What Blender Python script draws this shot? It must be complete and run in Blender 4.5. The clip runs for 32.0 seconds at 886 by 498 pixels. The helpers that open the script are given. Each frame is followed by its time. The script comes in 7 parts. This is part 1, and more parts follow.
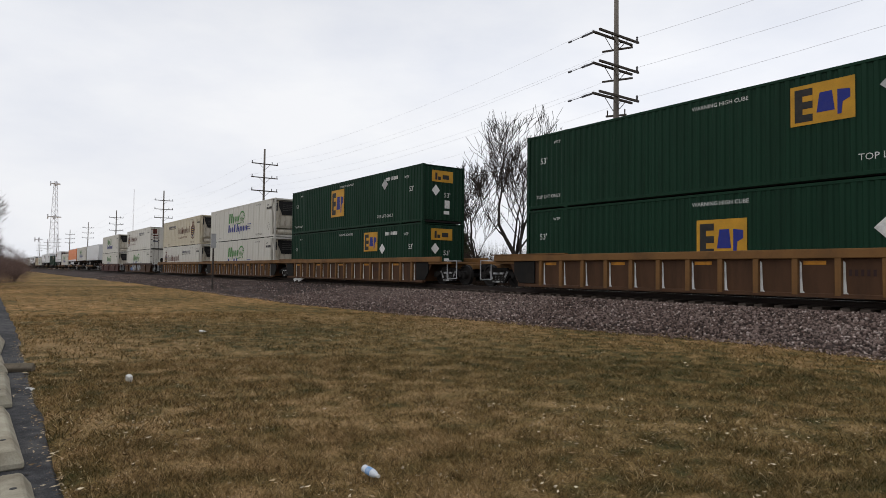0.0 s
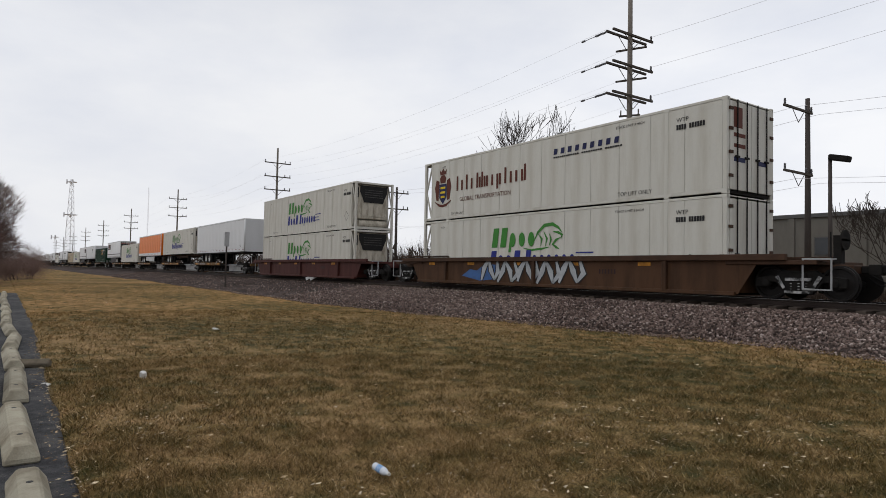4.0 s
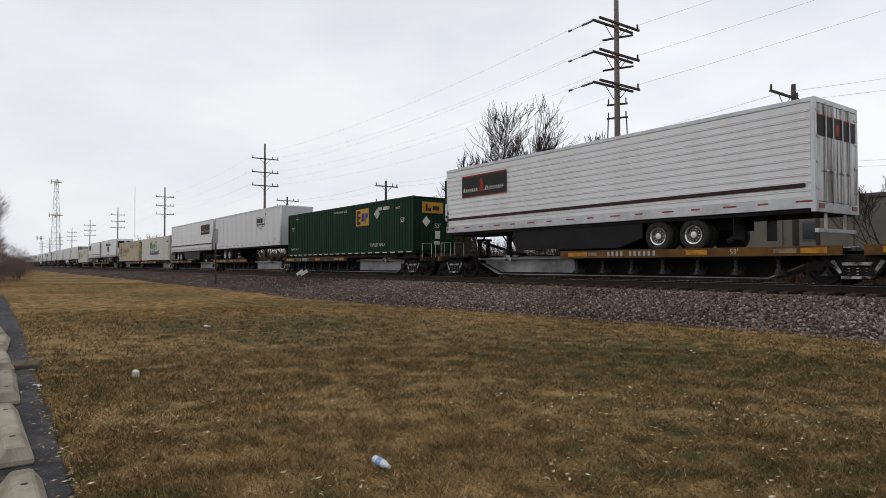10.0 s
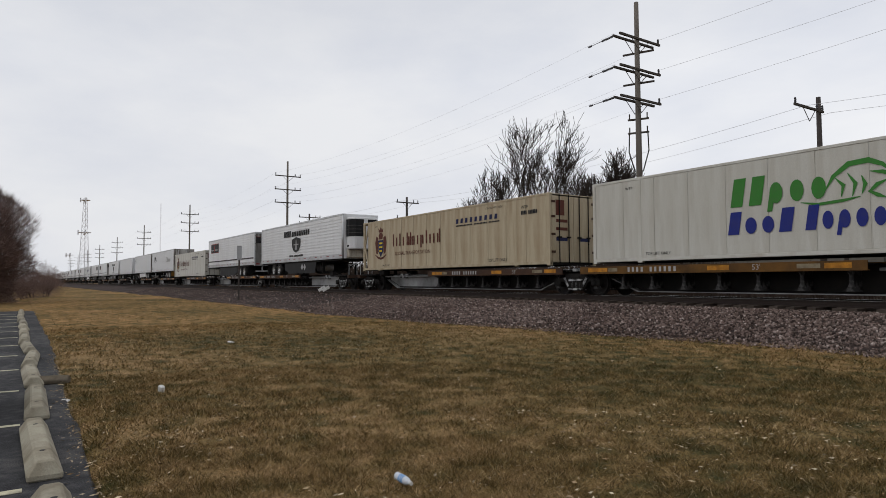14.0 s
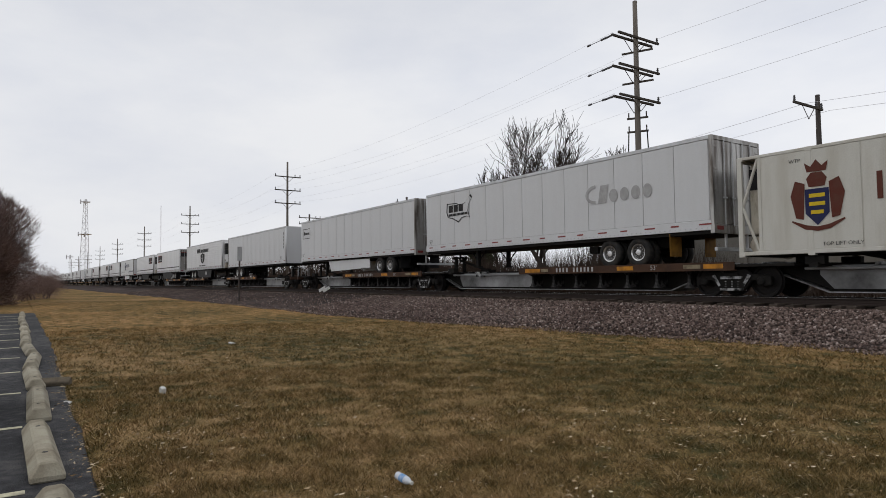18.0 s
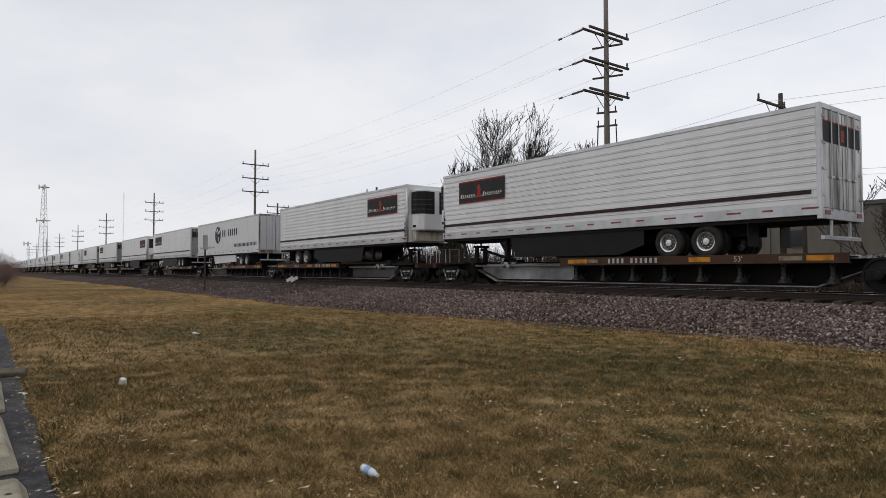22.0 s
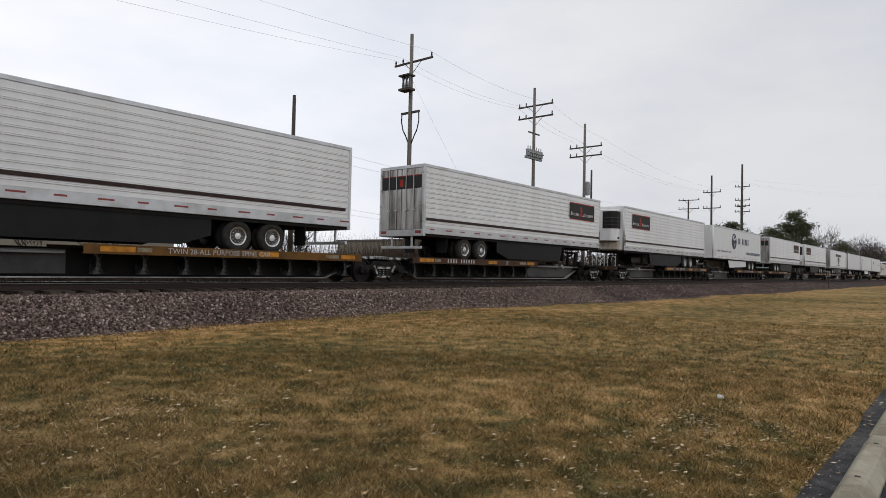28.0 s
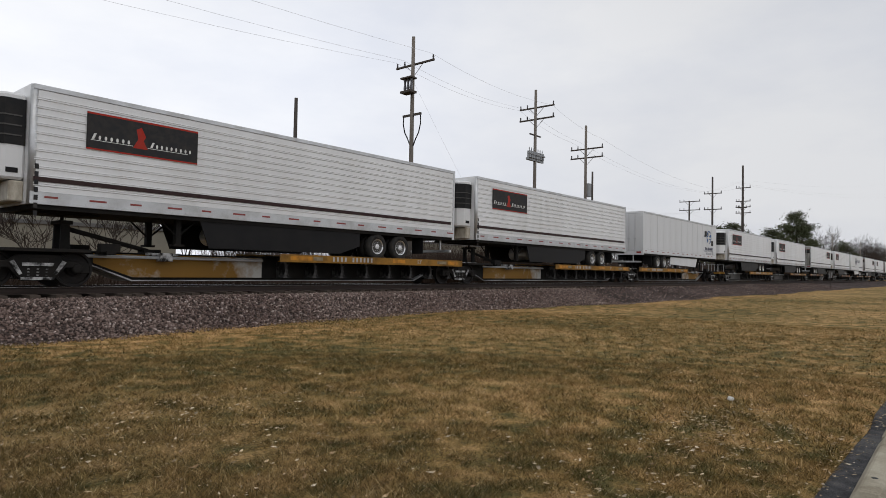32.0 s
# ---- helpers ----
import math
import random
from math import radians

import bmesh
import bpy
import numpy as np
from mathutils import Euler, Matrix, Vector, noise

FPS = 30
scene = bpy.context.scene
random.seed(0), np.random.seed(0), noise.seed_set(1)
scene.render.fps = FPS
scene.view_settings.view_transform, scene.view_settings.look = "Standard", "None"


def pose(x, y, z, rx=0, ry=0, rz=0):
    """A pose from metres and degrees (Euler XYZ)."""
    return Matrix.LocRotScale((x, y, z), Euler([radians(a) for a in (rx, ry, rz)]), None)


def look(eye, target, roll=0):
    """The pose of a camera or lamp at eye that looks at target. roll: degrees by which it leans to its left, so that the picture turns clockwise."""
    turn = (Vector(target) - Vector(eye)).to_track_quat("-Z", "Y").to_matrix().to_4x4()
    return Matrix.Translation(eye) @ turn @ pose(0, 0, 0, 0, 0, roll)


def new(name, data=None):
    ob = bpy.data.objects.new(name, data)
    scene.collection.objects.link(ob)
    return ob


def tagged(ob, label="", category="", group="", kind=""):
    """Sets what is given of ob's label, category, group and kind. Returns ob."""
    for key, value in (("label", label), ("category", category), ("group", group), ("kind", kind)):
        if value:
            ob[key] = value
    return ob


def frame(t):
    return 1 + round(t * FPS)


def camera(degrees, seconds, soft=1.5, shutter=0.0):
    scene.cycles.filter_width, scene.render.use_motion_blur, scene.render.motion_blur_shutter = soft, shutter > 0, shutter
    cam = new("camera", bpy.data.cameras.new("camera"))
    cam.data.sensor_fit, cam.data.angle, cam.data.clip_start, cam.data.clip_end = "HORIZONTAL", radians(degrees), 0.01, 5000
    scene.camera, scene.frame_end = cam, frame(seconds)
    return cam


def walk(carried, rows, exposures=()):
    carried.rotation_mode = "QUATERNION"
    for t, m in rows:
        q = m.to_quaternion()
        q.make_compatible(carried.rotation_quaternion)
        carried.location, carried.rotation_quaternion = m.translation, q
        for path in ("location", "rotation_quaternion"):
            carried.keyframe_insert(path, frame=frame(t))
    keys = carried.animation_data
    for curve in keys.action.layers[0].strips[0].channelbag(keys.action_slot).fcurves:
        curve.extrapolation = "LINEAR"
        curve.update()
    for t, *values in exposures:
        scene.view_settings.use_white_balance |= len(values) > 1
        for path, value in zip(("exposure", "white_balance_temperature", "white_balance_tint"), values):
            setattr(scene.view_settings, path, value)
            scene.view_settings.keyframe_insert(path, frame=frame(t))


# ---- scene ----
# time, eye, yaw, pitch, roll
PATH = [
    (0, -0.025, -0.017, 1.588, 53.90, 2.07, -0.72), (0.5, -0.028, -0.016, 1.593, 54.40, 1.94, -0.43), (1, -0.030, -0.018, 1.590, 54.74, 2.27, -0.74), (1.5, -0.027, -0.022, 1.587, 54.79, 2.34, -0.42),
    (2, -0.025, -0.022, 1.587, 54.87, 2.42, -0.32), (2.5, -0.021, -0.022, 1.587, 55.05, 2.47, -0.22), (3, -0.023, -0.024, 1.589, 55.32, 2.45, 0.09), (3.5, -0.019, -0.024, 1.589, 55.20, 2.26, -0.08),
    (4, -0.015, -0.022, 1.584, 54.95, 2.03, -1.09), (4.5, -0.015, -0.037, 1.572, 56.08, 1.35, -0.33), (6.5, -0.037, -0.022, 1.580, 51.42, 0.78, 0.08), (7, -0.043, -0.025, 1.574, 51.62, 1.06, 0.83),
    (7.5, -0.052, -0.025, 1.570, 52.06, 0.98, 0.11), (8, -0.065, -0.029, 1.567, 52.24, 1.36, 0.13), (8.5, -0.073, -0.030, 1.563, 52.93, 1.11, 0.15), (9, -0.075, -0.029, 1.562, 53.56, 1.00, 0.38),
    (9.5, -0.078, -0.030, 1.563, 53.84, 1.16, 0.29), (10, -0.078, -0.032, 1.563, 54.08, 1.38, 0.14), (10.5, -0.072, -0.031, 1.563, 54.18, 1.46, 0.44), (11, -0.072, -0.031, 1.569, 54.21, 1.60, 0.35),
    (11.5, -0.065, -0.041, 1.569, 54.33, 2.01, 0.20), (12, -0.060, -0.044, 1.568, 54.43, 2.10, 0.42), (12.5, -0.063, -0.051, 1.571, 54.68, 2.27, -0.13), (13, -0.055, -0.054, 1.571, 55.09, 2.58, 0.08),
    (13.5, -0.055, -0.051, 1.570, 55.60, 2.79, -0.07), (14, -0.057, -0.052, 1.568, 55.98, 2.82, 0.25), (14.5, -0.055, -0.053, 1.575, 56.27, 2.81, 0.24), (16.5, -0.030, -0.060, 1.570, 55.69, 2.75, 0.60),
    (17, -0.030, -0.059, 1.573, 55.88, 2.72, 0.63), (17.5, -0.028, -0.060, 1.573, 55.97, 2.77, 0.49), (18, -0.029, -0.060, 1.575, 56.02, 2.79, 0.57), (18.5, -0.025, -0.062, 1.570, 56.18, 2.94, 0.25),
    (19, -0.034, -0.076, 1.574, 56.46, 2.93, 0.39), (19.5, -0.042, -0.074, 1.573, 56.68, 2.90, 0.50), (20, -0.048, -0.068, 1.572, 56.79, 2.52, 0.20), (20.5, -0.050, -0.062, 1.570, 56.72, 2.31, 0.34),
    (21, -0.047, -0.052, 1.572, 56.09, 2.20, -0.07), (21.5, -0.041, -0.042, 1.572, 53.24, 2.23, 0.02), (22, -0.055, -0.031, 1.577, 53.24, 1.97, 0.05), (22.5, -0.037, 0.019, 1.579, 47.20, 2.06, -0.44),
    (23, 0.011, 0.070, 1.591, 35.58, 2.03, -0.81), (23.5, 0.043, 0.111, 1.606, 21.74, 2.08, -1.57), (24, 0.053, 0.122, 1.624, 8.86, 2.95, -1.56), (24.5, 0.028, 0.080, 1.617, 1.98, 3.45, -0.54),
    (24.7, 0.042, 0.052, 1.609, -1.85, 3.54, -0.35), (24.8, 0.062, 0.045, 1.611, -5.16, 3.68, -1.34), (24.9, 0.074, 0.038, 1.615, -11.69, 3.45, -1.20), (25, 0.086, 0.031, 1.619, -17.40, 3.42, -1.63),
    (25.3, 0.108, 0.007, 1.615, -31.29, 3.34, -1.31), (25.5, 0.124, -0.009, 1.614, -36.94, 3.28, -1.07), (27.5, 0.101, -0.007, 1.591, -49.05, 1.06, -0.55), (28, 0.114, -0.020, 1.592, -50.07, 1.72, -1.26),
    (28.5, 0.114, -0.024, 1.593, -51.07, 1.97, -0.81), (29, 0.104, -0.021, 1.595, -51.06, 1.91, -0.48), (29.5, 0.093, -0.017, 1.592, -50.94, 1.79, -0.71), (30, 0.078, -0.007, 1.591, -50.81, 1.73, -1.20),
    (30.5, 0.062, 0.009, 1.595, -50.91, 1.90, -1.27), (31, 0.045, 0.027, 1.595, -50.55, 2.16, -0.92), (31.5, 0.029, 0.044, 1.598, -50.14, 2.08, -1.01), (32, 0.014, 0.064, 1.601, -50.04, 1.90, -1.09),
]

cam = camera(70.11, 32.0, soft=0.8, shutter=0.0)
walk(cam, [(t, pose(x, y, z, 90 + p, r, yaw)) for t, x, y, z, yaw, p, r in PATH], exposures=((0.0, 0.05), (2.0, 0.08), (4.0, -0.02), (7.0, 0.0), (12.0, 0.02), (14.0, -0.12), (17.0, -0.10), (21.5, -0.08), (23.5, 0.04), (25.0, -0.14), (28.0, 0.08), (32.0, 0.08)))

# ---- light: a bright overcast sky ----
world = bpy.data.worlds.new("overcast_sky")
scene.world = world
world.use_nodes = True
wt = world.node_tree
bg = wt.nodes["Background"]
sky = wt.nodes.new("ShaderNodeTexSky")
sky.sky_type = "NISHITA"
sky.sun_disc = False
sky.sun_elevation, sky.sun_rotation = radians(62), radians(207)
sky.air_density, sky.dust_density = 1.0, 4.0
grey = wt.nodes.new("ShaderNodeHueSaturation")
grey.inputs["Saturation"].default_value = 0.15
grey.inputs["Value"].default_value = 0.10
cloud_at = wt.nodes.new("ShaderNodeTexCoord")
cloud_map = wt.nodes.new("ShaderNodeMapping")
cloud_map.inputs["Scale"].default_value = (1.0, 1.0, 2.6)
cloud = wt.nodes.new("ShaderNodeTexNoise")
cloud.inputs["Scale"].default_value, cloud.inputs["Detail"].default_value, cloud.inputs["Roughness"].default_value = 2.1, 7.0, 0.55
tone = wt.nodes.new("ShaderNodeValToRGB")
tone.color_ramp.elements[0].position, tone.color_ramp.elements[0].color = 0.30, (0.815, 0.85, 0.94, 1)
tone.color_ramp.elements[1].position, tone.color_ramp.elements[1].color = 0.60, (1.0, 1.012, 1.045, 1)
blend = wt.nodes.new("ShaderNodeMixRGB")
blend.inputs[0].default_value = 0.92
wt.links.new(cloud_at.outputs["Generated"], cloud_map.inputs[0])
wt.links.new(cloud_map.outputs[0], cloud.inputs["Vector"])
wt.links.new(cloud.outputs["Fac"], tone.inputs[0])
wt.links.new(sky.outputs[0], grey.inputs["Color"])
wt.links.new(grey.outputs[0], blend.inputs[1])
wt.links.new(tone.outputs[0], blend.inputs[2])
# the cloud is thicker and greyer overhead than towards the horizon
up = wt.nodes.new("ShaderNodeSeparateXYZ")
thick = wt.nodes.new("ShaderNodeMapRange")
thick.inputs["From Min"].default_value, thick.inputs["From Max"].default_value = 0.30, 0.85
thick.inputs["To Min"].default_value, thick.inputs["To Max"].default_value = 1.0, 0.62
deep = wt.nodes.new("ShaderNodeMixRGB")
deep.blend_type, deep.inputs[0].default_value = "MULTIPLY", 1.0
wt.links.new(cloud_at.outputs["Generated"], up.inputs[0])
wt.links.new(up.outputs["Z"], thick.inputs["Value"])
wt.links.new(blend.outputs[0], deep.inputs[1])
wt.links.new(thick.outputs[0], deep.inputs[2])
# and duller towards both ends of the railway
broad = wt.nodes.new("ShaderNodeMath")
broad.operation = "ABSOLUTE"
dull = wt.nodes.new("ShaderNodeMapRange")
dull.interpolation_type = "SMOOTHSTEP"
dull.inputs["From Min"].default_value, dull.inputs["From Max"].default_value = 0.5, 1.05
dull.inputs["To Min"].default_value, dull.inputs["To Max"].default_value = 1.0, 0.91
ends = wt.nodes.new("ShaderNodeMixRGB")
ends.blend_type, ends.inputs[0].default_value = "MULTIPLY", 1.0
wt.links.new(up.outputs["X"], broad.inputs[0])
wt.links.new(broad.outputs[0], dull.inputs["Value"])
wt.links.new(deep.outputs[0], ends.inputs[1])
wt.links.new(dull.outputs[0], ends.inputs[2])
far_end = wt.nodes.new("ShaderNodeMapRange")
far_end.interpolation_type = "SMOOTHSTEP"
far_end.inputs["From Min"].default_value, far_end.inputs["From Max"].default_value = 0.55, 1.05
far_end.inputs["To Min"].default_value, far_end.inputs["To Max"].default_value = 1.0, 0.78
low_cloud = wt.nodes.new("ShaderNodeMixRGB")
low_cloud.blend_type, low_cloud.inputs[0].default_value = "MULTIPLY", 1.0
wt.links.new(up.outputs["X"], far_end.inputs["Value"])
wt.links.new(ends.outputs[0], low_cloud.inputs[1])
wt.links.new(far_end.outputs[0], low_cloud.inputs[2])
wt.links.new(low_cloud.outputs[0], bg.inputs[0])
bg.inputs[1].default_value = 1.0
sun = new("sun", bpy.data.lights.new("sun", "SUN"))
sun.data.energy, sun.data.angle, sun.data.color = 0.5, radians(40), (1.0, 0.97, 0.92)
sun.matrix_world = look((-10, -20, 42), (0, 0, 0))


# ---- materials ----
def nodes_of(m):
    return m.node_tree.nodes, m.node_tree.links


def paint(name, colour, rough=0.55, metal=0.0, dirt=(0.10, 0.085, 0.065), amount=0.35, scale=1.2, streak=0.0, bump=0.05, fine=60.0, vary=0.0, coords="Object", gloss=None, spread=(0.42, 0.78)):
    """A painted or raw surface with stains at a large scale, grain at a small one, and down-running streaks."""
    m = bpy.data.materials.new(name)
    m.use_nodes = True
    n, l = nodes_of(m)
    b = n["Principled BSDF"]
    at = n.new("ShaderNodeTexCoord")
    big, small = n.new("ShaderNodeTexNoise"), n.new("ShaderNodeTexNoise")
    big.inputs["Scale"].default_value, big.inputs["Detail"].default_value, big.inputs["Roughness"].default_value = scale, 8.0, 0.62
    small.inputs["Scale"].default_value, small.inputs["Detail"].default_value = fine, 4.0
    if streak:
        mp = n.new("ShaderNodeMapping")
        mp.inputs["Scale"].default_value = (2.6, 2.6, 2.6 * (1 - streak) + 0.12)
        l.new(at.outputs[coords], mp.inputs[0])
        l.new(mp.outputs[0], big.inputs["Vector"])
    else:
        l.new(at.outputs[coords], big.inputs["Vector"])
    l.new(at.outputs[coords], small.inputs["Vector"])
    ramp = n.new("ShaderNodeMapRange")
    ramp.inputs["From Min"].default_value, ramp.inputs["From Max"].default_value = spread
    ramp.inputs["To Max"].default_value = amount
    l.new(big.outputs["Fac"], ramp.inputs["Value"])
    mix = n.new("ShaderNodeMixRGB")
    mix.inputs[1].default_value, mix.inputs[2].default_value = (*colour, 1), (*dirt, 1)
    l.new(ramp.outputs[0], mix.inputs[0])
    grain = n.new("ShaderNodeMapRange")
    grain.inputs["To Min"].default_value, grain.inputs["To Max"].default_value = 0.82, 1.18
    l.new(small.outputs["Fac"], grain.inputs["Value"])
    mul = n.new("ShaderNodeMixRGB")
    mul.blend_type = "MULTIPLY"
    mul.inputs[0].default_value = 1.0
    l.new(mix.outputs[0], mul.inputs[1])
    l.new(grain.outputs[0], mul.inputs[2])
    out = mul.outputs[0]
    if vary:
        info, hsv, rng = n.new("ShaderNodeObjectInfo"), n.new("ShaderNodeHueSaturation"), n.new("ShaderNodeMapRange")
        rng.inputs["To Min"].default_value, rng.inputs["To Max"].default_value = 1 - vary, 1 + vary
        l.new(info.outputs["Random"], rng.inputs["Value"])
        l.new(rng.outputs[0], hsv.inputs["Value"])
        l.new(out, hsv.inputs["Color"])
        out = hsv.outputs[0]
    l.new(out, b.inputs["Base Color"])
    rr = n.new("ShaderNodeMapRange")
    rr.inputs["To Min"].default_value, rr.inputs["To Max"].default_value = max(0.05, rough - 0.12), min(1.0, rough + 0.15)
    l.new(big.outputs["Fac"], rr.inputs["Value"])
    l.new(rr.outputs[0], b.inputs["Roughness"])
    b.inputs["Metallic"].default_value = metal
    b.inputs["Specular IOR Level"].default_value = gloss if gloss is not None else 0.5 if rough < 0.4 else 0.18
    if bump:
        bp = n.new("ShaderNodeBump")
        bp.inputs["Strength"].default_value, bp.inputs["Distance"].default_value = bump, 0.02
        l.new(small.outputs["Fac"], bp.inputs["Height"])
        l.new(bp.outputs[0], b.inputs["Normal"])
    return m


def patchwork(name, tones, big, mid, fine, rough=0.95, bump=0.5, island=0.0, strips=(), punch=0.4, clump=0.45, mixed=(), broad=1.0):
    """Ground cover: three tones in patches of metres, clumps of decimetres and grain, in world places. mixed: colours of single pieces."""
    m = bpy.data.materials.new(name)
    m.use_nodes = True
    n, l = nodes_of(m)
    b = n["Principled BSDF"]
    geo = n.new("ShaderNodeNewGeometry")
    tex = []
    for s, d in ((big, 5.0), (mid, 5.0), (fine, 3.0)):
        t = n.new("ShaderNodeTexNoise")
        t.inputs["Scale"].default_value, t.inputs["Detail"].default_value = s, d
        l.new(geo.outputs["Position"], t.inputs["Vector"])
        tex.append(t)
    r1, r2 = n.new("ShaderNodeValToRGB"), n.new("ShaderNodeMapRange")
    els = r1.color_ramp.elements
    els[0].position, els[0].color = 0.36, (*tones[0], 1)
    els[1].position, els[1].color = 0.66, (*tones[2], 1)
    e = els.new(0.5)
    e.color = (*tones[1], 1)
    add = n.new("ShaderNodeMath")
    add.operation = "MULTIPLY_ADD"
    add.inputs[1].default_value, add.inputs[2].default_value = clump, -clump / 2
    sm = n.new("ShaderNodeMath")
    l.new(tex[1].outputs["Fac"], add.inputs[0])
    soft = n.new("ShaderNodeMath")
    soft.operation = "MULTIPLY_ADD"
    soft.inputs[1].default_value, soft.inputs[2].default_value = broad, 0.5 - broad / 2
    l.new(tex[0].outputs["Fac"], soft.inputs[0])
    l.new(soft.outputs[0], sm.inputs[0])
    l.new(add.outputs[0], sm.inputs[1])
    l.new(sm.outputs[0], r1.inputs[0])
    r2.inputs["From Min"].default_value, r2.inputs["From Max"].default_value = 0.3, 0.7
    r2.inputs["To Min"].default_value, r2.inputs["To Max"].default_value = 1 - punch, 1 + punch
    l.new(tex[2].outputs["Fac"], r2.inputs["Value"])
    mul = n.new("ShaderNodeMixRGB")
    mul.blend_type, mul.inputs[0].default_value = "MULTIPLY", 1.0
    l.new(r1.outputs[0], mul.inputs[1])
    l.new(r2.outputs[0], mul.inputs[2])
    out = mul.outputs[0]
    if strips:
        # worn and lush strips of turf that run along the track, ragged by the clump noise
        xyz = n.new("ShaderNodeSeparateXYZ")
        l.new(geo.outputs["Position"], xyz.inputs[0])
        for axis, lo, hi, tint, amount, wave in strips:
            sh = n.new("ShaderNodeMath")
            sh.operation = "MULTIPLY_ADD"
            sh.inputs[1].default_value = wave
            l.new(tex[1].outputs["Fac"], sh.inputs[0])
            l.new(xyz.outputs[axis], sh.inputs[2])
            mr = n.new("ShaderNodeMapRange")
            mr.interpolation_type = "SMOOTHSTEP"
            mr.inputs["From Min"].default_value, mr.inputs["From Max"].default_value, mr.inputs["To Max"].default_value = lo + wave / 2, hi + wave / 2, amount
            l.new(sh.outputs[0], mr.inputs["Value"])
            mx = n.new("ShaderNodeMixRGB")
            mx.blend_type = "MULTIPLY"
            mx.inputs[2].default_value = (*tint, 1)
            l.new(mr.outputs[0], mx.inputs[0])
            l.new(out, mx.inputs[1])
            out = mx.outputs[0]
    if mixed:
        pick = n.new("ShaderNodeValToRGB")
        pick.color_ramp.interpolation = "CONSTANT"
        e = pick.color_ramp.elements
        e[0].position, e[0].color = 0.0, (*mixed[0], 1)
        e[1].position, e[1].color = 0.30, (*mixed[1], 1)
        for at, tone in ((0.58, mixed[2]), (0.92, mixed[3])):
            e.new(at).color = (*tone, 1)
        l.new(geo.outputs["Random Per Island"], pick.inputs[0])
        half = n.new("ShaderNodeMixRGB")
        half.inputs[0].default_value = 0.42
        l.new(out, half.inputs[1])
        l.new(pick.outputs[0], half.inputs[2])
        out = half.outputs[0]
    if island:
        hsv, rng = n.new("ShaderNodeHueSaturation"), n.new("ShaderNodeMapRange")
        rng.inputs["To Min"].default_value, rng.inputs["To Max"].default_value = 1 - island, 1 + island
        l.new(geo.outputs["Random Per Island"], rng.inputs["Value"])
        l.new(rng.outputs[0], hsv.inputs["Value"])
        l.new(out, hsv.inputs["Color"])
        out = hsv.outputs[0]
    l.new(out, b.inputs["Base Color"])
    b.inputs["Roughness"].default_value = rough
    b.inputs["Specular IOR Level"].default_value = 0.15
    if bump:
        bp = n.new("ShaderNodeBump")
        bp.inputs["Strength"].default_value, bp.inputs["Distance"].default_value = bump, 0.03
        l.new(tex[2].outputs["Fac"], bp.inputs["Height"])
        l.new(bp.outputs[0], b.inputs["Normal"])
    return m


LAWN_TONES = ((0.062, 0.056, 0.019), (0.158, 0.106, 0.040), (0.285, 0.185, 0.086))
STRIPS = (("Y", 10.0, 12.6, (1.30, 1.22, 1.27), 1.0, 2.5), ("X", 0.5, 7.0, (1.45, 1.40, 1.30), 1.0, 3.0), ("Y", 3.0, 6.5, (0.90, 0.93, 0.90), 1.0, 2.0), ("X", -14.0, -26.0, (1.3, 1.17, 1.05), 1.0, 6.0))
LAWN = patchwork("winter_lawn", LAWN_TONES, 0.16, 2.4, 38.0, strips=STRIPS, punch=0.6, clump=0.85, broad=0.6)
BLADES = patchwork("grass_blades", LAWN_TONES, 0.16, 2.4, 11.0, bump=0, island=0.55, strips=STRIPS, punch=0.45, clump=0.85, broad=0.6, mixed=((0.052, 0.052, 0.016), (0.140, 0.080, 0.028), (0.20, 0.138, 0.055), (0.50, 0.40, 0.24)))
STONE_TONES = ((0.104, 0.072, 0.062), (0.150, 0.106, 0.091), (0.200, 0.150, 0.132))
# bed below the loose stones: shade of the gaps is put into its colour
BALLAST_SHADE = patchwork("ballast", ((0.040, 0.029, 0.026), (0.058, 0.043, 0.039), (0.085, 0.064, 0.058)), 0.3, 8.0, 34.0, bump=1.0, punch=0.75)
STONES = patchwork("ballast_stones", STONE_TONES, 0.25, 6.0, 40.0, rough=0.75, bump=0.3, island=0.6, mixed=((0.045, 0.032, 0.028), (0.135, 0.088, 0.072), (0.165, 0.128, 0.115), (0.42, 0.37, 0.34)))
LEAVES = patchwork("dead_leaves", ((0.22, 0.14, 0.075), (0.38, 0.29, 0.18), (0.56, 0.48, 0.36)), 2.0, 9.0, 60.0, bump=0, island=0.5)
ASPHALT = patchwork("asphalt", ((0.030, 0.030, 0.033), (0.047, 0.047, 0.051), (0.085, 0.083, 0.082)), 0.7, 7.0, 90.0, rough=0.75, bump=0.6, clump=0.9, punch=0.55)
CONCRETE = paint("concrete", (0.37, 0.34, 0.265), 0.9, dirt=(0.15, 0.12, 0.08), amount=0.9, scale=3.0, bump=0.35, fine=70, vary=0.12)
LINE_PAINT = paint("worn_line_paint", (0.62, 0.58, 0.42), 0.8, dirt=(0.06, 0.06, 0.06), amount=1.0, scale=6.0)
WHITE = paint("white_trailer_paint", (0.60, 0.61, 0.62), 0.38, dirt=(0.36, 0.34, 0.31), amount=0.22, scale=0.45, streak=0.9, bump=0.02)
WHITE_DIRTY = paint("sooty_white_trailer_paint", (0.64, 0.65, 0.65), 0.42, dirt=(0.20, 0.19, 0.17), amount=0.8, scale=0.8, streak=0.96, bump=0.02, spread=(0.58, 0.80))
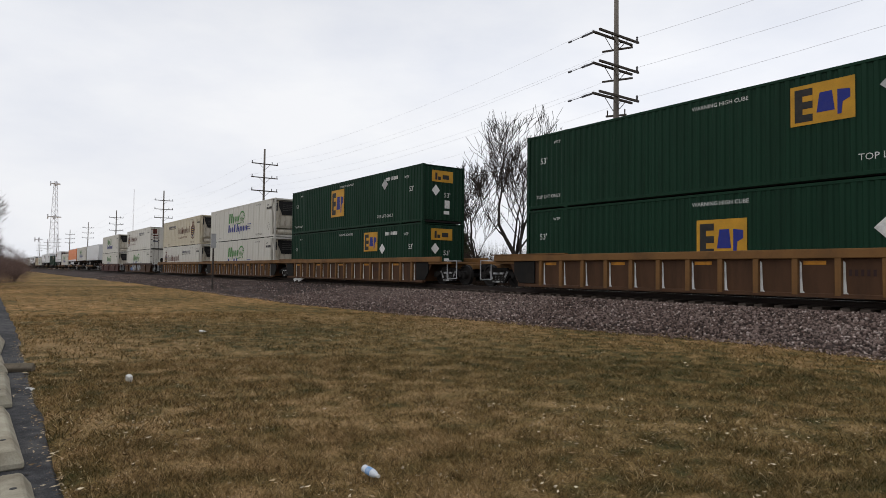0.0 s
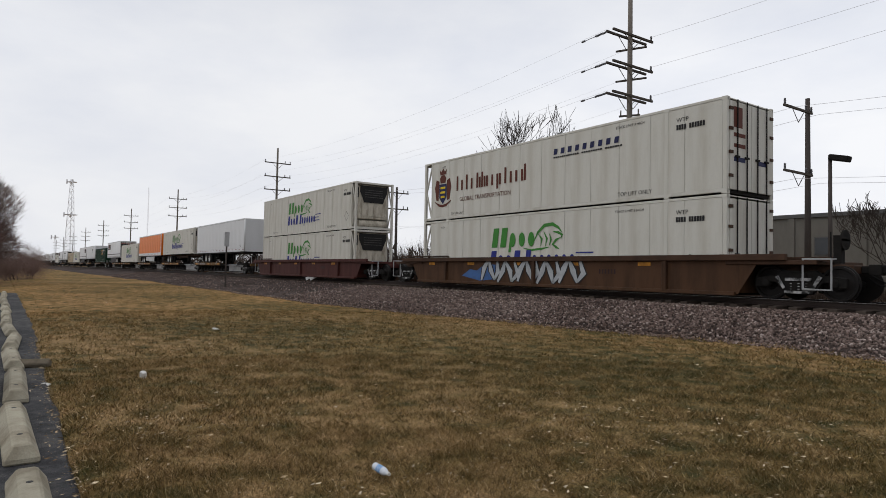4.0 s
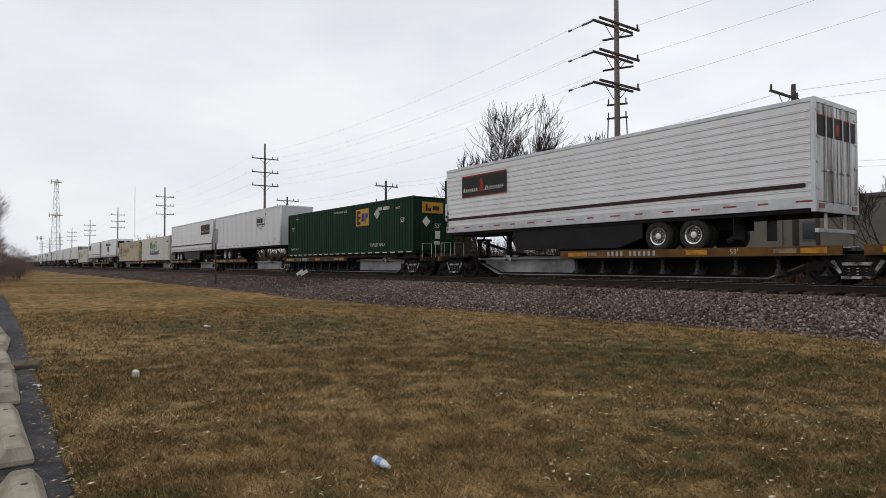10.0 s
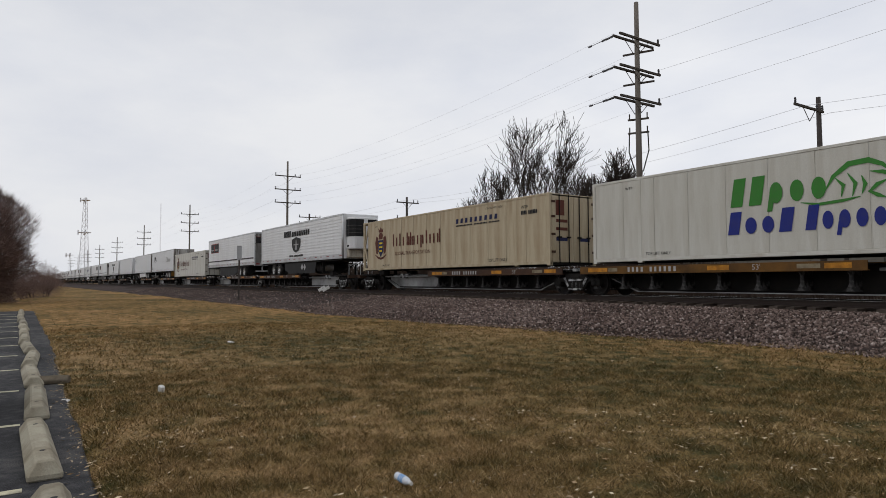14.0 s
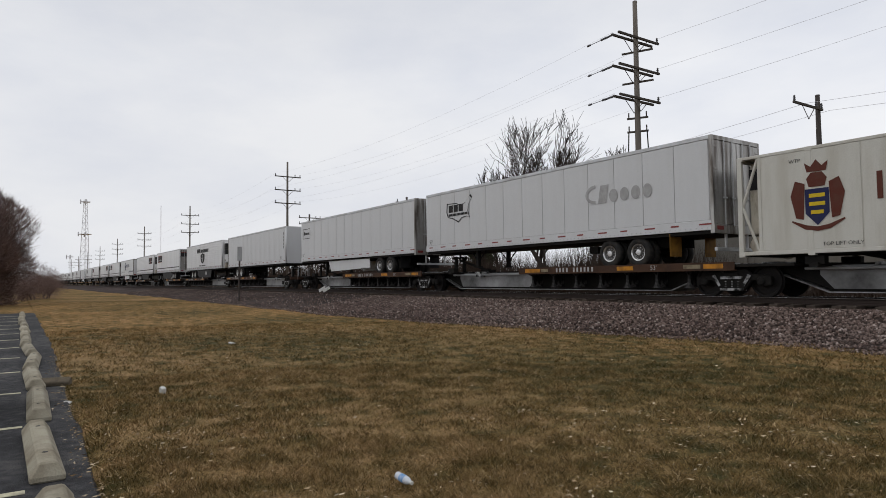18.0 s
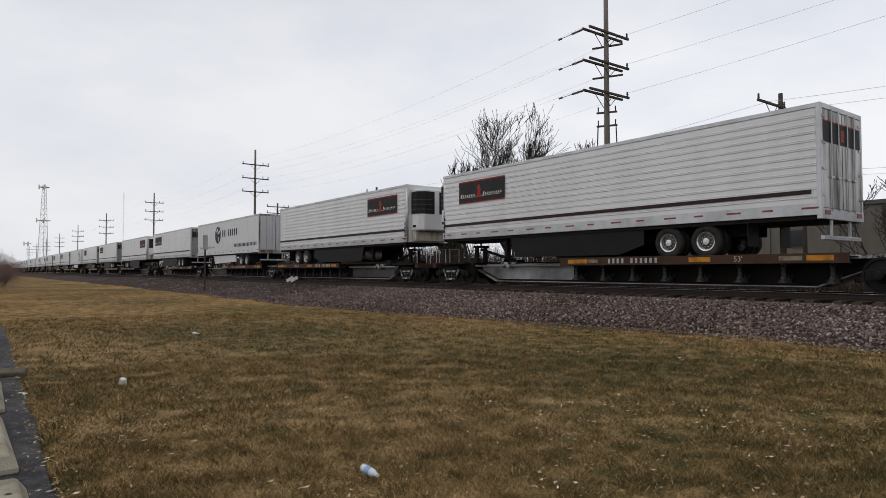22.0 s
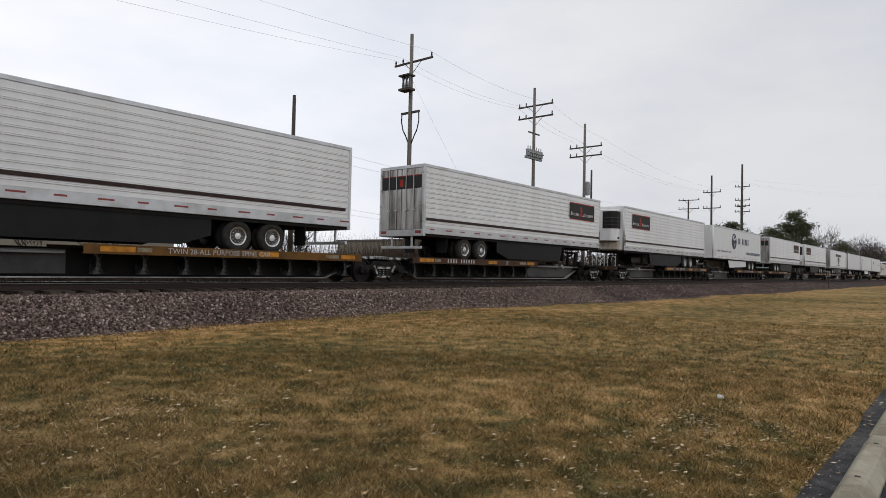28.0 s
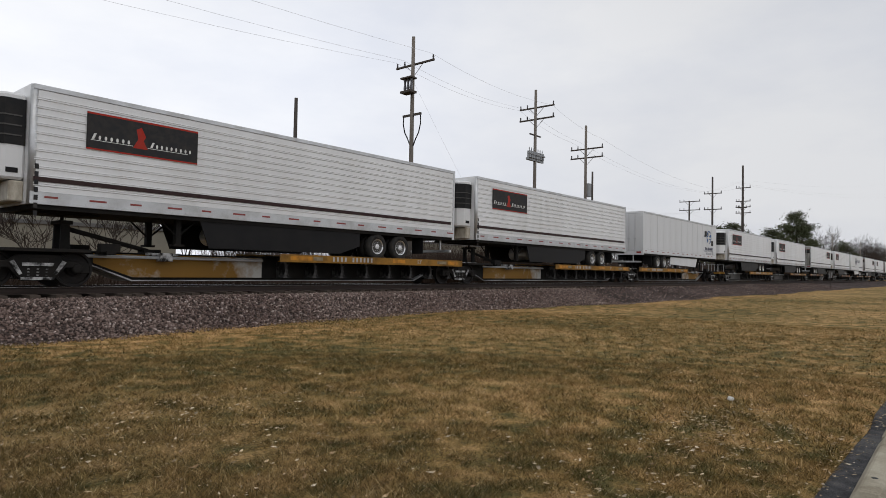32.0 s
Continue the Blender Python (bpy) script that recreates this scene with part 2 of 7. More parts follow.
WHITE_SHEET = paint("white_aluminium_sheet", (0.70, 0.705, 0.71), 0.32, dirt=(0.34, 0.32, 0.29), amount=0.25, scale=0.4, streak=0.9, bump=0.02)
CREAM = paint("dirty_white_container", (0.57, 0.56, 0.51), 0.5, dirt=(0.28, 0.235, 0.16), amount=0.55, scale=0.7, streak=0.93, bump=0.04, spread=(0.46, 0.80))
CREAM_WARM = paint("yellowed_white_container", (0.53, 0.48, 0.36), 0.5, dirt=(0.24, 0.185, 0.11), amount=0.6, scale=0.7, streak=0.93, bump=0.04, spread=(0.44, 0.80))
STAINED_UNIT = paint("stained_cooling_unit", (0.52, 0.48, 0.40), 0.5, dirt=(0.10, 0.07, 0.04), amount=0.9, scale=1.6, streak=0.7, bump=0.04)
TAN = paint("tan_stained_container", (0.47, 0.40, 0.28), 0.55, dirt=(0.26, 0.17, 0.09), amount=0.75, scale=1.0, streak=0.92, bump=0.04)
GREEN = paint("green_container_paint", (0.006, 0.031, 0.016), 0.55, dirt=(0.006, 0.017, 0.010), amount=0.6, scale=0.8, streak=0.9, bump=0.04, gloss=0.12)
ORANGE = paint("orange_trailer_paint", (0.74, 0.185, 0.018), 0.42, dirt=(0.36, 0.10, 0.02), amount=0.5, scale=0.9, streak=0.9, bump=0.02)
ALU = paint("dull_aluminium", (0.52, 0.53, 0.54), 0.42, metal=0.6, dirt=(0.22, 0.20, 0.18), amount=0.5, scale=2.0, bump=0.03)
STAINLESS = paint("stained_stainless_door", (0.40, 0.39, 0.37), 0.32, metal=0.7, dirt=(0.075, 0.058, 0.045), amount=0.9, scale=1.1, streak=0.9, bump=0.03, spread=(0.42, 0.66))
CHROME = paint("bright_wheel_aluminium", (0.60, 0.60, 0.60), 0.28, metal=0.85, amount=0.3, scale=6.0, bump=0.0)
RUBBER = paint("tyre_rubber", (0.022, 0.022, 0.022), 0.85, amount=0.4, scale=6.0, bump=0.1)
DARK = paint("dark_underframe_steel", (0.012, 0.0115, 0.011), 0.75, dirt=(0.030, 0.025, 0.021), amount=0.6, scale=2.0, bump=0.1, gloss=0.1)
BLACK = paint("black_panel", (0.012, 0.012, 0.013), 0.5, amount=0.25, dirt=(0.04, 0.037, 0.033), scale=1.5, bump=0.0, gloss=0.12)
GRILLE = paint("black_grille", (0.010, 0.010, 0.011), 0.5, amount=0.15, scale=3.0, bump=0.0)
SPINE = paint("dusty_grey_girder", (0.36, 0.36, 0.36), 0.5, dirt=(0.03, 0.028, 0.026), amount=1.0, scale=0.55, bump=0.08)
SPINE_DARK = paint("dark_dusty_girder", (0.085, 0.082, 0.08), 0.5, dirt=(0.02, 0.018, 0.017), amount=1.0, scale=0.55, bump=0.08)
SALT = paint("salt_whitened_casting", (0.42, 0.42, 0.42), 0.5, dirt=(0.008, 0.008, 0.008), amount=1.0, scale=5.0, bump=0.15, spread=(0.40, 0.60))
SALT_EDGE = paint("salt_rimmed_flange", (0.40, 0.40, 0.40), 0.5, dirt=(0.03, 0.028, 0.026), amount=1.0, scale=0.8, bump=0.1)
DECK_RUST = paint("rusty_brown_deck_paint", (0.062, 0.032, 0.019), 0.7, dirt=(0.018, 0.014, 0.012), amount=0.8, scale=1.6, bump=0.15)
DECK_YELLOW = paint("weathered_yellow_deck_paint", (0.27, 0.135, 0.022), 0.65, dirt=(0.035, 0.022, 0.013), amount=1.0, scale=1.6, bump=0.1)
YELLOW_SALT = paint("salted_yellow_girder", (0.42, 0.41, 0.38), 0.6, dirt=(0.20, 0.105, 0.02), amount=1.0, scale=0.7, bump=0.08, spread=(0.36, 0.50))
DECK_AMBER = paint("dirty_ochre_deck_paint", (0.15, 0.072, 0.017), 0.65, dirt=(0.028, 0.018, 0.012), amount=1.0, scale=1.1, bump=0.1)
MARKER = paint("orange_reflector_patch", (0.50, 0.21, 0.02), 0.4, dirt=(0.07, 0.035, 0.012), amount=0.9, scale=4.0)
WELL_BROWN = paint("brown_well_car_paint", (0.074, 0.036, 0.018), 0.7, dirt=(0.022, 0.014, 0.010), amount=0.8, scale=0.9, streak=0.85, bump=0.1)
WELL_ORANGE = paint("faded_orange_sill_paint", (0.178, 0.088, 0.029), 0.6, dirt=(0.065, 0.036, 0.018), amount=0.75, scale=1.2, bump=0.1)
WELL_RED = paint("dull_red_well_car_paint", (0.070, 0.022, 0.018), 0.65, dirt=(0.03, 0.016, 0.014), amount=0.7, scale=0.9, streak=0.85, bump=0.1)
STEEL_WHEEL = paint("greasy_wheel_steel", (0.013, 0.012, 0.012), 0.6, metal=0.1, dirt=(0.03, 0.024, 0.02), amount=0.6, scale=4.0)
RAIL_SIDE = paint("rusty_rail", (0.032, 0.023, 0.020), 0.75, dirt=(0.03, 0.024, 0.02), amount=0.6, scale=3.0, bump=0.1)
RAIL_TOP = paint("polished_rail_head", (0.55, 0.55, 0.56), 0.22, metal=0.95, amount=0.15, scale=4.0, bump=0.0)
TIE = paint("creosoted_timber", (0.065, 0.050, 0.040), 0.9, dirt=(0.12, 0.10, 0.09), amount=0.6, scale=4.0, bump=0.3, vary=0.2)
POLE_WOOD = paint("weathered_pole_wood", (0.175, 0.155, 0.135), 0.9, dirt=(0.07, 0.06, 0.05), amount=0.7, scale=1.5, streak=0.85, bump=0.3)
POLE_DARK = paint("dark_creosoted_pole", (0.060, 0.052, 0.048), 0.9, dirt=(0.12, 0.10, 0.09), amount=0.5, scale=1.5, streak=0.85, bump=0.3)
ARM_WOOD = paint("dark_crossarm_wood", (0.070, 0.060, 0.052), 0.9, amount=0.4, scale=3.0, bump=0.2)
PORCELAIN = paint("grey_insulator", (0.09, 0.09, 0.10), 0.3, amount=0.2, scale=9.0)
GREY_TANK = paint("grey_transformer_paint", (0.28, 0.29, 0.30), 0.5, amount=0.3, scale=3.0)
WIRE = paint("dull_wire", (0.66, 0.66, 0.69), 0.6, amount=0.2, scale=3.0, bump=0.0)
BARK = paint("grey_brown_bark", (0.042, 0.035, 0.030), 0.95, dirt=(0.028, 0.023, 0.02), amount=0.7, scale=3.0, bump=0.5, fine=25)
TWIG = paint("bare_twigs", (0.048, 0.038, 0.032), 0.95, dirt=(0.030, 0.023, 0.019), amount=0.6, scale=1.0, bump=0.0)
RED_TWIG = paint("reddish_bare_twigs", (0.056, 0.038, 0.030), 0.95, dirt=(0.034, 0.029, 0.019), amount=0.8, scale=0.7, bump=0.0)
HEDGE_TWIG = paint("brown_hedge_twigs", (0.19, 0.130, 0.115), 0.95, dirt=(0.10, 0.076, 0.06), amount=0.7, scale=0.7, bump=0.0)
NEEDLE = paint("evergreen_needles", (0.075, 0.085, 0.045), 0.9, dirt=(0.035, 0.042, 0.022), amount=0.7, scale=0.8, bump=0.0)
BLOCK_WALL = paint("grey_block_wall", (0.16, 0.152, 0.135), 0.9, dirt=(0.12, 0.11, 0.10), amount=0.7, scale=0.5, streak=0.6, bump=0.2)
PALE_WALL = paint("pale_rendered_wall", (0.21, 0.20, 0.165), 0.9, dirt=(0.17, 0.16, 0.14), amount=0.6, scale=0.5, bump=0.15)
FASCIA = paint("dark_metal_fascia", (0.10, 0.10, 0.10), 0.6, amount=0.4, scale=1.0)
SHINGLE = paint("dark_roof_shingle", (0.045, 0.043, 0.043), 0.9, amount=0.4, scale=2.0, bump=0.3)
GLASS_DARK = paint("dark_window_glass", (0.02, 0.022, 0.025), 0.1, amount=0.1, scale=2.0, bump=0.0)
# galvanised steel of the far towers, with the haze mixed into its colour
HAZE_STEEL = paint("haze_paled_lattice_steel", (0.74, 0.75, 0.78), 0.6, amount=0.2, scale=2.0, bump=0.0)
GALV = paint("galvanised_steel", (0.40, 0.41, 0.42), 0.5, metal=0.5, amount=0.4, scale=2.0)
CAR_PAINT = paint("dark_blue_car_paint", (0.010, 0.012, 0.028), 0.2, dirt=(0.05, 0.05, 0.05), amount=0.25, scale=3.0, bump=0.0)
LAMP_GLASS = paint("clear_lamp_lens", (0.75, 0.75, 0.75), 0.12, amount=0.1, scale=6.0, bump=0.0)
BARK_LOG = paint("split_firewood", (0.17, 0.142, 0.105), 0.95, dirt=(0.06, 0.05, 0.04), amount=0.7, scale=8.0, bump=0.4)
SEAM = paint("grey_joint_strip", (0.36, 0.36, 0.36), 0.7, amount=0.3, scale=2.0, streak=0.9, bump=0.0)
HUB = paint("dirty_wheel_disc", (0.085, 0.082, 0.08), 0.5, metal=0.4, amount=0.6, scale=9.0, bump=0.0)
# lettering and logo colours
INK = {
    "white": paint("white_lettering", (0.68, 0.68, 0.66), 0.6, amount=0.45, scale=5.0, bump=0),
    "black": paint("black_lettering", (0.022, 0.022, 0.024), 0.6, amount=0.3, scale=5.0, bump=0),
    "brown": paint("brown_lettering", (0.105, 0.028, 0.018), 0.6, amount=0.3, scale=5.0, bump=0),
    "blue": paint("blue_lettering", (0.018, 0.028, 0.20), 0.55, amount=0.2, scale=5.0, bump=0),
    "navy": paint("navy_lettering", (0.015, 0.020, 0.075), 0.55, amount=0.2, scale=5.0, bump=0),
    "green": paint("green_lettering", (0.045, 0.21, 0.035), 0.55, amount=0.25, scale=5.0, bump=0),
    "amber": paint("amber_logo_panel", (0.52, 0.27, 0.025), 0.5, dirt=(0.2, 0.11, 0.02), amount=0.5, scale=2.0, bump=0),
    "red": paint("red_logo", (0.34, 0.022, 0.012), 0.5, amount=0.2, scale=5.0, bump=0),
    "yellow": paint("yellow_logo_line", (0.65, 0.46, 0.02), 0.5, amount=0.2, scale=5.0, bump=0),
    "tape": paint("red_reflective_tape", (0.22, 0.018, 0.015), 0.35, amount=0.3, scale=5.0, bump=0),
    "dusty": paint("dusty_pale_reflector", (0.24, 0.20, 0.13), 0.5, dirt=(0.05, 0.035, 0.02), amount=0.9, scale=4.0, bump=0),
    "grey": paint("faded_grey_lettering", (0.40, 0.40, 0.40), 0.6, amount=0.4, scale=5.0, bump=0),
    "stripe": paint("dark_maroon_stripe", (0.028, 0.012, 0.013), 0.5, amount=0.3, scale=3.0, bump=0),
    "pale": paint("pale_graffiti_paint", (0.40, 0.42, 0.44), 0.6, dirt=(0.1, 0.1, 0.1), amount=0.5, scale=3.0, bump=0),
    "azure": paint("blue_graffiti_paint", (0.05, 0.12, 0.30), 0.6, dirt=(0.06, 0.06, 0.06), amount=0.6, scale=3.0, bump=0),
}


# ---- mesh building ----
class Form:
    """Collects boxes, tubes and prisms into one mesh."""

    def __init__(self):
        self.v, self.f = [], []

    def put(self, verts, faces):
        o = len(self.v)
        self.v += [tuple(p) for p in verts]
        self.f += [tuple(o + i for i in f) for f in faces]
        return self

    def box(self, x0, x1, y0, y1, z0, z1):
        return self.put([(x, y, z) for x in (x0, x1) for y in (y0, y1) for z in (z0, z1)],
                        [(0, 1, 3, 2), (4, 6, 7, 5), (0, 4, 5, 1), (2, 3, 7, 6), (0, 2, 6, 4), (1, 5, 7, 3)])

    def tube(self, pts, r, n=8, r2=None, caps=True):
        pts = [Vector(p) for p in pts]
        rings = []
        for i, p in enumerate(pts):
            d = (pts[min(i + 1, len(pts) - 1)] - pts[max(i - 1, 0)]).normalized()
            a = d.orthogonal().normalized()
            b = d.cross(a)
            rr = r + ((r2 if r2 is not None else r) - r) * i / max(1, len(pts) - 1)
            rings.append([p + (a * math.cos(2 * math.pi * k / n) + b * math.sin(2 * math.pi * k / n)) * rr for k in range(n)])
        faces = [(i * n + k, i * n + (k + 1) % n, (i + 1) * n + (k + 1) % n, (i + 1) * n + k) for i in range(len(pts) - 1) for k in range(n)]
        if caps:
            faces += [tuple(range(n))[::-1], tuple((len(pts) - 1) * n + k for k in range(n))]
        return self.put([q for ring in rings for q in ring], faces)

    def lathe(self, prof, centre, n=24, axis="y", caps=True):
        """prof: (radius, along) pairs, turned about an axis through centre."""
        vs = []
        for r, a in prof:
            for k in range(n):
                c, s = r * math.cos(2 * math.pi * k / n), r * math.sin(2 * math.pi * k / n)
                p = (c, a, s) if axis == "y" else ((a, c, s) if axis == "x" else (c, s, a))
                vs.append(tuple(p[i] + centre[i] for i in range(3)))
        fs = [(i * n + k, i * n + (k + 1) % n, (i + 1) * n + (k + 1) % n, (i + 1) * n + k) for i in range(len(prof) - 1) for k in range(n)]
        return self.put(vs, fs + ([tuple(range(n)), tuple((len(prof) - 1) * n + k for k in range(n))] if caps else []))

    def prism(self, poly, axis, lo, hi):
        """A polygon in the two other axes, drawn out along one."""
        n = len(poly)
        mk = {"x": lambda a, p: (a, p[0], p[1]), "y": lambda a, p: (p[0], a, p[1]), "z": lambda a, p: (p[0], p[1], a)}[axis]
        return self.put([mk(a, p) for a in (lo, hi) for p in poly],
                        [tuple(range(n)), tuple(range(2 * n - 1, n - 1, -1))] + [(i, (i + 1) % n, n + (i + 1) % n, n + i) for i in range(n)])

    def mesh(self, name, material, bevel=0.0, smooth=False):
        me = bpy.data.meshes.new(name)
        me.from_pydata(self.v, [], self.f)
        bm = bmesh.new()
        bm.from_mesh(me)
        bmesh.ops.recalc_face_normals(bm, faces=bm.faces)
        if bevel:
            bmesh.ops.bevel(bm, geom=[e for e in bm.edges if len(e.link_faces) == 2 and e.calc_face_angle(0) > 0.6], offset=bevel, segments=1, affect="EDGES")
        bm.to_mesh(me)
        bm.free()
        if smooth:
            me.polygons.foreach_set("use_smooth", [True] * len(me.polygons))
        me.materials.append(material)
        return me


MESHES = {}


def part(name, make, material, parent=None, label="", key=None, bevel=0.0, smooth=False, at=None):
    """One mesh object under a thing or a part. make: a Form, or a function that returns one, shared under its key."""
    me = MESHES.get((key, material.name)) if key else None
    if me is None:
        me = (make() if callable(make) else make).mesh(name, material, bevel, smooth)
        if key:
            MESHES[key, material.name] = me
    ob = new(name, me)
    if at is not None:
        ob.matrix_basis = at
    ob.parent = parent
    if label:
        ob["label"] = label
    return ob


def thing(name, label, category, group="", at=None):
    ob = new(name)
    ob.empty_display_size = 0.2
    if at is not None:
        ob.matrix_basis = at
    return tagged(ob, label, category, group)


def raw(name, verts, faces, material, smooth=False):
    me = bpy.data.meshes.new(name)
    me.from_pydata(verts, [], faces)
    me.materials.append(material)
    if smooth:
        me.polygons.foreach_set("use_smooth", [True] * len(me.polygons))
    return new(name, me)


def tri_soup(name, v, n_each, faces, material):
    """Many small pieces alike in faces: v is (pieces, verts, 3)."""
    k = len(v)
    f = np.asarray(faces)
    idx = (np.arange(k)[:, None, None] * n_each + f[None]).reshape(-1, f.shape[1])
    me = bpy.data.meshes.new(name)
    co = v.reshape(-1, 3)
    me.vertices.add(len(co))
    me.vertices.foreach_set("co", co.astype(np.float32).ravel())
    me.loops.add(idx.size)
    me.loops.foreach_set("vertex_index", idx.astype(np.int32).ravel())
    me.polygons.add(len(idx))
    me.polygons.foreach_set("loop_start", (np.arange(len(idx)) * f.shape[1]).astype(np.int32))
    me.update(calc_edges=True)
    me.materials.append(material)
    return new(name, me)


FONT_CACHE = {}


def glyphs(text):
    """Flat mesh of a line of text in the built-in font, one unit high, as vertices and faces."""
    if text not in FONT_CACHE:
        cu = bpy.data.curves.new("text", "FONT")
        cu.body, cu.size, cu.resolution_u = text, 1.0, 2
        ob = new("text", cu)
        me = bpy.data.meshes.new_from_object(ob.evaluated_get(bpy.context.evaluated_depsgraph_get()))
        vs = [(p.co.x, p.co.y) for p in me.vertices]
        FONT_CACHE[text] = (vs, [tuple(p.vertices) for p in me.polygons])
        bpy.data.objects.remove(ob)
        bpy.data.meshes.remove(me)
        bpy.data.curves.remove(cu)
    return FONT_CACHE[text]


class Side:
    """Flat painted marks on the side of a vehicle that faces the lawn. u runs along it as one sees it, v up."""

    def __init__(self, owner, flip, length, half, off=0.006):
        self.owner, self.flip, self.length, self.y = owner, flip, length, half + off

    def point(self, u, v, lift=0.0):
        return (self.length - u, self.y + lift, v) if self.flip else (u, -self.y - lift, v)

    def mark(self, name, shapes, ink, lift=0.0, label=""):
        fm = Form()
        for k, (vs, fs) in enumerate(shapes):
            fm.put([self.point(u, v, lift + 0.003 * (k % 3)) for u, v in vs], fs)
        ob = part(name, fm, INK[ink] if isinstance(ink, str) else ink, self.owner, label)
        if len(shapes) > 2:
            ob["kind"] = "stuff"
        return ob

    def each(self, name, shapes, ink, lift=0.0):
        for s in shapes:
            self.mark(name, [s], ink, lift)


def rect(u0, u1, v0, v1, lean=0.0):
    return [(u0, v0), (u1, v0), (u1 + lean * (v1 - v0), v1), (u0 + lean * (v1 - v0), v1)], [(0, 1, 2, 3)]


def poly(*pts):
    return list(pts), [tuple(range(len(pts)))]


def ring(cu, cv, ru, rv, w, a0=0, a1=360, n=20):
    vs = []
    for i in range(n + 1):
        a = radians(a0 + (a1 - a0) * i / n)
        vs += [(cu + ru * math.cos(a), cv + rv * math.sin(a)), (cu + (ru - w) * math.cos(a), cv + (rv - w) * math.sin(a))]
    return vs, [(2 * i, 2 * i + 1, 2 * i + 3, 2 * i + 2) for i in range(n)]


def disc(cu, cv, ru, rv, n=24):
    return [(cu + ru * math.cos(2 * math.pi * i / n), cv + rv * math.sin(2 * math.pi * i / n)) for i in range(n)], [tuple(range(n))]


def swoosh(*pts):
    """A curved stroke through (u, v, half width) points."""
    vs = []
    for i, (u, v, w) in enumerate(pts):
        a, b = pts[max(i - 1, 0)], pts[min(i + 1, len(pts) - 1)]
        du, dv = b[0] - a[0], b[1] - a[1]
        k = w / math.hypot(du, dv)
        vs += [(u - dv * k, v + du * k), (u + dv * k, v - du * k)]
    return vs, [(2 * i, 2 * i + 1, 2 * i + 3, 2 * i + 2) for i in range(len(pts) - 1)]


def words(text, u, v, size, lean=0.0, width=1.0):
    vs, fs = glyphs(text)
    return [(u + (x * width + lean * y) * size, v + y * size) for x, y in vs], fs


def down(text, u, v, size):
    """Characters one under another."""
    out = []
    for i, c in enumerate(text):
        out.append(rect(u, u + size * 0.62, v - i * size * 1.35, v - i * size * 1.35 + size * 0.9))
    return out


def bars(u0, u1, v0, v1, pattern, lean=0.0, weight=0.62):
    """Plain bars in the place of a name: tall, low or hanging slabs and wedges, with gaps as in the pattern."""
    out, step, h = [], (u1 - u0) / len(pattern), v1 - v0
    for i, c in enumerate(pattern):
        if c == " ":
            continue
        a, top = u0 + i * step, h if c in "Tt" else 0.70 * h
        low = -0.26 * h if c in "pq" else 0.0
        w = step * (0.62 + 0.3 * weight)
        if c in "xp":
            mid, n = 0.36 * h, 14
            out.append(([(a + w / 2 + w / 2 * math.cos(2 * math.pi * j / n) + lean * mid, v0 + mid + mid * math.sin(2 * math.pi * j / n)) for j in range(n)], [tuple(range(n))]))
            if c == "x":
                continue
            top, w = 0.3 * h, w * 0.4
        s = [(0, low), (w, low), (w, top), (0, top)]
        out.append(([(a + x + lean * y, v0 + y) for x, y in s], [(0, 1, 2, 3)]))
    return out

# ---- ground, track and parking ----
TRACK_Y, RAIL_Z, DECK_Z = 18.587, 0.99, 1.95
rng = np.random.default_rng(7)


def edge_y(x):
    """Where the asphalt ends and the lawn begins."""
    return np.interp(x, [-60, -19, -9.8, -5.3, 0, 5.3, 11.6, 60], [0.78, 0.70, 0.54, 0.48, 0.7, 0.94, 0.93, 1.1])


def toe_y(x):
    """Where the lawn ends and the ballast begins."""
    x = np.asarray(x, float)
    line = np.interp(x, [-90, -30, -19, -12, -5, 0, 8, 17, 30, 60, 120], [12.3, 12.1, 12.8, 13.6, 14.1, 14.2, 14.9, 15.2, 14.6, 13.4, 13.2])
    return line + 0.10 * np.sin(x * 0.55) + 0.05 * np.sin(x * 1.7 + 1.0)


def ground_z(x, y):
    x, y = np.asarray(x, float), np.asarray(y, float)
    z = 0.035 * np.sin(x * 0.21 + 0.6) * np.sin(y * 0.33) + 0.02 * np.sin(x * 0.7 + y * 0.5) + 0.02
    k = np.clip((y - edge_y(x) + 0.02) / 0.12, 0, 1)
    z = z * k - 0.04 * (1 - k)
    z = np.where(y > 15.6, -0.1, z)
    return np.where(y > 22.5, 0.15 + 0.05 * np.sin(x * 0.4 + y), z)


gx = np.unique(np.concatenate([np.linspace(-2600, -120, 26), np.arange(-120, 120.1, 1.5), np.linspace(120, 2600, 26)]))
gy = np.unique(np.concatenate([np.linspace(-900, -3, 12), np.arange(-3, 24.1, 0.3), np.arange(0.3, 1.4, 0.05), np.linspace(24, 80, 20), np.linspace(80, 2600, 14)]))
GX, GY = np.meshgrid(gx, gy, indexing="ij")
gv = np.stack([GX, GY, ground_z(GX, GY)], -1).reshape(-1, 3)
nyg = len(gy)
gf = [(i * nyg + j, (i + 1) * nyg + j, (i + 1) * nyg + j + 1, i * nyg + j + 1) for i in range(len(gx) - 1) for j in range(nyg - 1)]
tagged(raw("ground", gv.tolist(), gf, LAWN, True), "wide flat winter lawn of brown and olive grass", "ground", kind="structure")

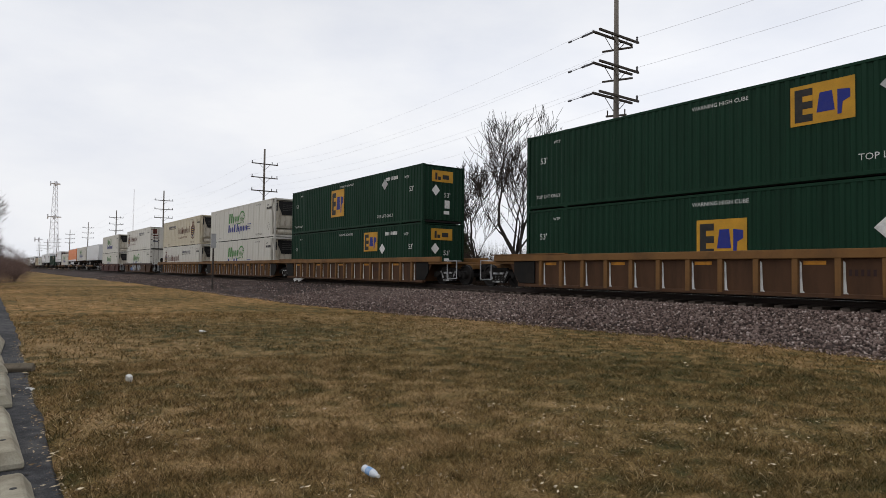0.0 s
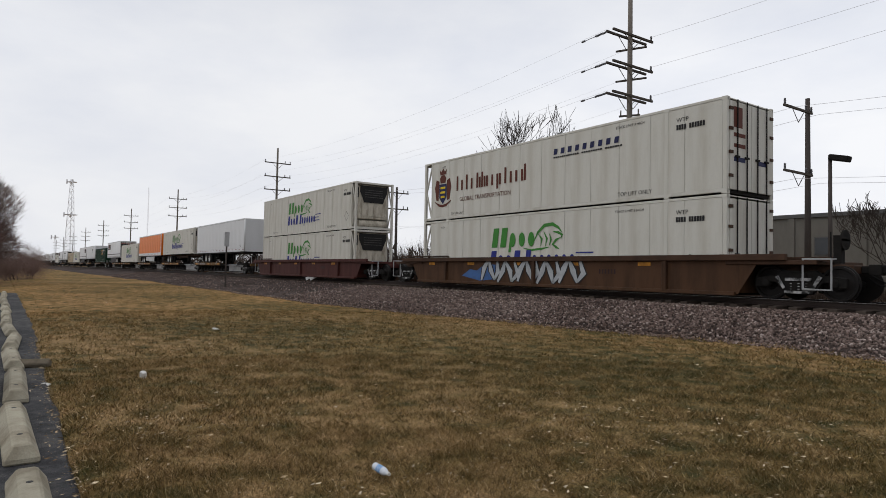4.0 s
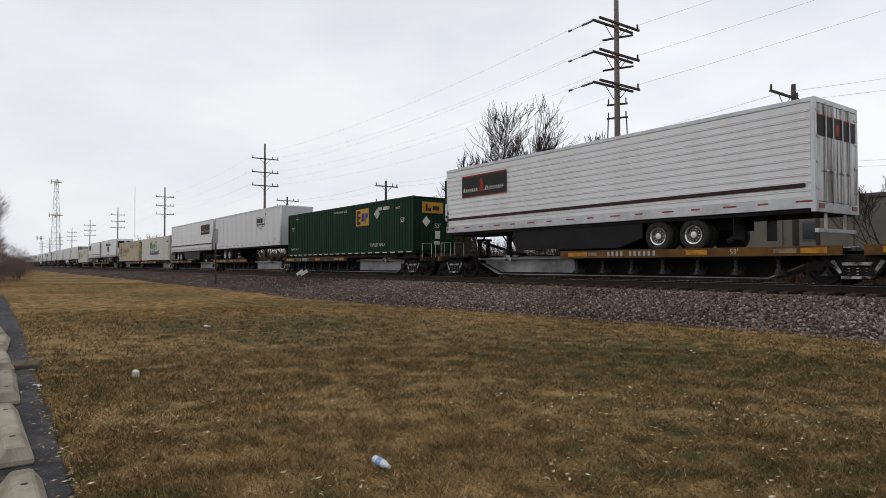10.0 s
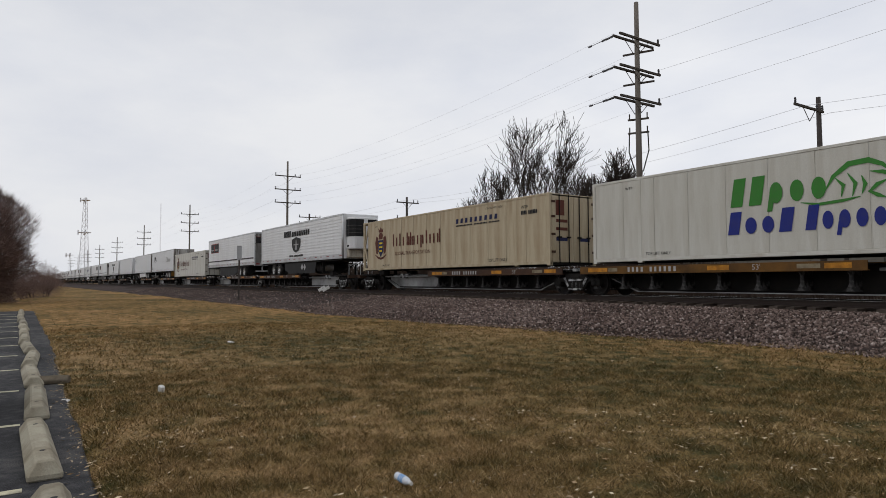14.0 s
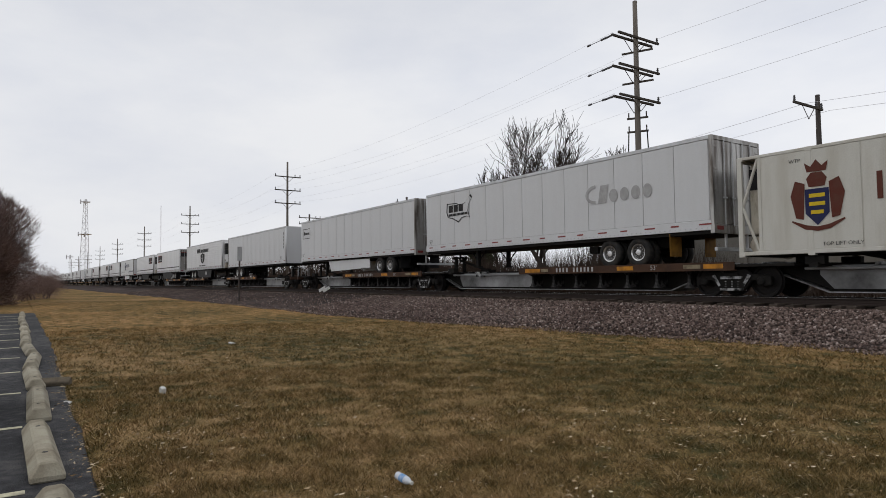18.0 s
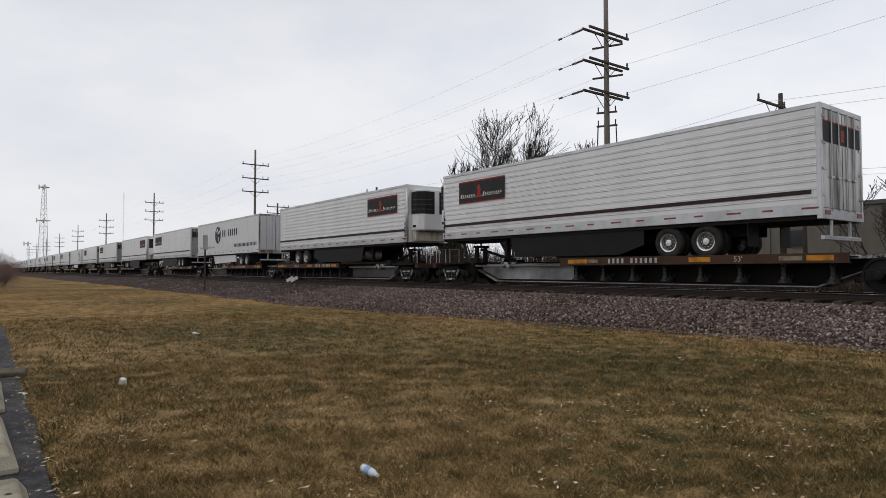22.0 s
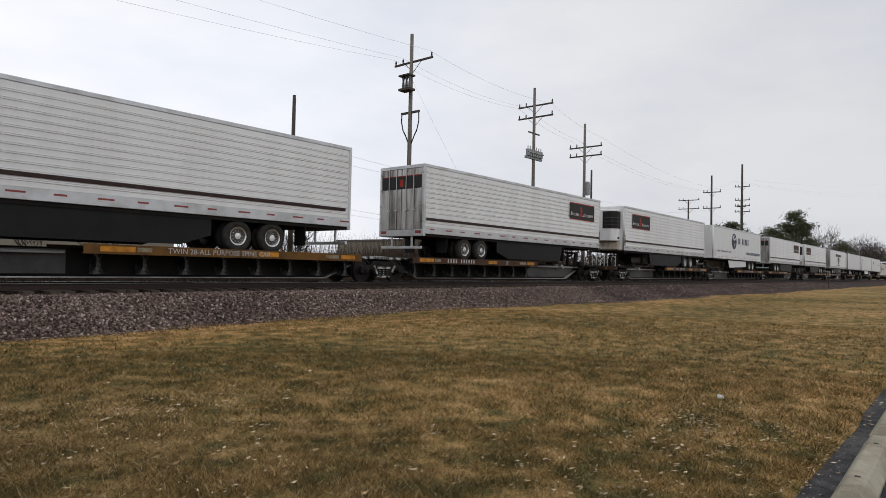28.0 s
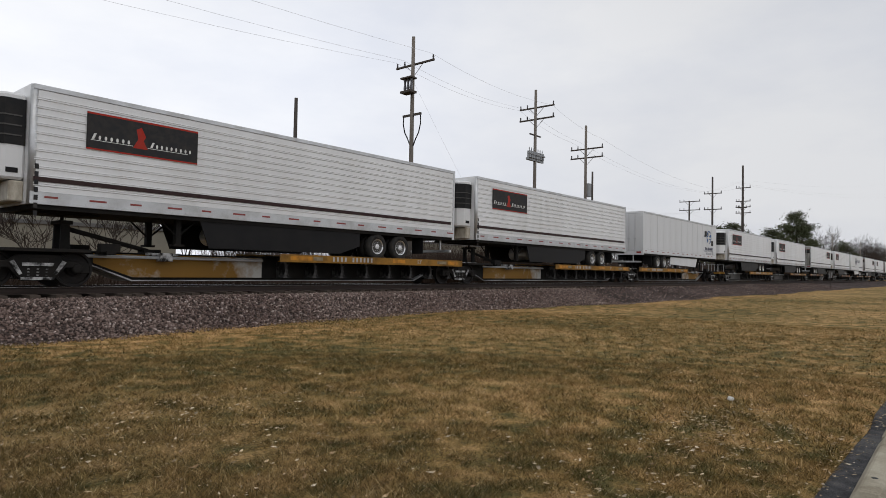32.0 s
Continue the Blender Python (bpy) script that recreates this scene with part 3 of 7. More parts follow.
ax = np.arange(-41, 90.1, 1.0)
av = []
for x in ax:
    av += [(x, -45.0, 0.0), (x, -6.0, 0.0), (x, float(edge_y(x)) + 0.04 * math.sin(x * 3.1) + 0.03 * math.sin(x * 7.7), 0.0), (x, float(edge_y(x)) + 0.05, -0.08)]
af = [(4 * i + k, 4 * i + 4 + k, 4 * i + 5 + k, 4 * i + 1 + k) for i in range(len(ax) - 1) for k in range(3)]
tagged(raw("parking_lot", av, af, ASPHALT), "dark worn asphalt parking lot with faded bay lines", "parking lot", kind="structure")
for k in range(13):
    x = -5.83 - 2.63 * k
    part("bay_line", Form().box(x - 0.05, x + 0.05, -5.0, 0.02, 0.002, 0.006), LINE_PAINT, bpy.data.objects["parking_lot"])


def stop_block():
    """A cast block with slanted sides and ends."""
    lo, hi = [(-1.03, -0.125), (1.03, -0.125), (1.03, 0.125), (-1.03, 0.125)], [(-0.97, -0.06), (0.97, -0.06), (0.97, 0.06), (-0.97, 0.06)]
    v = [(a, b, 0.0) for a, b in lo] + [(a, b, 0.05) for a, b in lo] + [(a, b, 0.15) for a, b in hi]
    f = [(0, 1, 2, 3), (8, 9, 10, 11)] + [(o + k, o + (k + 1) % 4, o + 4 + (k + 1) % 4, o + 4 + k) for o in (0, 4) for k in range(4)]
    return Form().put(v, f)


def wheel_stop(x, y, turn):
    th = part("wheel_stop", stop_block, CONCRETE, key="wheelstop", bevel=0.014, at=pose(x, y, 0.0, 0, 0, turn))
    tagged(th, "pale stained concrete wheel stop on the asphalt", "wheel stop", "wheel stops")
    for a in (-0.6, 0.6):
        part("anchor_hole", lambda: Form().lathe([(0.022, 0.0), (0.022, 0.003)], (0, 0, 0.1490), 10, "z"), BLACK, th, key="anchorhole", at=pose(a, 0, 0))
    return th


for k in range(14):
    turn = {3: 1.0, 4: -3.0, 5: 2.0}.get(k, rng.uniform(-2, 2))
    wheel_stop(-4.40 - 2.63 * k, 0.17 + (0.06 if 3 < k < 6 else 0) + rng.uniform(-0.03, 0.03), turn)
for k in range(8):
    wheel_stop(6.20 + 2.40 * k, 0.62 + 0.012 * k, rng.uniform(-1, 1))
log = part("split_log", Form().prism([(-0.09, 0.0), (0.08, 0.0), (0.10, 0.07), (0.0, 0.13), (-0.10, 0.06)], "x", -0.28, 0.28), BARK_LOG, bevel=0.012, at=pose(-11.6, 0.40, 0.0, 0, 0, 72))
tagged(log, "brown split log lying beside a wheel stop", "log")

# ballast bed and track
bx = np.unique(np.concatenate([np.linspace(-1500, -150, 20), np.arange(-150, 150.1, 1.0), np.linspace(150, 1500, 20)]))
bv, bf = [], []
for x in bx:
    t = float(toe_y(x))
    bv += [(x, t - 0.15, -0.05), (x, t + 0.45, 0.17), (x, 16.35, 0.61), (x, 16.7, 0.685), (x, 20.4, 0.685), (x, 22.8, 0.0)]
bf = [(6 * i + k, 6 * i + 6 + k, 6 * i + 7 + k, 6 * i + 1 + k) for i in range(len(bx) - 1) for k in range(5)]
tagged(raw("ballast_bed", bv, bf, BALLAST_SHADE, False), "raised ballast bed, coloured dark as the shade between its stones", "ballast", kind="structure")

track = thing("railway_track", "straight single railway track of worn steel rails on timber ties", "railway track")
track["kind"] = "structure"
RAIL_PROFILE = [(-0.075, 0.0), (0.075, 0.0), (0.075, 0.012), (0.012, 0.035), (0.010, 0.135), (0.036, 0.15), (0.036, 0.17), (-0.036, 0.17), (-0.036, 0.15), (-0.010, 0.135), (-0.012, 0.035), (-0.075, 0.012)]
for s in (-1, 1):
    y = TRACK_Y + s * 0.753
    r = part("rail", Form().prism([(y + a, 0.81 + b) for a, b in RAIL_PROFILE], "x", -1500, 1500), RAIL_SIDE, track, "rust-brown rail with a polished head")
    part("rail_head", Form().box(-1500, 1500, y - 0.030, y + 0.030, 0.98, 0.984), RAIL_TOP, r)


def tie_mesh():
    return Form().box(-0.115, 0.115, TRACK_Y - 1.3, TRACK_Y + 1.3, 0.66, 0.805).box(-0.18, 0.18, TRACK_Y - 0.9, TRACK_Y - 0.6, 0.805, 0.815).box(-0.18, 0.18, TRACK_Y + 0.6, TRACK_Y + 0.9, 0.805, 0.815)


for k in range(236):
    part("tie", tie_mesh, TIE, track, key="tie", at=pose(-62 + k * 0.53 + rng.uniform(-0.02, 0.02), rng.uniform(-0.04, 0.04), 0, 0, 0, rng.uniform(-0.4, 0.4)))

# ballast stones: angular lumps, closest stretch
cube = np.array([(x, y, z) for x in (-1, 1) for y in (-1, 1) for z in (-1, 1)], float)
cube_f = [(0, 1, 3, 2), (4, 6, 7, 5), (0, 4, 5, 1), (2, 3, 7, 6), (0, 2, 6, 4), (1, 5, 7, 3)]


def lumps(n, place, size, flat=0.75):
    v = cube[None] * (0.55 + 0.6 * rng.random((n, 8, 3)))
    v *= (size * (0.6 + 0.8 * rng.random(n)))[:, None, None]
    v[:, :, 2] *= flat
    q = rng.normal(size=(n, 4))
    q /= np.linalg.norm(q, axis=1)[:, None]
    w, x, y, z = q.T
    R = np.stack([1 - 2 * (y * y + z * z), 2 * (x * y - w * z), 2 * (x * z + w * y), 2 * (x * y + w * z), 1 - 2 * (x * x + z * z), 2 * (y * z - w * x), 2 * (x * z - w * y), 2 * (y * z + w * x), 1 - 2 * (x * x + y * y)], 1).reshape(n, 3, 3)
    return np.einsum("nij,nkj->nki", R, v) + place[:, None]


def bed_z(x, y):
    t = toe_y(x)
    return np.where(y < t + 0.45, -0.05 + 0.22 * (y - t + 0.15) / 0.6, np.where(y < 16.35, 0.17 + 0.44 * (y - t - 0.45) / (16.35 - t - 0.45), np.where(y < 16.7, 0.61 + 0.075 * (y - 16.35) / 0.35, 0.685)))


n = 98000
sx = np.concatenate([rng.uniform(-32, 32, n * 3 // 4), rng.uniform(-100, 100, n - n * 3 // 4)])
sy = toe_y(sx) - 0.1 + (17.75 - toe_y(sx)) * rng.random(n) ** 0.9
sp = np.stack([sx, sy, bed_z(sx, sy) + rng.uniform(0.0, 0.03, n)], 1)
tagged(tri_soup("ballast_stones", lumps(n, sp, 0.024, 0.9), 8, cube_f, STONES), "loose angular purple-grey ballast stones", "ballast", kind="stuff")
n = 7000
sx = rng.uniform(-45, 45, n)
sy = toe_y(sx) - 0.05 - np.abs(rng.normal(0, 0.20, n))
tagged(tri_soup("strayed_stones", lumps(n, np.stack([sx, sy, ground_z(sx, sy) + 0.01], 1), 0.020), 8, cube_f, STONES), "few ballast stones strayed into the grass", "ballast", kind="stuff")


# grass: bent blades, denser close to the asphalt
def blades(n, place, tall, wide, lean):
    a = rng.uniform(0, 2 * np.pi, n)
    b = rng.uniform(0, 2 * np.pi, n)
    h = tall * (0.45 + 0.9 * rng.random(n))
    w = wide * (0.6 + 0.8 * rng.random(n))
    dx, dy = np.cos(a) * w, np.sin(a) * w
    lx, ly = np.cos(b) * h * lean * rng.random(n) * 2, np.sin(b) * h * lean * rng.random(n) * 2
    z0 = place[:, 2] - 0.006
    v = np.stack([np.stack([place[:, 0] - dx, place[:, 1] - dy, z0], 1), np.stack([place[:, 0] + dx, place[:, 1] + dy, z0], 1),
                  np.stack([place[:, 0] + lx, place[:, 1] + ly, z0 + h], 1)], 1)
    return v


CELL = np.random.default_rng(5).random((512, 512))


def tussock(x, y, size):
    """Smooth random clumps of a given size, 0 to 1."""
    a, b = x / size, y / size
    i, j = np.floor(a).astype(int), np.floor(b).astype(int)
    u, v = a - i, b - j
    u, v = u * u * (3 - 2 * u), v * v * (3 - 2 * v)
    c = lambda p, q: CELL[p % 512, q % 512]
    return (c(i, j) * (1 - u) + c(i + 1, j) * u) * (1 - v) + (c(i, j + 1) * (1 - u) + c(i + 1, j + 1) * u) * v


def lawn_points(n, r0, r1):
    r = np.sqrt(rng.uniform(r0 * r0, r1 * r1, n))
    a = rng.uniform(radians(-3), radians(183), n)
    x, y = r * np.cos(a), r * np.sin(a)
    ok = (y > edge_y(x) - 0.05 + 0.1 * rng.random(n)) & (y < toe_y(x) + 0.15)
    x, y = x[ok], y[ok]
    return np.stack([x, y, ground_z(x, y)], 1)


soup = []
for count, r0, r1, tall, wide in ((480000, 0.5, 6.5, 0.044, 0.0030), (380000, 6.5, 12, 0.046, 0.0048), (260000, 12, 24, 0.05, 0.009), (110000, 24, 60, 0.05, 0.016)):
    p = lawn_points(count, r0, r1)
    thick = 0.55 * tussock(p[:, 0], p[:, 1], 0.13 + 0.012 * r0) + 0.45 * tussock(p[:, 0] + 9, p[:, 1], 0.5)
    keep = rng.random(len(p)) < np.clip(1.7 * thick + 0.02, 0.25, 1.0)
    p, thick = p[keep], thick[keep]
    soup.append(blades(len(p), p, tall * (0.55 + 0.95 * thick), wide, 1.15))
tagged(tri_soup("grass", np.concatenate(soup), 3, [(0, 1, 2)], BLADES), "short dry brown and olive winter grass", "grass", kind="stuff")

# fallen leaves and pale scraps
lp = np.concatenate([lawn_points(16000, 2.2, 8), lawn_points(26000, 8, 22), lawn_points(8000, 22, 45)])
clump = tussock(lp[:, 0], lp[:, 1], 1.7) + rng.normal(0, 0.3, len(lp)) > 0.45
lp = lp[clump]
# a worn patch strewn with dry stalks
wx, wy = rng.normal(6.7, 0.85, 900), rng.normal(2.1, 0.32, 900)
lp = np.concatenate([lp, np.stack([wx, wy, ground_z(wx, wy)], 1)])
ex = rng.uniform(-16, 10, 1500)
ey = edge_y(ex) - np.abs(rng.normal(0, 0.10, 1500)) + 0.03
lp = np.concatenate([lp, np.stack([ex, ey, np.full(1500, -0.01)], 1)])
k = len(lp)
a, s = rng.uniform(0, 2 * np.pi, k), 0.008 + 0.026 * rng.random(k) ** 2.4
ca, sa = np.cos(a), np.sin(a)
quad = np.array([(-1, 0, 0.1), (0.1, -0.30, 0.0), (1, 0.1, 0.4), (-0.1, 0.30, 0.35)])
lv = np.stack([(quad[:, 0][None] * ca[:, None] - quad[:, 1][None] * sa[:, None]) * s[:, None], (quad[:, 0][None] * sa[:, None] + quad[:, 1][None] * ca[:, None]) * s[:, None], quad[:, 2][None] * s[:, None] * rng.uniform(0.2, 1.3, (k, 1))], 2)
lv += lp[:, None] + np.stack([np.zeros(k), np.zeros(k), rng.uniform(0.012, 0.050, k)], 1)[:, None]
tagged(tri_soup("leaf_litter", lv, 4, [(0, 1, 2, 3)], LEAVES), "scattered pale dead leaves on the grass", "leaves", kind="stuff")

# ---- the freight train ----

LEN, HALF = 16.1, 1.3
WHEEL_R = 0.457


def travel(t):
    """How far the train has rolled after t seconds."""
    u = (t - 16) / 16
    return 19.692 * t + 4.008 * u * u + 0.573 * u ** 3


MOVING, WHEELSETS = [], []


def end_mark(owner, name, x, shapes, ink):
    """A flat mark on the end wall at x; shapes in (y, z)."""
    fm = Form()
    for vs, fs in shapes:
        fm.put([(x, a, b) for a, b in vs], fs)
    return part(name, fm, INK[ink], owner)


# -- trailers: local x from the rear doors (0) to the nose (16.1), z from the deck --
B0, B1 = 1.08, 3.94


def ribbed_side(s):
    pts, z, up = [(s * 1.255, B0 + 0.28)], B0 + 0.28, B1 - 0.12
    while z < up - 0.2:
        pts += [(s * 1.284, z), (s * 1.284, z + 0.130), (s * 1.302, z + 0.142), (s * 1.302, z + 0.162), (s * 1.288, z + 0.168), (s * 1.288, z + 0.180), (s * 1.302, z + 0.186), (s * 1.302, z + 0.200), (s * 1.284, z + 0.206)]
        z += 0.2085
    pts += [(s * 1.286, up), (s * 1.255, up)]
    return Form().prism(pts, "x", 0.06, 16.0)


def rivets(s):
    f = Form()
    for k in range(84):
        x = 0.15 + k * 0.19
        f.box(x, x + 0.045, *sorted((s * 1.304, s * 1.311)), B0 + 0.02, B0 + 0.055)
    return f


def tyre_pair(s):
    f = Form()
    for a in (s * 1.08, s * 0.74):
        f.lathe([(0.27, a - 0.13), (0.44, a - 0.14), (0.485, a - 0.10), (0.49, a), (0.485, a + 0.10), (0.44, a + 0.14), (0.285, a + 0.13), (0.27, a - 0.13)], (0, 0, 0), 28, caps=False)
    return f


def rim_shape(s):
    f = Form().lathe([(0.0, s * 1.0), (0.288, s * 1.0), (0.288, s * 1.218), (0.25, s * 1.20), (0.235, s * 1.12), (0.11, s * 1.13), (0.10, s * 1.20), (0.0, s * 1.205)], (0, 0, 0), 24)
    for k in range(10):
        a = 2 * math.pi * k / 10
        f.lathe([(0.016, s * 1.12), (0.012, s * 1.165)], (0.165 * math.cos(a), 0, 0.165 * math.sin(a)), 6)
    return f


def door_shape(s):
    f = Form().box(-0.045, 0.0, min(s * 0.02, s * 1.22), max(s * 0.02, s * 1.22), B0 + 0.16, B1 - 0.14)
    for k in range(4):
        z = B0 + 0.45 + k * 0.68
        f.box(-0.06, -0.045, min(s * 1.05, s * 1.25), max(s * 1.05, s * 1.25), z, z + 0.07)
    return f


def trailer(name, label, body, flip, ribbed, unit, skirt=None, doors=None, rear_post=None, group="trailers on the train", flap=BLACK, slide=0.0, far=False):
    th = thing(name, label, "semi trailer", group)
    rail = ALU
    for s in (-1, 1):
        if ribbed:
            part("side_panel", lambda: ribbed_side(s), body, th, key=f"ribbed{s}")
        else:
            part("side_wall", lambda: Form().box(0.05, 16.02, min(s * 1.25, s * 1.282), max(s * 1.25, s * 1.282), B0 + 0.27, B1 - 0.1), body if body is ORANGE else SEAM, th, key=f"wall{s}")
            for k in range(13):
                part("panel", lambda: Form().box(0.0, 1.200, min(s * 1.284, s * 1.293), max(s * 1.284, s * 1.293), B0 + 0.285, B1 - 0.125), body, th, key=f"panel{s}", bevel=0.004, at=pose(0.10 + k * 1.222, 0, 0))
        part("bottom_rail", lambda: Form().box(0.0, 16.06, min(s * 1.24, s * 1.304), max(s * 1.24, s * 1.304), B0 - 0.03, B0 + 0.275), rail if ribbed else body, th, key=f"brail{s}", bevel=0.008)
        if s < 0 or flip:
            part("rivet_row", lambda: rivets(s), ALU, th, key=f"rivets{s}")
        part("top_rail", lambda: Form().box(0.0, 16.06, min(s * 1.24, s * 1.304), max(s * 1.24, s * 1.304), B1 - 0.115, B1 + 0.01), rail, th, key=f"trail{s}", bevel=0.012)
        part("corner_post", lambda: Form().lathe([(0.10, B0 - 0.03), (0.10, B1)], (16.0, s * 1.20, 0), 16, "z"), rail if ribbed else body, th, key=f"cpost{s}", smooth=True)
        part("rear_post", lambda: Form().box(-0.05, 0.07, min(s * 1.19, s * 1.306), max(s * 1.19, s * 1.306), B0 - 0.05, B1 + 0.012), rear_post or ALU, th, key=f"rpost{s}", bevel=0.012)
        d = part("door", lambda: door_shape(s), doors or body, th, key=f"door{s}", bevel=0.006)
        for y in (0.28, 0.72):
            part("locking_bar", lambda: Form().tube([(-0.075, 0, B0 + 0.1), (-0.075, 0, B1 - 0.1)], 0.018, 8).box(-0.10, -0.06, -0.09, 0.09, B0 + 0.95, B0 + 1.0), ALU, d, key="lockbar", at=pose(0, s * y, 0))
        part("tail_light", lambda: Form().box(-0.07, -0.05, s * 1.0 - 0.16, s * 1.0 + 0.16, B0 - 0.02, B0 + 0.10), INK["tape"], th, key=f"tail{s}")
        part("landing_leg", lambda: Form().box(12.10, 12.26, s * 0.9 - 0.08, s * 0.9 + 0.08, 0.24, B0 - 0.03).box(12.02, 12.34, s * 0.9 - 0.14, s * 0.9 + 0.14, 0.18, 0.24).tube([(12.18, s * 0.9, 0.45), (11.55, s * 0.9, B0 - 0.08)], 0.03, 6).tube([(12.18, s * 0.9, 0.45), (12.8, s * 0.9, B0 - 0.08)], 0.03, 6), DARK, th, key=f"leg{s}")
        part("mud_flap", lambda: Form().box(1.55, 1.57, s * 0.95 - 0.3, s * 0.95 + 0.3, 0.30, B0 - 0.05), flap, th, key=f"flap{s}", at=pose(slide, 0, 0))
        for x in (2.85 + slide, 4.10 + slide):
            w = part("wheel", lambda: tyre_pair(s), RUBBER, th, "dual black tyres", key=f"tyre{s}", smooth=True, at=pose(x, 0, 0.49))
            part("rim", lambda: rim_shape(s), CHROME, w, "bright polished aluminium rim", key=f"rim{s}", smooth=False)
            part("wheel_disc", lambda: Form().lathe([(0.228, s * 1.1225), (0.228, s * 1.126), (0.115, s * 1.136), (0.115, s * 1.13)], (0, 0, 0), 20), HUB, w, "dull wheel disc", key=f"disc{s}")
        if skirt:
            part("side_skirt", lambda: Form().prism([(5.35, B0 - 0.02), (11.7, B0 - 0.02), (11.35, 0.16), (6.3, 0.16), (5.35, 0.46)] if ribbed else [(5.4, B0 - 0.02), (11.4, B0 - 0.02), (10.9, 0.26), (5.3, 0.40)], "y", min(s * 1.17, s * 1.20), max(s * 1.17, s * 1.20)), skirt, th, key=f"skirt{s}{ribbed}")
    part("roof", lambda: Form().box(0.0, 16.05, -1.25, 1.25, B1 - 0.03, B1 + 0.005), rail, th, key="troof")
    part("front_wall", lambda: Form().box(16.02, 16.098, -1.2, 1.2, B0 - 0.03, B1), body, th, key="tfront")
    part("floor", lambda: Form().box(0.0, 16.0, -1.24, 1.24, B0 - 0.14, B0 - 0.02), DARK, th, key="tfloor")
    part("header", lambda: Form().box(-0.05, 0.06, -1.19, 1.19, B1 - 0.13, B1 + 0.011), rear_post or ALU, th, key="thead", bevel=0.01)
    part("rear_sill", lambda: Form().box(-0.06, 0.08, -1.3, 1.3, B0 - 0.13, B0 + 0.145), rear_post or ALU, th, key="tsill", bevel=0.01)
    part("bumper", lambda: Form().box(-0.04, 0.06, -1.15, 1.15, 0.42, 0.53).box(0.0, 0.06, -0.62, -0.54, 0.53, B0 - 0.1).box(0.0, 0.06, 0.54, 0.62, 0.53, B0 - 0.1), ALU, th, key="tbump", bevel=0.008)
    part("suspension", lambda: Form().box(1.9, 5.0, -0.55, -0.42, 0.62, B0 - 0.12).box(1.9, 5.0, 0.42, 0.55, 0.62, B0 - 0.12).tube([(2.85, -0.7, 0.49), (2.85, 0.7, 0.49)], 0.065, 8).tube([(4.1, -0.7, 0.49), (4.1, 0.7, 0.49)], 0.065, 8).box(5.1, 5.5, -0.7, 0.7, 0.55, 0.8), DARK, th, key="tsusp", at=pose(slide, 0, 0))
    part("kingpin_plate", lambda: Form().box(14.2, 15.8, -0.6, 0.6, B0 - 0.19, B0 - 0.13).lathe([(0.045, 0.72), (0.045, B0 - 0.18)], (14.9, 0, 0), 10, "z"), DARK, th, key="tking")
    if unit:
        u = part("cooling_unit", lambda: Form().prism([(16.1, -1.02), (16.55, -1.02), (16.86, -0.72), (16.86, 0.72), (16.55, 1.02), (16.1, 1.02)], "z", 1.62, 3.70), WHITE_SHEET, th, "white moulded cooling unit", key="reefer", bevel=0.06)
        part("grille", lambda: Form().prism([(16.12, -1.035), (16.56, -1.035), (16.875, -0.73), (16.875, -0.15), (16.80, -0.15), (16.80, -0.70), (16.53, -1.0), (16.12, -1.0)], "z", 2.45, 3.56).prism([(16.12, 1.035), (16.56, 1.035), (16.875, 0.73), (16.875, 0.15), (16.80, 0.15), (16.80, 0.70), (16.53, 1.0), (16.12, 1.0)], "z", 2.45, 3.56), GRILLE, u, "black louvred grille", key="reefgrille")
        for z in (2.66, 2.90, 3.14):
            part("louvre", lambda: Form().prism([(16.20, -1.05), (16.56, -1.05), (16.885, -0.735), (16.885, -0.3), (16.87, -0.3), (16.87, -0.72), (16.55, -1.03), (16.20, -1.03)], "z", 0, 0.03), HUB, u, key="reeflouvre", at=pose(0, 0, z))
            part("louvre", lambda: Form().prism([(16.20, 1.05), (16.56, 1.05), (16.885, 0.735), (16.885, 0.3), (16.87, 0.3), (16.87, 0.72), (16.55, 1.03), (16.20, 1.03)], "z", 0, 0.03), HUB, u, key="reeflouvreb", at=pose(0, 0, z))
        part("vent_slot", lambda: Form().box(16.25, 16.5, -1.035, -1.02, 1.78, 1.90).box(16.25, 16.5, 1.02, 1.035, 1.78, 1.90), BLACK, u, key="reefslot")
        part("valance", lambda: Form().prism([(-0.98, 1.10), (0.98, 1.10), (1.0, 1.60), (-1.0, 1.60)], "x", 16.1, 16.42), STAINED_UNIT, u, "brown-stained lower valance", key="reefvalance", bevel=0.03)
        part("fuel_tank", lambda: Form().lathe([(0.0, -0.55), (0.30, -0.55), (0.30, 0.55), (0.0, 0.55)], (10.4, 0, 0.58), 18), ALU, th, key="tank", smooth=False)
    side = Side(th, flip, LEN, 1.304)
    tapes = [rect(0.35 + k * 1.02, 0.35 + k * 1.02 + (0.42 if k % 2 else 0.30), B0 + 0.13, B0 + 0.18) for k in range(16)]
    if far:
        side.mark("reflective_tape", tapes, "tape")["kind"] = "stuff"
    else:
        side.each("reflective_tape", tapes, "tape")
    return th, side


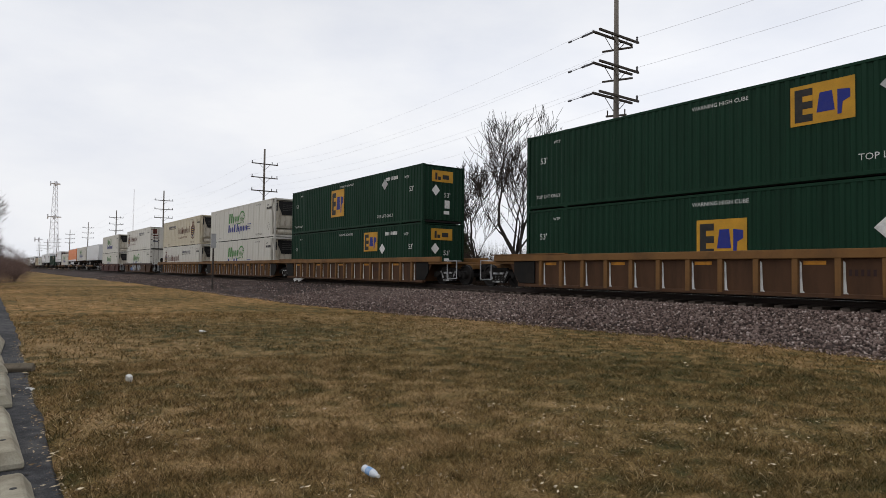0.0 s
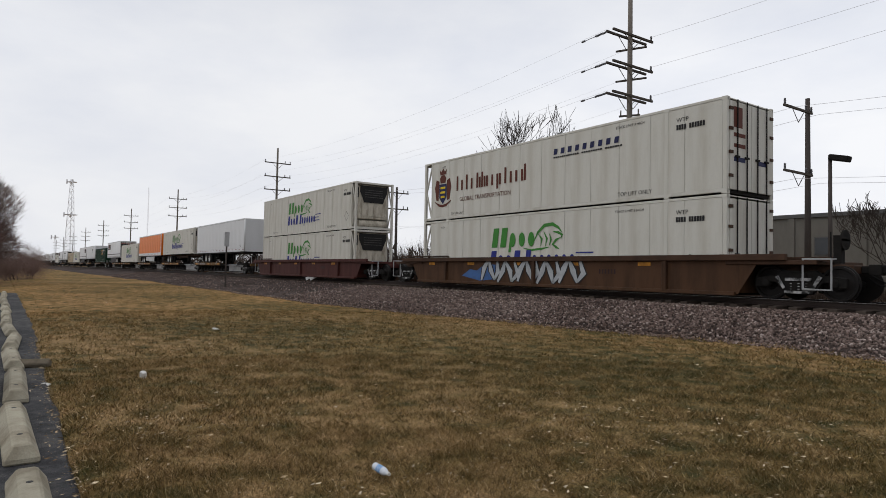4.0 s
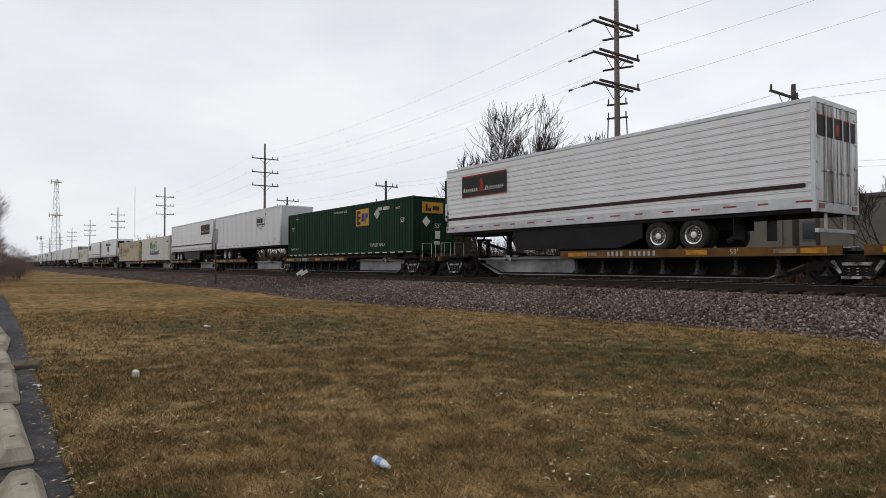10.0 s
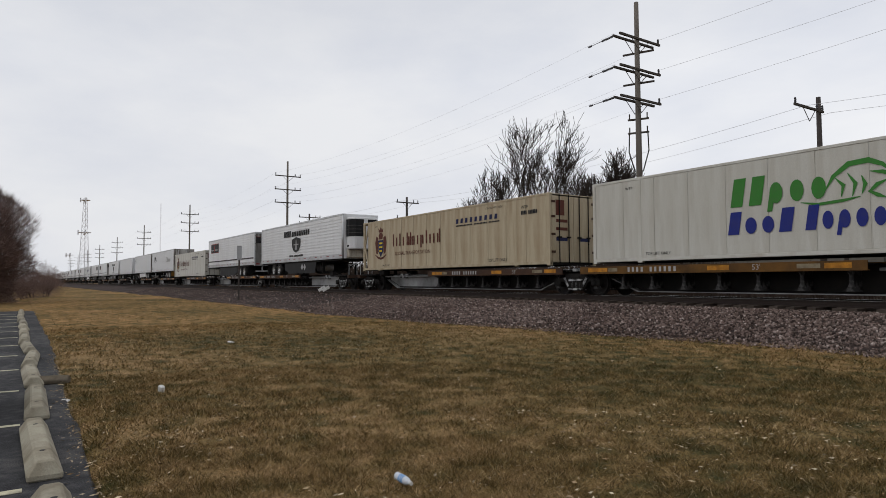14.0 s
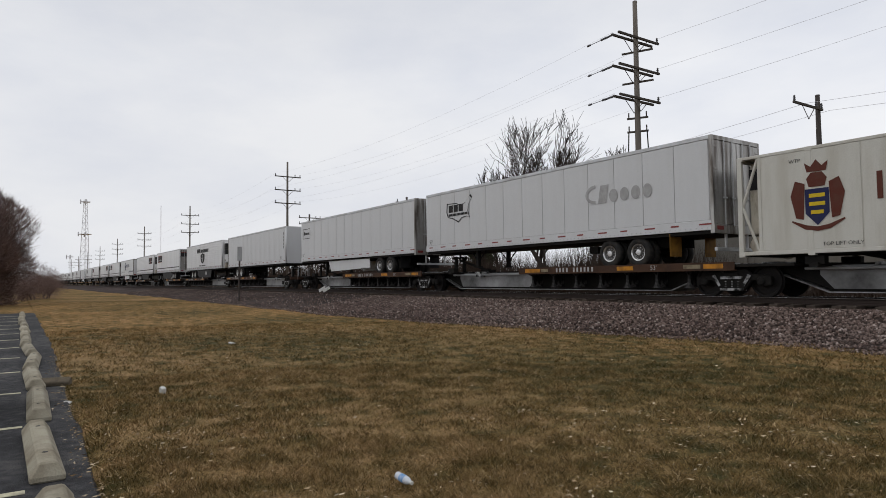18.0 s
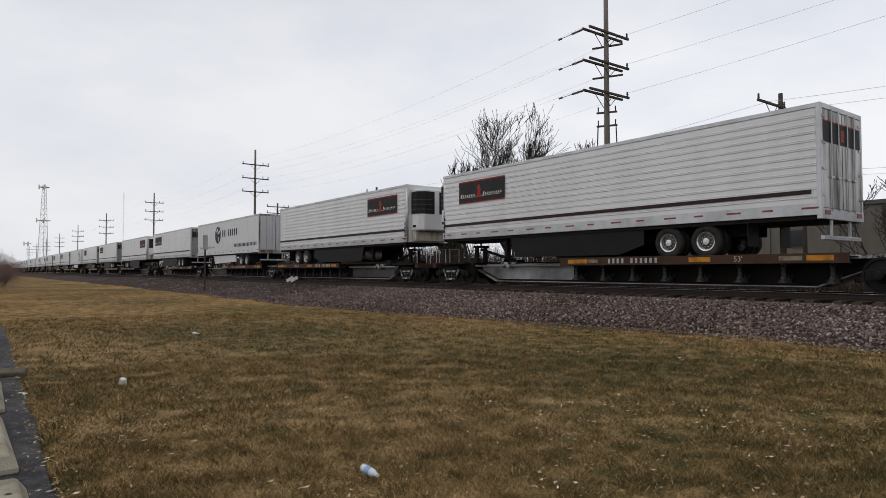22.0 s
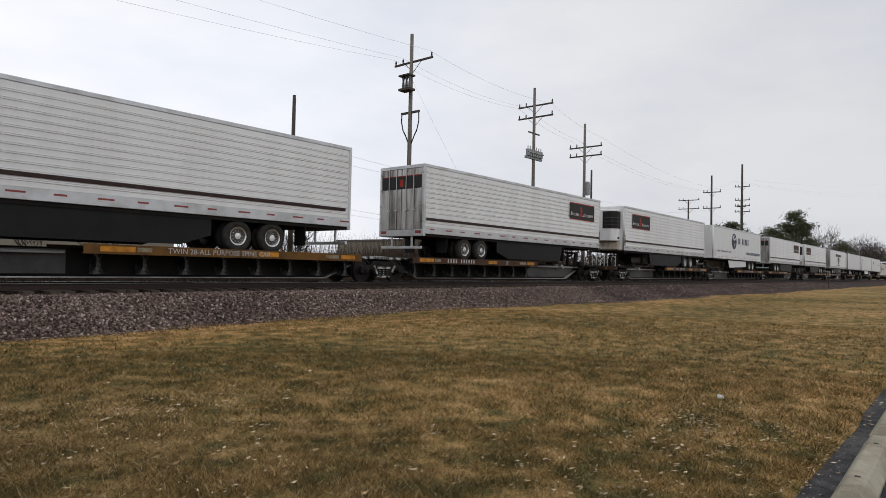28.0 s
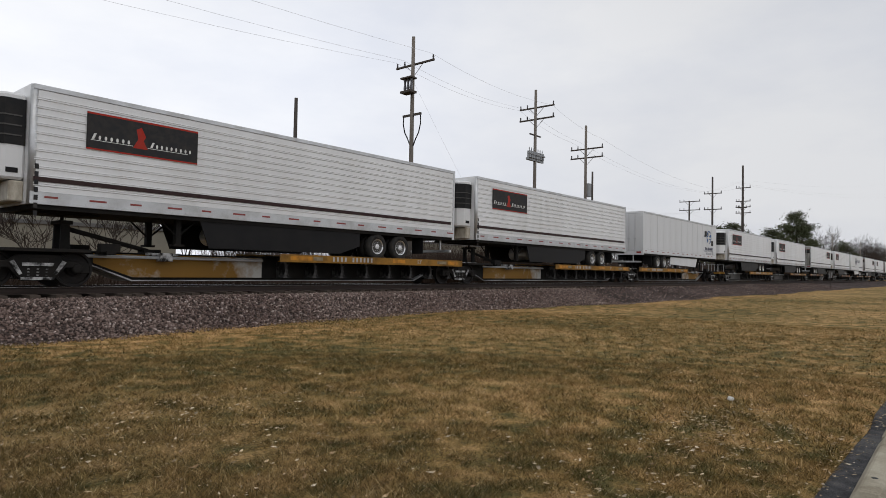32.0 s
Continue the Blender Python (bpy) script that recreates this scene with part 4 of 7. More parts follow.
def striped(side, logo_u):
    """The dark panel with a red flame, its name as a plain bar, and the dark line along the side."""
    side.mark("stripe", [rect(0.1, 15.9, 1.60, 1.715)], "stripe")
    a = logo_u
    panel = side.mark("logo_panel", [rect(a, a + 3.0, 2.56, 3.52)], "black", 0.003)
    side.mark("panel_edge", [rect(a, a + 3.0, 3.47, 3.52), rect(a, a + 3.0, 2.56, 2.60)], "red", 0.006)
    side.mark("flame_logo", [poly((a + 1.16, 2.76), (a + 1.56, 2.76), (a + 1.44, 2.98), (a + 1.50, 3.10), (a + 1.38, 3.34), (a + 1.24, 3.26), (a + 1.30, 3.02))], "red", 0.006)
    side.mark("logo_bar", bars(a + 0.12, a + 1.14, 2.83, 2.985, "Txxxxxx", 0.4, -0.6) + bars(a + 1.62, a + 2.85, 2.83, 2.985, "Txxxxxxxx", 0.4, -0.6) + [rect(a + 0.1, a + 1.16, 2.80, 2.815), rect(a + 1.55, a + 2.7, 2.80, 2.815)], "white", 0.008)
    return panel


def chassis(label, flip):
    """A bare road chassis for a container: two rusty beams, bolsters, legs and tandem wheels. Its bed is 1.05 m up."""
    th = thing("container_chassis", label, "semi trailer", "trailers on the train")
    for s in (-1, 1):
        y0, y1 = sorted((s * 0.42, s * 0.56))
        part("beam", lambda: Form().prism([(0.2, 0.70), (10.6, 0.70), (11.6, 0.84), (16.0, 0.84), (16.0, 1.02), (0.2, 1.02)], "y", y0, y1).box(0.2, 16.0, min(s * 0.38, s * 0.60), max(s * 0.38, s * 0.60), 1.02, 1.045), DECK_RUST, th, key=f"cbeam{s}", bevel=0.008)
        part("landing_leg", lambda: Form().box(12.10, 12.26, s * 0.9 - 0.08, s * 0.9 + 0.08, 0.24, 0.9).box(12.02, 12.34, s * 0.9 - 0.14, s * 0.9 + 0.14, 0.18, 0.24).tube([(12.18, s * 0.9, 0.45), (11.4, s * 0.5, 0.82)], 0.03, 6), DARK, th, key=f"chleg{s}")
        for x in (2.85, 4.10):
            w = part("wheel", lambda: tyre_pair(s), RUBBER, th, "dual black tyres", key=f"tyre{s}", smooth=True, at=pose(x, 0, 0.49))
            part("rim", lambda: rim_shape(s), CHROME, w, "white-painted steel rim", key=f"rim{s}", smooth=False)
            part("wheel_disc", lambda: Form().lathe([(0.228, s * 1.1225), (0.228, s * 1.126), (0.115, s * 1.136), (0.115, s * 1.13)], (0, 0, 0), 20), HUB, w, "dull wheel disc", key=f"disc{s}")
        part("mud_flap", lambda: Form().box(1.55, 1.57, s * 0.95 - 0.3, s * 0.95 + 0.3, 0.30, 0.85), BLACK, th, key=f"chflap{s}")
    for x in (0.0, 1.2, 6.0, 9.2, 15.85):
        part("bolster", lambda: Form().box(0, 0.22, -1.22, 1.22, 0.86, 1.045), DECK_RUST, th, key="chbolster", bevel=0.01, at=pose(x, 0, 0))
    part("bumper", lambda: Form().box(0.0, 0.1, -1.15, 1.15, 0.42, 0.54).box(0.02, 0.08, -0.6, -0.5, 0.54, 0.9).box(0.02, 0.08, 0.5, 0.6, 0.54, 0.9), DECK_RUST, th, key="chbump")
    part("axle_frame", lambda: Form().box(1.9, 5.0, -0.55, -0.42, 0.55, 0.72).box(1.9, 5.0, 0.42, 0.55, 0.55, 0.72).tube([(2.85, -0.7, 0.49), (2.85, 0.7, 0.49)], 0.065, 8).tube([(4.1, -0.7, 0.49), (4.1, 0.7, 0.49)], 0.065, 8), DARK, th, key="chaxle")
    return th


# -- containers: local x 0 to 16.1, z from their floor --
CH = 2.895


def castings(th, m, x_lo=0.0, x_hi=16.1):
    for x in (x_lo, x_hi - 0.18, 1.97, 14.0):
        for y in (-1.3, 1.14):
            for z in (0.0, CH - 0.12):
                part("corner_casting", lambda: Form().box(0, 0.18, 0, 0.165, 0, 0.12), m, th, key="casting", bevel=0.01, at=pose(x, y - (0.004 if y < 0 else -0.001), z))


def corrugated(s):
    pts, x = [], 0.16
    while x < 15.9:
        pts += [(x, s * 1.262), (x + 0.07, s * 1.262), (x + 0.11, s * 1.294), (x + 0.20, s * 1.294), (x + 0.24, s * 1.262)]
        x += 0.262
    pts += [(15.94, s * 1.262), (15.94, s * 1.235), (0.16, s * 1.235)]
    return Form().prism(pts, "z", 0.16, CH - 0.09)


def corrugated_end():
    pts, y = [], -1.16
    while y < 1.1:
        pts += [(16.04, y), (16.04, y + 0.07), (16.085, y + 0.11), (16.085, y + 0.2), (16.04, y + 0.24)]
        y += 0.262
    return Form().prism(pts + [(16.04, 1.16), (16.0, 1.16), (16.0, -1.16)], "z", 0.15, CH - 0.1)


def container_frame(th, m, x_hi=16.1):
    for s in (-1, 1):
        part("bottom_rail", lambda: Form().box(0.0, x_hi, min(s * 1.2, s * 1.3), max(s * 1.2, s * 1.3), 0.05, 0.16), m, th, key=f"cbrail{s}{x_hi}", bevel=0.01)
        part("top_rail", lambda: Form().box(0.0, x_hi, min(s * 1.22, s * 1.3), max(s * 1.22, s * 1.3), CH - 0.09, CH - 0.005), m, th, key=f"ctrail{s}{x_hi}", bevel=0.01)
        for x in (0.0, 2.0, 14.02, x_hi - 0.14):
            part("post", lambda: Form().box(0, 0.14, min(s * 1.18, s * 1.3), max(s * 1.18, s * 1.3), 0.02, CH - 0.02), m, th, key=f"cpost{s}", bevel=0.01, at=pose(x, s * 0.002, 0))
        d = part("door", lambda: Form().box(-0.02, 0.03, min(s * 0.01, s * 1.17), max(s * 0.01, s * 1.17), 0.14, CH - 0.12), m, th, key=f"cdoor{s}", bevel=0.006)
        for y in (0.3, 0.82):
            part("locking_bar", lambda: Form().tube([(-0.05, 0, 0.08), (-0.05, 0, CH - 0.06)], 0.02, 8).box(-0.07, -0.02, -0.1, 0.1, 1.1, 1.16), DARK, d, key="clock", at=pose(0, s * y, 0))
        for z in (0.5, 1.2, 1.9, 2.5):
            part("hinge", lambda: Form().box(-0.05, 0.0, -0.09, 0.09, 0, 0.09), DECK_RUST, d, key="chinge", at=pose(0, s * 1.13, z))
    part("roof", lambda: Form().box(0.05, x_hi - 0.05, -1.24, 1.24, CH - 0.05, CH - 0.015), m, th, key=f"croof{x_hi}")
    part("floor", lambda: Form().box(0.05, x_hi - 0.05, -1.24, 1.24, 0.03, 0.12), DARK, th, key=f"cfloor{x_hi}")


def green_container(label):
    th = thing("container", label, "shipping container", "containers on the train")
    container_frame(th, GREEN)
    castings(th, GREEN)
    for s in (-1, 1):
        part("corrugated_wall", lambda: corrugated(s), GREEN, th, key=f"corr{s}")
    part("end_wall", corrugated_end, GREEN, th, key="corrend")
    return th, Side(th, False, LEN, 1.300)


def green_marks(th, side, logo, big, placard_u=12.5):
    u0, u1, v0, v1 = logo
    w, h = u1 - u0, v1 - v0
    side.mark("logo_panel", [rect(u0, u1, v0, v1)], "amber")
    side.mark("logo_block", [rect(u0 + 0.07 * w, u0 + 0.36 * w, v0 + 0.08 * h, v1 - 0.1 * h)], "black", 0.004)
    side.mark("logo_notch", [rect(u0 + 0.20 * w, u0 + 0.361 * w, v0 + 0.26 * h, v0 + 0.40 * h), rect(u0 + 0.20 * w, u0 + 0.361 * w, v0 + 0.58 * h, v0 + 0.72 * h)], "amber", 0.006)
    side.mark("logo_shape", [poly((u0 + 0.42 * w, v0 + 0.26 * h), (u0 + 0.47 * w, v0 + 0.74 * h), (u0 + 0.66 * w, v0 + 0.74 * h), (u0 + 0.70 * w, v0 + 0.26 * h)), poly((u0 + 0.74 * w, v0 + 0.14 * h), (u0 + 0.80 * w, v0 + 0.14 * h), (u0 + 0.82 * w, v0 + 0.42 * h), (u0 + 0.93 * w, v0 + 0.50 * h), (u0 + 0.93 * w, v0 + 0.70 * h), (u0 + 0.74 * w, v0 + 0.74 * h))], "blue", 0.004)
    side.mark("placard", [poly((placard_u, 1.9), (placard_u + 0.32, 2.2), (placard_u, 2.5), (placard_u - 0.32, 2.2)) if big else poly((12.32, 1.36), (12.62, 1.66), (12.32, 1.96), (12.02, 1.66))], "grey" if big else "white", 0.002)
    side.each("lettering", [words("WARNING HIGH CUBE", 7.2, 2.52, 0.17), words("TOP LIFT ONLY", 11.7, 0.42, 0.24), words("TOP LIFT ONLY", 0.55, 0.42, 0.18), words("WTP", 14.45, 2.3, 0.2), words("WTP", 1.45, 2.45, 0.16), words("53'", 14.9, 1.6, 0.36), words("53'", 0.75, 1.75, 0.32)], "white", 0.002)
    side.mark("number_bar", bars(12.62, 13.85, 2.36, 2.54, "TTTT TTTTTT", 0, 0.1), "white", 0.002)
    end_mark(th, "end_logo", 16.097, [rect(-0.75, 0.55, 2.05, 2.62)], "amber")
    end_mark(th, "end_logo_shape", 16.101, [rect(-0.55, -0.42, 2.15, 2.5), rect(-0.38, -0.2, 2.15, 2.32), rect(-0.1, 0.3, 2.2, 2.42)], "black")
    end_mark(th, "end_placard", 16.097, [poly((-0.75, 1.62), (-0.5, 1.9), (-0.25, 1.62), (-0.5, 1.34))], "white")
    end_mark(th, "end_lettering", 16.097, [([(0.0 + x * 0.34, 1.3 + y * 0.34) for x, y in glyphs("53'")[0]], glyphs("53'")[1]), rect(0.0, 0.34, 0.45, 0.62), rect(0.05, 0.36, 0.75, 1.15)], "white")


def cold_container(label, m, flip=False):
    """A refrigerated container: smooth sides, an open tubular frame at the unit's end (x = 16.1)."""
    th = thing("refrigerated_container", label, "shipping container", "containers on the train")
    container_frame(th, m)
    castings(th, m)
    for s in (-1, 1):
        part("side_wall", lambda: Form().box(0.1, 15.42, min(s * 1.25, s * 1.276), max(s * 1.25, s * 1.276), 0.15, CH - 0.08), m, th, key=f"kwall{s}")
        for k in range(12):
            part("panel", lambda: Form().box(0.0, 1.235, min(s * 1.278, s * 1.290), max(s * 1.278, s * 1.290), 0.165, CH - 0.095), m, th, key=f"kpanel{s}", bevel=0.004, at=pose(0.15 + k * 1.27, 0, 0))
        part("frame_brace", lambda: Form().tube([(15.5, s * 1.24, 0.12), (15.98, s * 1.24, CH / 2)], 0.045, 8).tube([(15.98, s * 1.24, CH / 2), (15.5, s * 1.24, CH - 0.1)], 0.045, 8).box(15.40, 15.50, min(s * 1.16, s * 1.29), max(s * 1.16, s * 1.29), 0.1, CH - 0.06), m, th, key=f"kbrace{s}", bevel=0.008)
    part("bulkhead", lambda: Form().box(15.36, 15.42, -1.22, 1.22, 0.12, CH - 0.06), m, th, key="kbulk")
    u = part("cooling_unit", lambda: Form().prism([(-1.0, 0.66), (1.0, 0.66), (1.0, CH - 0.30), (0.9, CH - 0.16), (-0.9, CH - 0.16), (-1.0, CH - 0.30)], "x", 15.42, 15.90).box(15.90, 15.925, -0.80, -0.03, 0.80, 1.62).box(15.90, 15.925, 0.03, 0.80, 0.80, 1.62), STAINED_UNIT, th, "stained off-white moulded cooling unit", key="kunit", bevel=0.03)
    part("grille", lambda: Form().prism([(-0.66, 1.66), (0.66, 1.66), (0.74, 1.9), (0.93, 2.3), (0.93, CH - 0.22), (-0.93, CH - 0.22), (-0.93, 2.3), (-0.74, 1.9)], "x", 15.90, 15.945).box(15.46, 15.88, -1.015, -1.0, 1.95, CH - 0.34).box(15.46, 15.88, 1.0, 1.015, 1.95, CH - 0.34), GRILLE, u, "black ventilation grille", key="kgrille")
    for z in (1.98, 2.12, 2.26, 2.40):
        part("louvre", lambda: Form().box(15.94, 15.96, -0.62, 0.62, 0, 0.03), HUB, u, key="klouvre", at=pose(0, 0, z))
    part("fuel_tank", lambda: Form().lathe([(0.0, -0.95), (0.24, -0.95), (0.24, 0.95), (0.0, 0.95)], (15.72, 0, 0.36), 16), STAINED_UNIT, th, "stained fuel tank", key="ktank")
    part("end_beam", lambda: Form().box(16.0, 16.1, -1.2, 1.2, 0.02, 0.16).box(16.0, 16.1, -1.2, 1.2, CH - 0.14, CH - 0.02), m, th, key="kbeam", bevel=0.01)
    return th, Side(th, flip, LEN, 1.296)


def cold_text(side, flip):
    a, b = (14.45, 0.6) if not flip else (14.4, 0.6)
    side.each("lettering", [words("TOP LIFT ONLY", 12.1, 0.24, 0.2), words("TOP LIFT ONLY", 2.3, 0.24, 0.14), words("WTP", a, 2.38, 0.2), words("WTP", 1.5, 2.5, 0.14), words("STACK LIMIT 3 HIGH", 12.0, 2.58, 0.13)], "black", 0.002)
    side.mark("number_bar", bars(a, a + 1.0, 2.14, 2.3, "TTTT TTTTTT"), "black", 0.002)


def cat_logo(side):
    """Green and blue bars of a two-line name, with a big cat's head in green curves."""
    side.mark("green_logo", bars(5.35, 8.15, 1.52, 2.34, "Ttpxx", 0.16, 0.1) + [swoosh(*p) for p in (
        ((7.98, 1.72, 0.01), (8.18, 2.06, 0.05), (8.55, 2.33, 0.07), (9.0, 2.36, 0.07), (9.3, 2.22, 0.05), (9.48, 2.04, 0.02)),
        ((9.02, 2.08, 0.01), (9.3, 2.03, 0.05), (9.52, 1.93, 0.05), (9.44, 1.80, 0.02)),
        ((9.42, 1.84, 0.01), (9.18, 1.74, 0.05), (9.02, 1.58, 0.05), (9.2, 1.47, 0.05), (9.36, 1.40, 0.01)),
        ((8.22, 2.02, 0.01), (8.42, 1.80, 0.05), (8.36, 1.52, 0.01)),
        ((8.52, 2.10, 0.01), (8.70, 1.82, 0.05), (8.62, 1.50, 0.01)),
        ((8.84, 2.00, 0.01), (8.92, 1.78, 0.05), (8.84, 1.54, 0.01)),
        ((7.35, 1.47, 0.01), (7.8, 1.38, 0.04), (8.4, 1.42, 0.04), (8.8, 1.48, 0.01)))], "green", 0.002)
    side.mark("blue_logo", bars(5.25, 7.25, 0.72, 1.38, "Txxt", 0.16, 0.2) + bars(7.45, 10.25, 0.72, 1.38, "Txpxxxx", 0.16, 0.2) + [rect(10.2, 11.05, 1.22, 1.275), rect(10.15, 10.75, 1.02, 1.075), rect(10.05, 10.9, 0.82, 0.875)], "blue", 0.002)
    side.mark("placard", [ring(14.9, 0.85, 0.3, 0.3, 0.03, 0, 360, 4)], "black", 0.002)


def crest_logo(side, text_u, crest_u, mark_u, ink="brown", tag_v=0.82):
    """A name in brown bars with its crest, and a dark name bar above."""
    side.mark("name_bars", bars(text_u, text_u + 1.45, 1.32, 2.0, "T s T s ", 0, 0.3) + bars(text_u + 1.5, text_u + 4.8, 1.32, 2.0, "TsTss s qs T s s sT", 0, 0.4), ink, 0.002)
    side.mark("tagline", [words("GLOBAL TRANSPORTATION", text_u + 0.25, tag_v, 0.28)], ink, 0.002)
    c = crest_u
    side.each("crest_supporter", [poly((c - 0.55, 1.0), (c - 0.35, 0.95), (c - 0.3, 1.9), (c - 0.55, 2.0), (c - 0.68, 1.6)), poly((c + 0.55, 1.0), (c + 0.35, 0.95), (c + 0.3, 1.9), (c + 0.55, 2.0), (c + 0.68, 1.6)), poly((c - 0.20, 1.80), (c + 0.20, 1.80), (c + 0.26, 2.02), (c + 0.14, 2.18), (c - 0.14, 2.18), (c - 0.26, 2.02)), poly((c - 0.24, 2.20), (c + 0.24, 2.20), (c + 0.30, 2.46), (c + 0.14, 2.34), (c, 2.52), (c - 0.14, 2.34), (c - 0.30, 2.46)), swoosh((c - 0.66, 0.92, 0.02), (c - 0.3, 0.74, 0.06), (c, 0.69, 0.06), (c + 0.3, 0.74, 0.06), (c + 0.66, 0.92, 0.02))], ink, 0.002)
    side.mark("crest_shield", [poly((c - 0.3, 1.75), (c + 0.3, 1.75), (c + 0.3, 1.1), (c, 0.78), (c - 0.3, 1.1))], "navy", 0.004)
    side.mark("crest_charges", [rect(c - 0.2, c + 0.2, 1.52, 1.62), rect(c - 0.2, c + 0.2, 1.3, 1.4), rect(c - 0.16, c + 0.16, 1.08, 1.18)], "yellow", 0.006)
    end_mark(side.owner, "door_logo", -0.027, [rect(0.52, 1.0, 2.0, 2.62)], "brown")
    end_mark(side.owner, "door_number", -0.027, [rect(0.36, 0.98, 1.72 - 0.32 * k, 1.84 - 0.32 * k) for k in range(2)], "brown")
    end_mark(side.owner, "door_name", -0.027, [rect(-0.9, -0.36, 0.98, 1.12), rect(0.36, 0.98, 0.98, 1.12)], "navy")
    side.mark("name_bar", bars(mark_u, mark_u + 3.3, 2.12, 2.34, "TTTTTTTTT", 0.15, -0.4), "navy", 0.002)
    side.mark("small_bar", bars(mark_u, mark_u + 3.3, 1.98, 2.04, "TTTTTTTTTTTT TTTTTTTTT TTTTTTT"), "black", 0.002)


DUSTY = paint("salt_dusted_bracket", (0.15, 0.147, 0.143), 0.6, dirt=(0.012, 0.011, 0.011), amount=1.0, scale=2.6, bump=0.1, spread=(0.34, 0.56))
# -- running gear --
def side_frame(s):
    y0, y1 = (0.93, 1.06) if s > 0 else (-1.06, -0.93)
    f = Form().prism([(-1.18, 0.34), (-1.18, 0.60), (-0.62, 0.66), (-0.45, 0.80), (0.45, 0.80), (0.62, 0.66), (1.18, 0.60), (1.18, 0.34), (0.98, 0.34), (0.92, 0.48), (0.62, 0.48), (0.34, 0.16), (-0.34, 0.16), (-0.62, 0.48), (-0.92, 0.48), (-0.98, 0.34)], "y", y0, y1)
    yb = 0.90 if s > 0 else -1.09
    for x in (-0.89, 0.89):
        f.lathe([(0.0, yb - 0.03), (0.10, yb - 0.02), (0.125, yb + 0.02), (0.125, yb + 0.2), (0.0, yb + 0.2)], (x, 0, 0.457), 14)
    return f


def spring_nest(s):
    y0 = 0.90 if s > 0 else -1.09
    f = Form()
    for k in range(3):
        f.lathe([(0.05 + 0.025 * (j % 2), 0.26 + 0.037 * j) for j in range(8)], (-0.2 + 0.2 * k, y0 + 0.095, 0), 10, "z")
    f.box(-0.34, 0.34, y0 - 0.012, y0 + 0.2, 0.52, 0.60).box(-0.36, 0.36, y0 - 0.012, y0 + 0.2, 0.18, 0.25)
    f.prism([(-0.62, 0.62), (-0.40, 0.30), (-0.34, 0.34), (-0.52, 0.66)], "y", y0 - 0.015, y0).prism([(0.62, 0.62), (0.40, 0.30), (0.34, 0.34), (0.52, 0.66)], "y", y0 - 0.015, y0)
    return f


def wheelset():
    f = Form().tube([(0, -0.95, 0), (0, 0.95, 0)], 0.085, 10)
    for s in (-1, 1):
        prof = [(0.0, 0.655), (0.485, 0.66), (0.485, 0.695), (WHEEL_R, 0.70), (WHEEL_R, 0.80), (0.40, 0.80), (0.38, 0.75), (0.20, 0.76), (0.15, 0.82), (0.0, 0.82)]
        f.lathe([(r, s * a) for r, a in prof], (0, 0, 0), 28)
    return f


def truck(owner, x, keyed=True):
    t = part("truck", lambda: Form().box(-0.22, 0.22, -1.1, 1.1, 0.50, 0.72).lathe([(0.34, 0.70), (0.34, 0.80)], (0, 0, 0), 16, "z").tube([(-0.5, -0.6, 0.4), (-0.5, 0.6, 0.4)], 0.05, 6).tube([(0.5, -0.6, 0.4), (0.5, 0.6, 0.4)], 0.05, 6), DARK, owner, "two-axle freight truck", key="truck", bevel=0.02, at=pose(x, 0, 0))
    for s in (-1, 1):
        part("side_frame", lambda: side_frame(s), DARK, t, key=f"sframe{s}", bevel=0.015)
        # the white here is salt and also painted highlights on the dark springs
        part("spring_nest", lambda: spring_nest(s), SALT, t, "springs and bearings whitened for salt and highlights", key=f"snest{s}")
    for x2 in (-0.89, 0.89):
        w = part("wheelset", wheelset, STEEL_WHEEL, t, key="wheelset", at=pose(x2, 0, WHEEL_R))
        if keyed:
            WHEELSETS.append((w, x2))
    return t


def coupler(owner, x, s):
    part("coupler", lambda: Form().box(min(0, s * 0.9), max(0, s * 0.9), -0.09, 0.09, 0.74, 0.94).box(min(s * 0.8, s * 1.1), max(s * 0.8, s * 1.1), -0.17, 0.17, 0.70, 0.98), DARK, owner, key=f"coupler{s}", bevel=0.02, at=pose(x, 0, 0))
    part("air_hose", lambda: Form().tube([(0, 0.3, 0.75), (s * 0.5, 0.32, 0.45), (s * 1.0, 0.3, 0.42), (s * 1.25, 0.25, 0.62)], 0.025, 6), BLACK, owner, key=f"hose{s}", at=pose(x, 0, 0))


def handrail(owner, x):
    for y in (-1.15, -0.35):
        part("handrail", lambda: Form().tube([(0, 0, 0.95), (0, 0, 1.6), (0, 0.55, 1.6), (0, 0.55, 0.95)], 0.018, 6), GALV, owner, key="handrail", at=pose(x, y, 0))


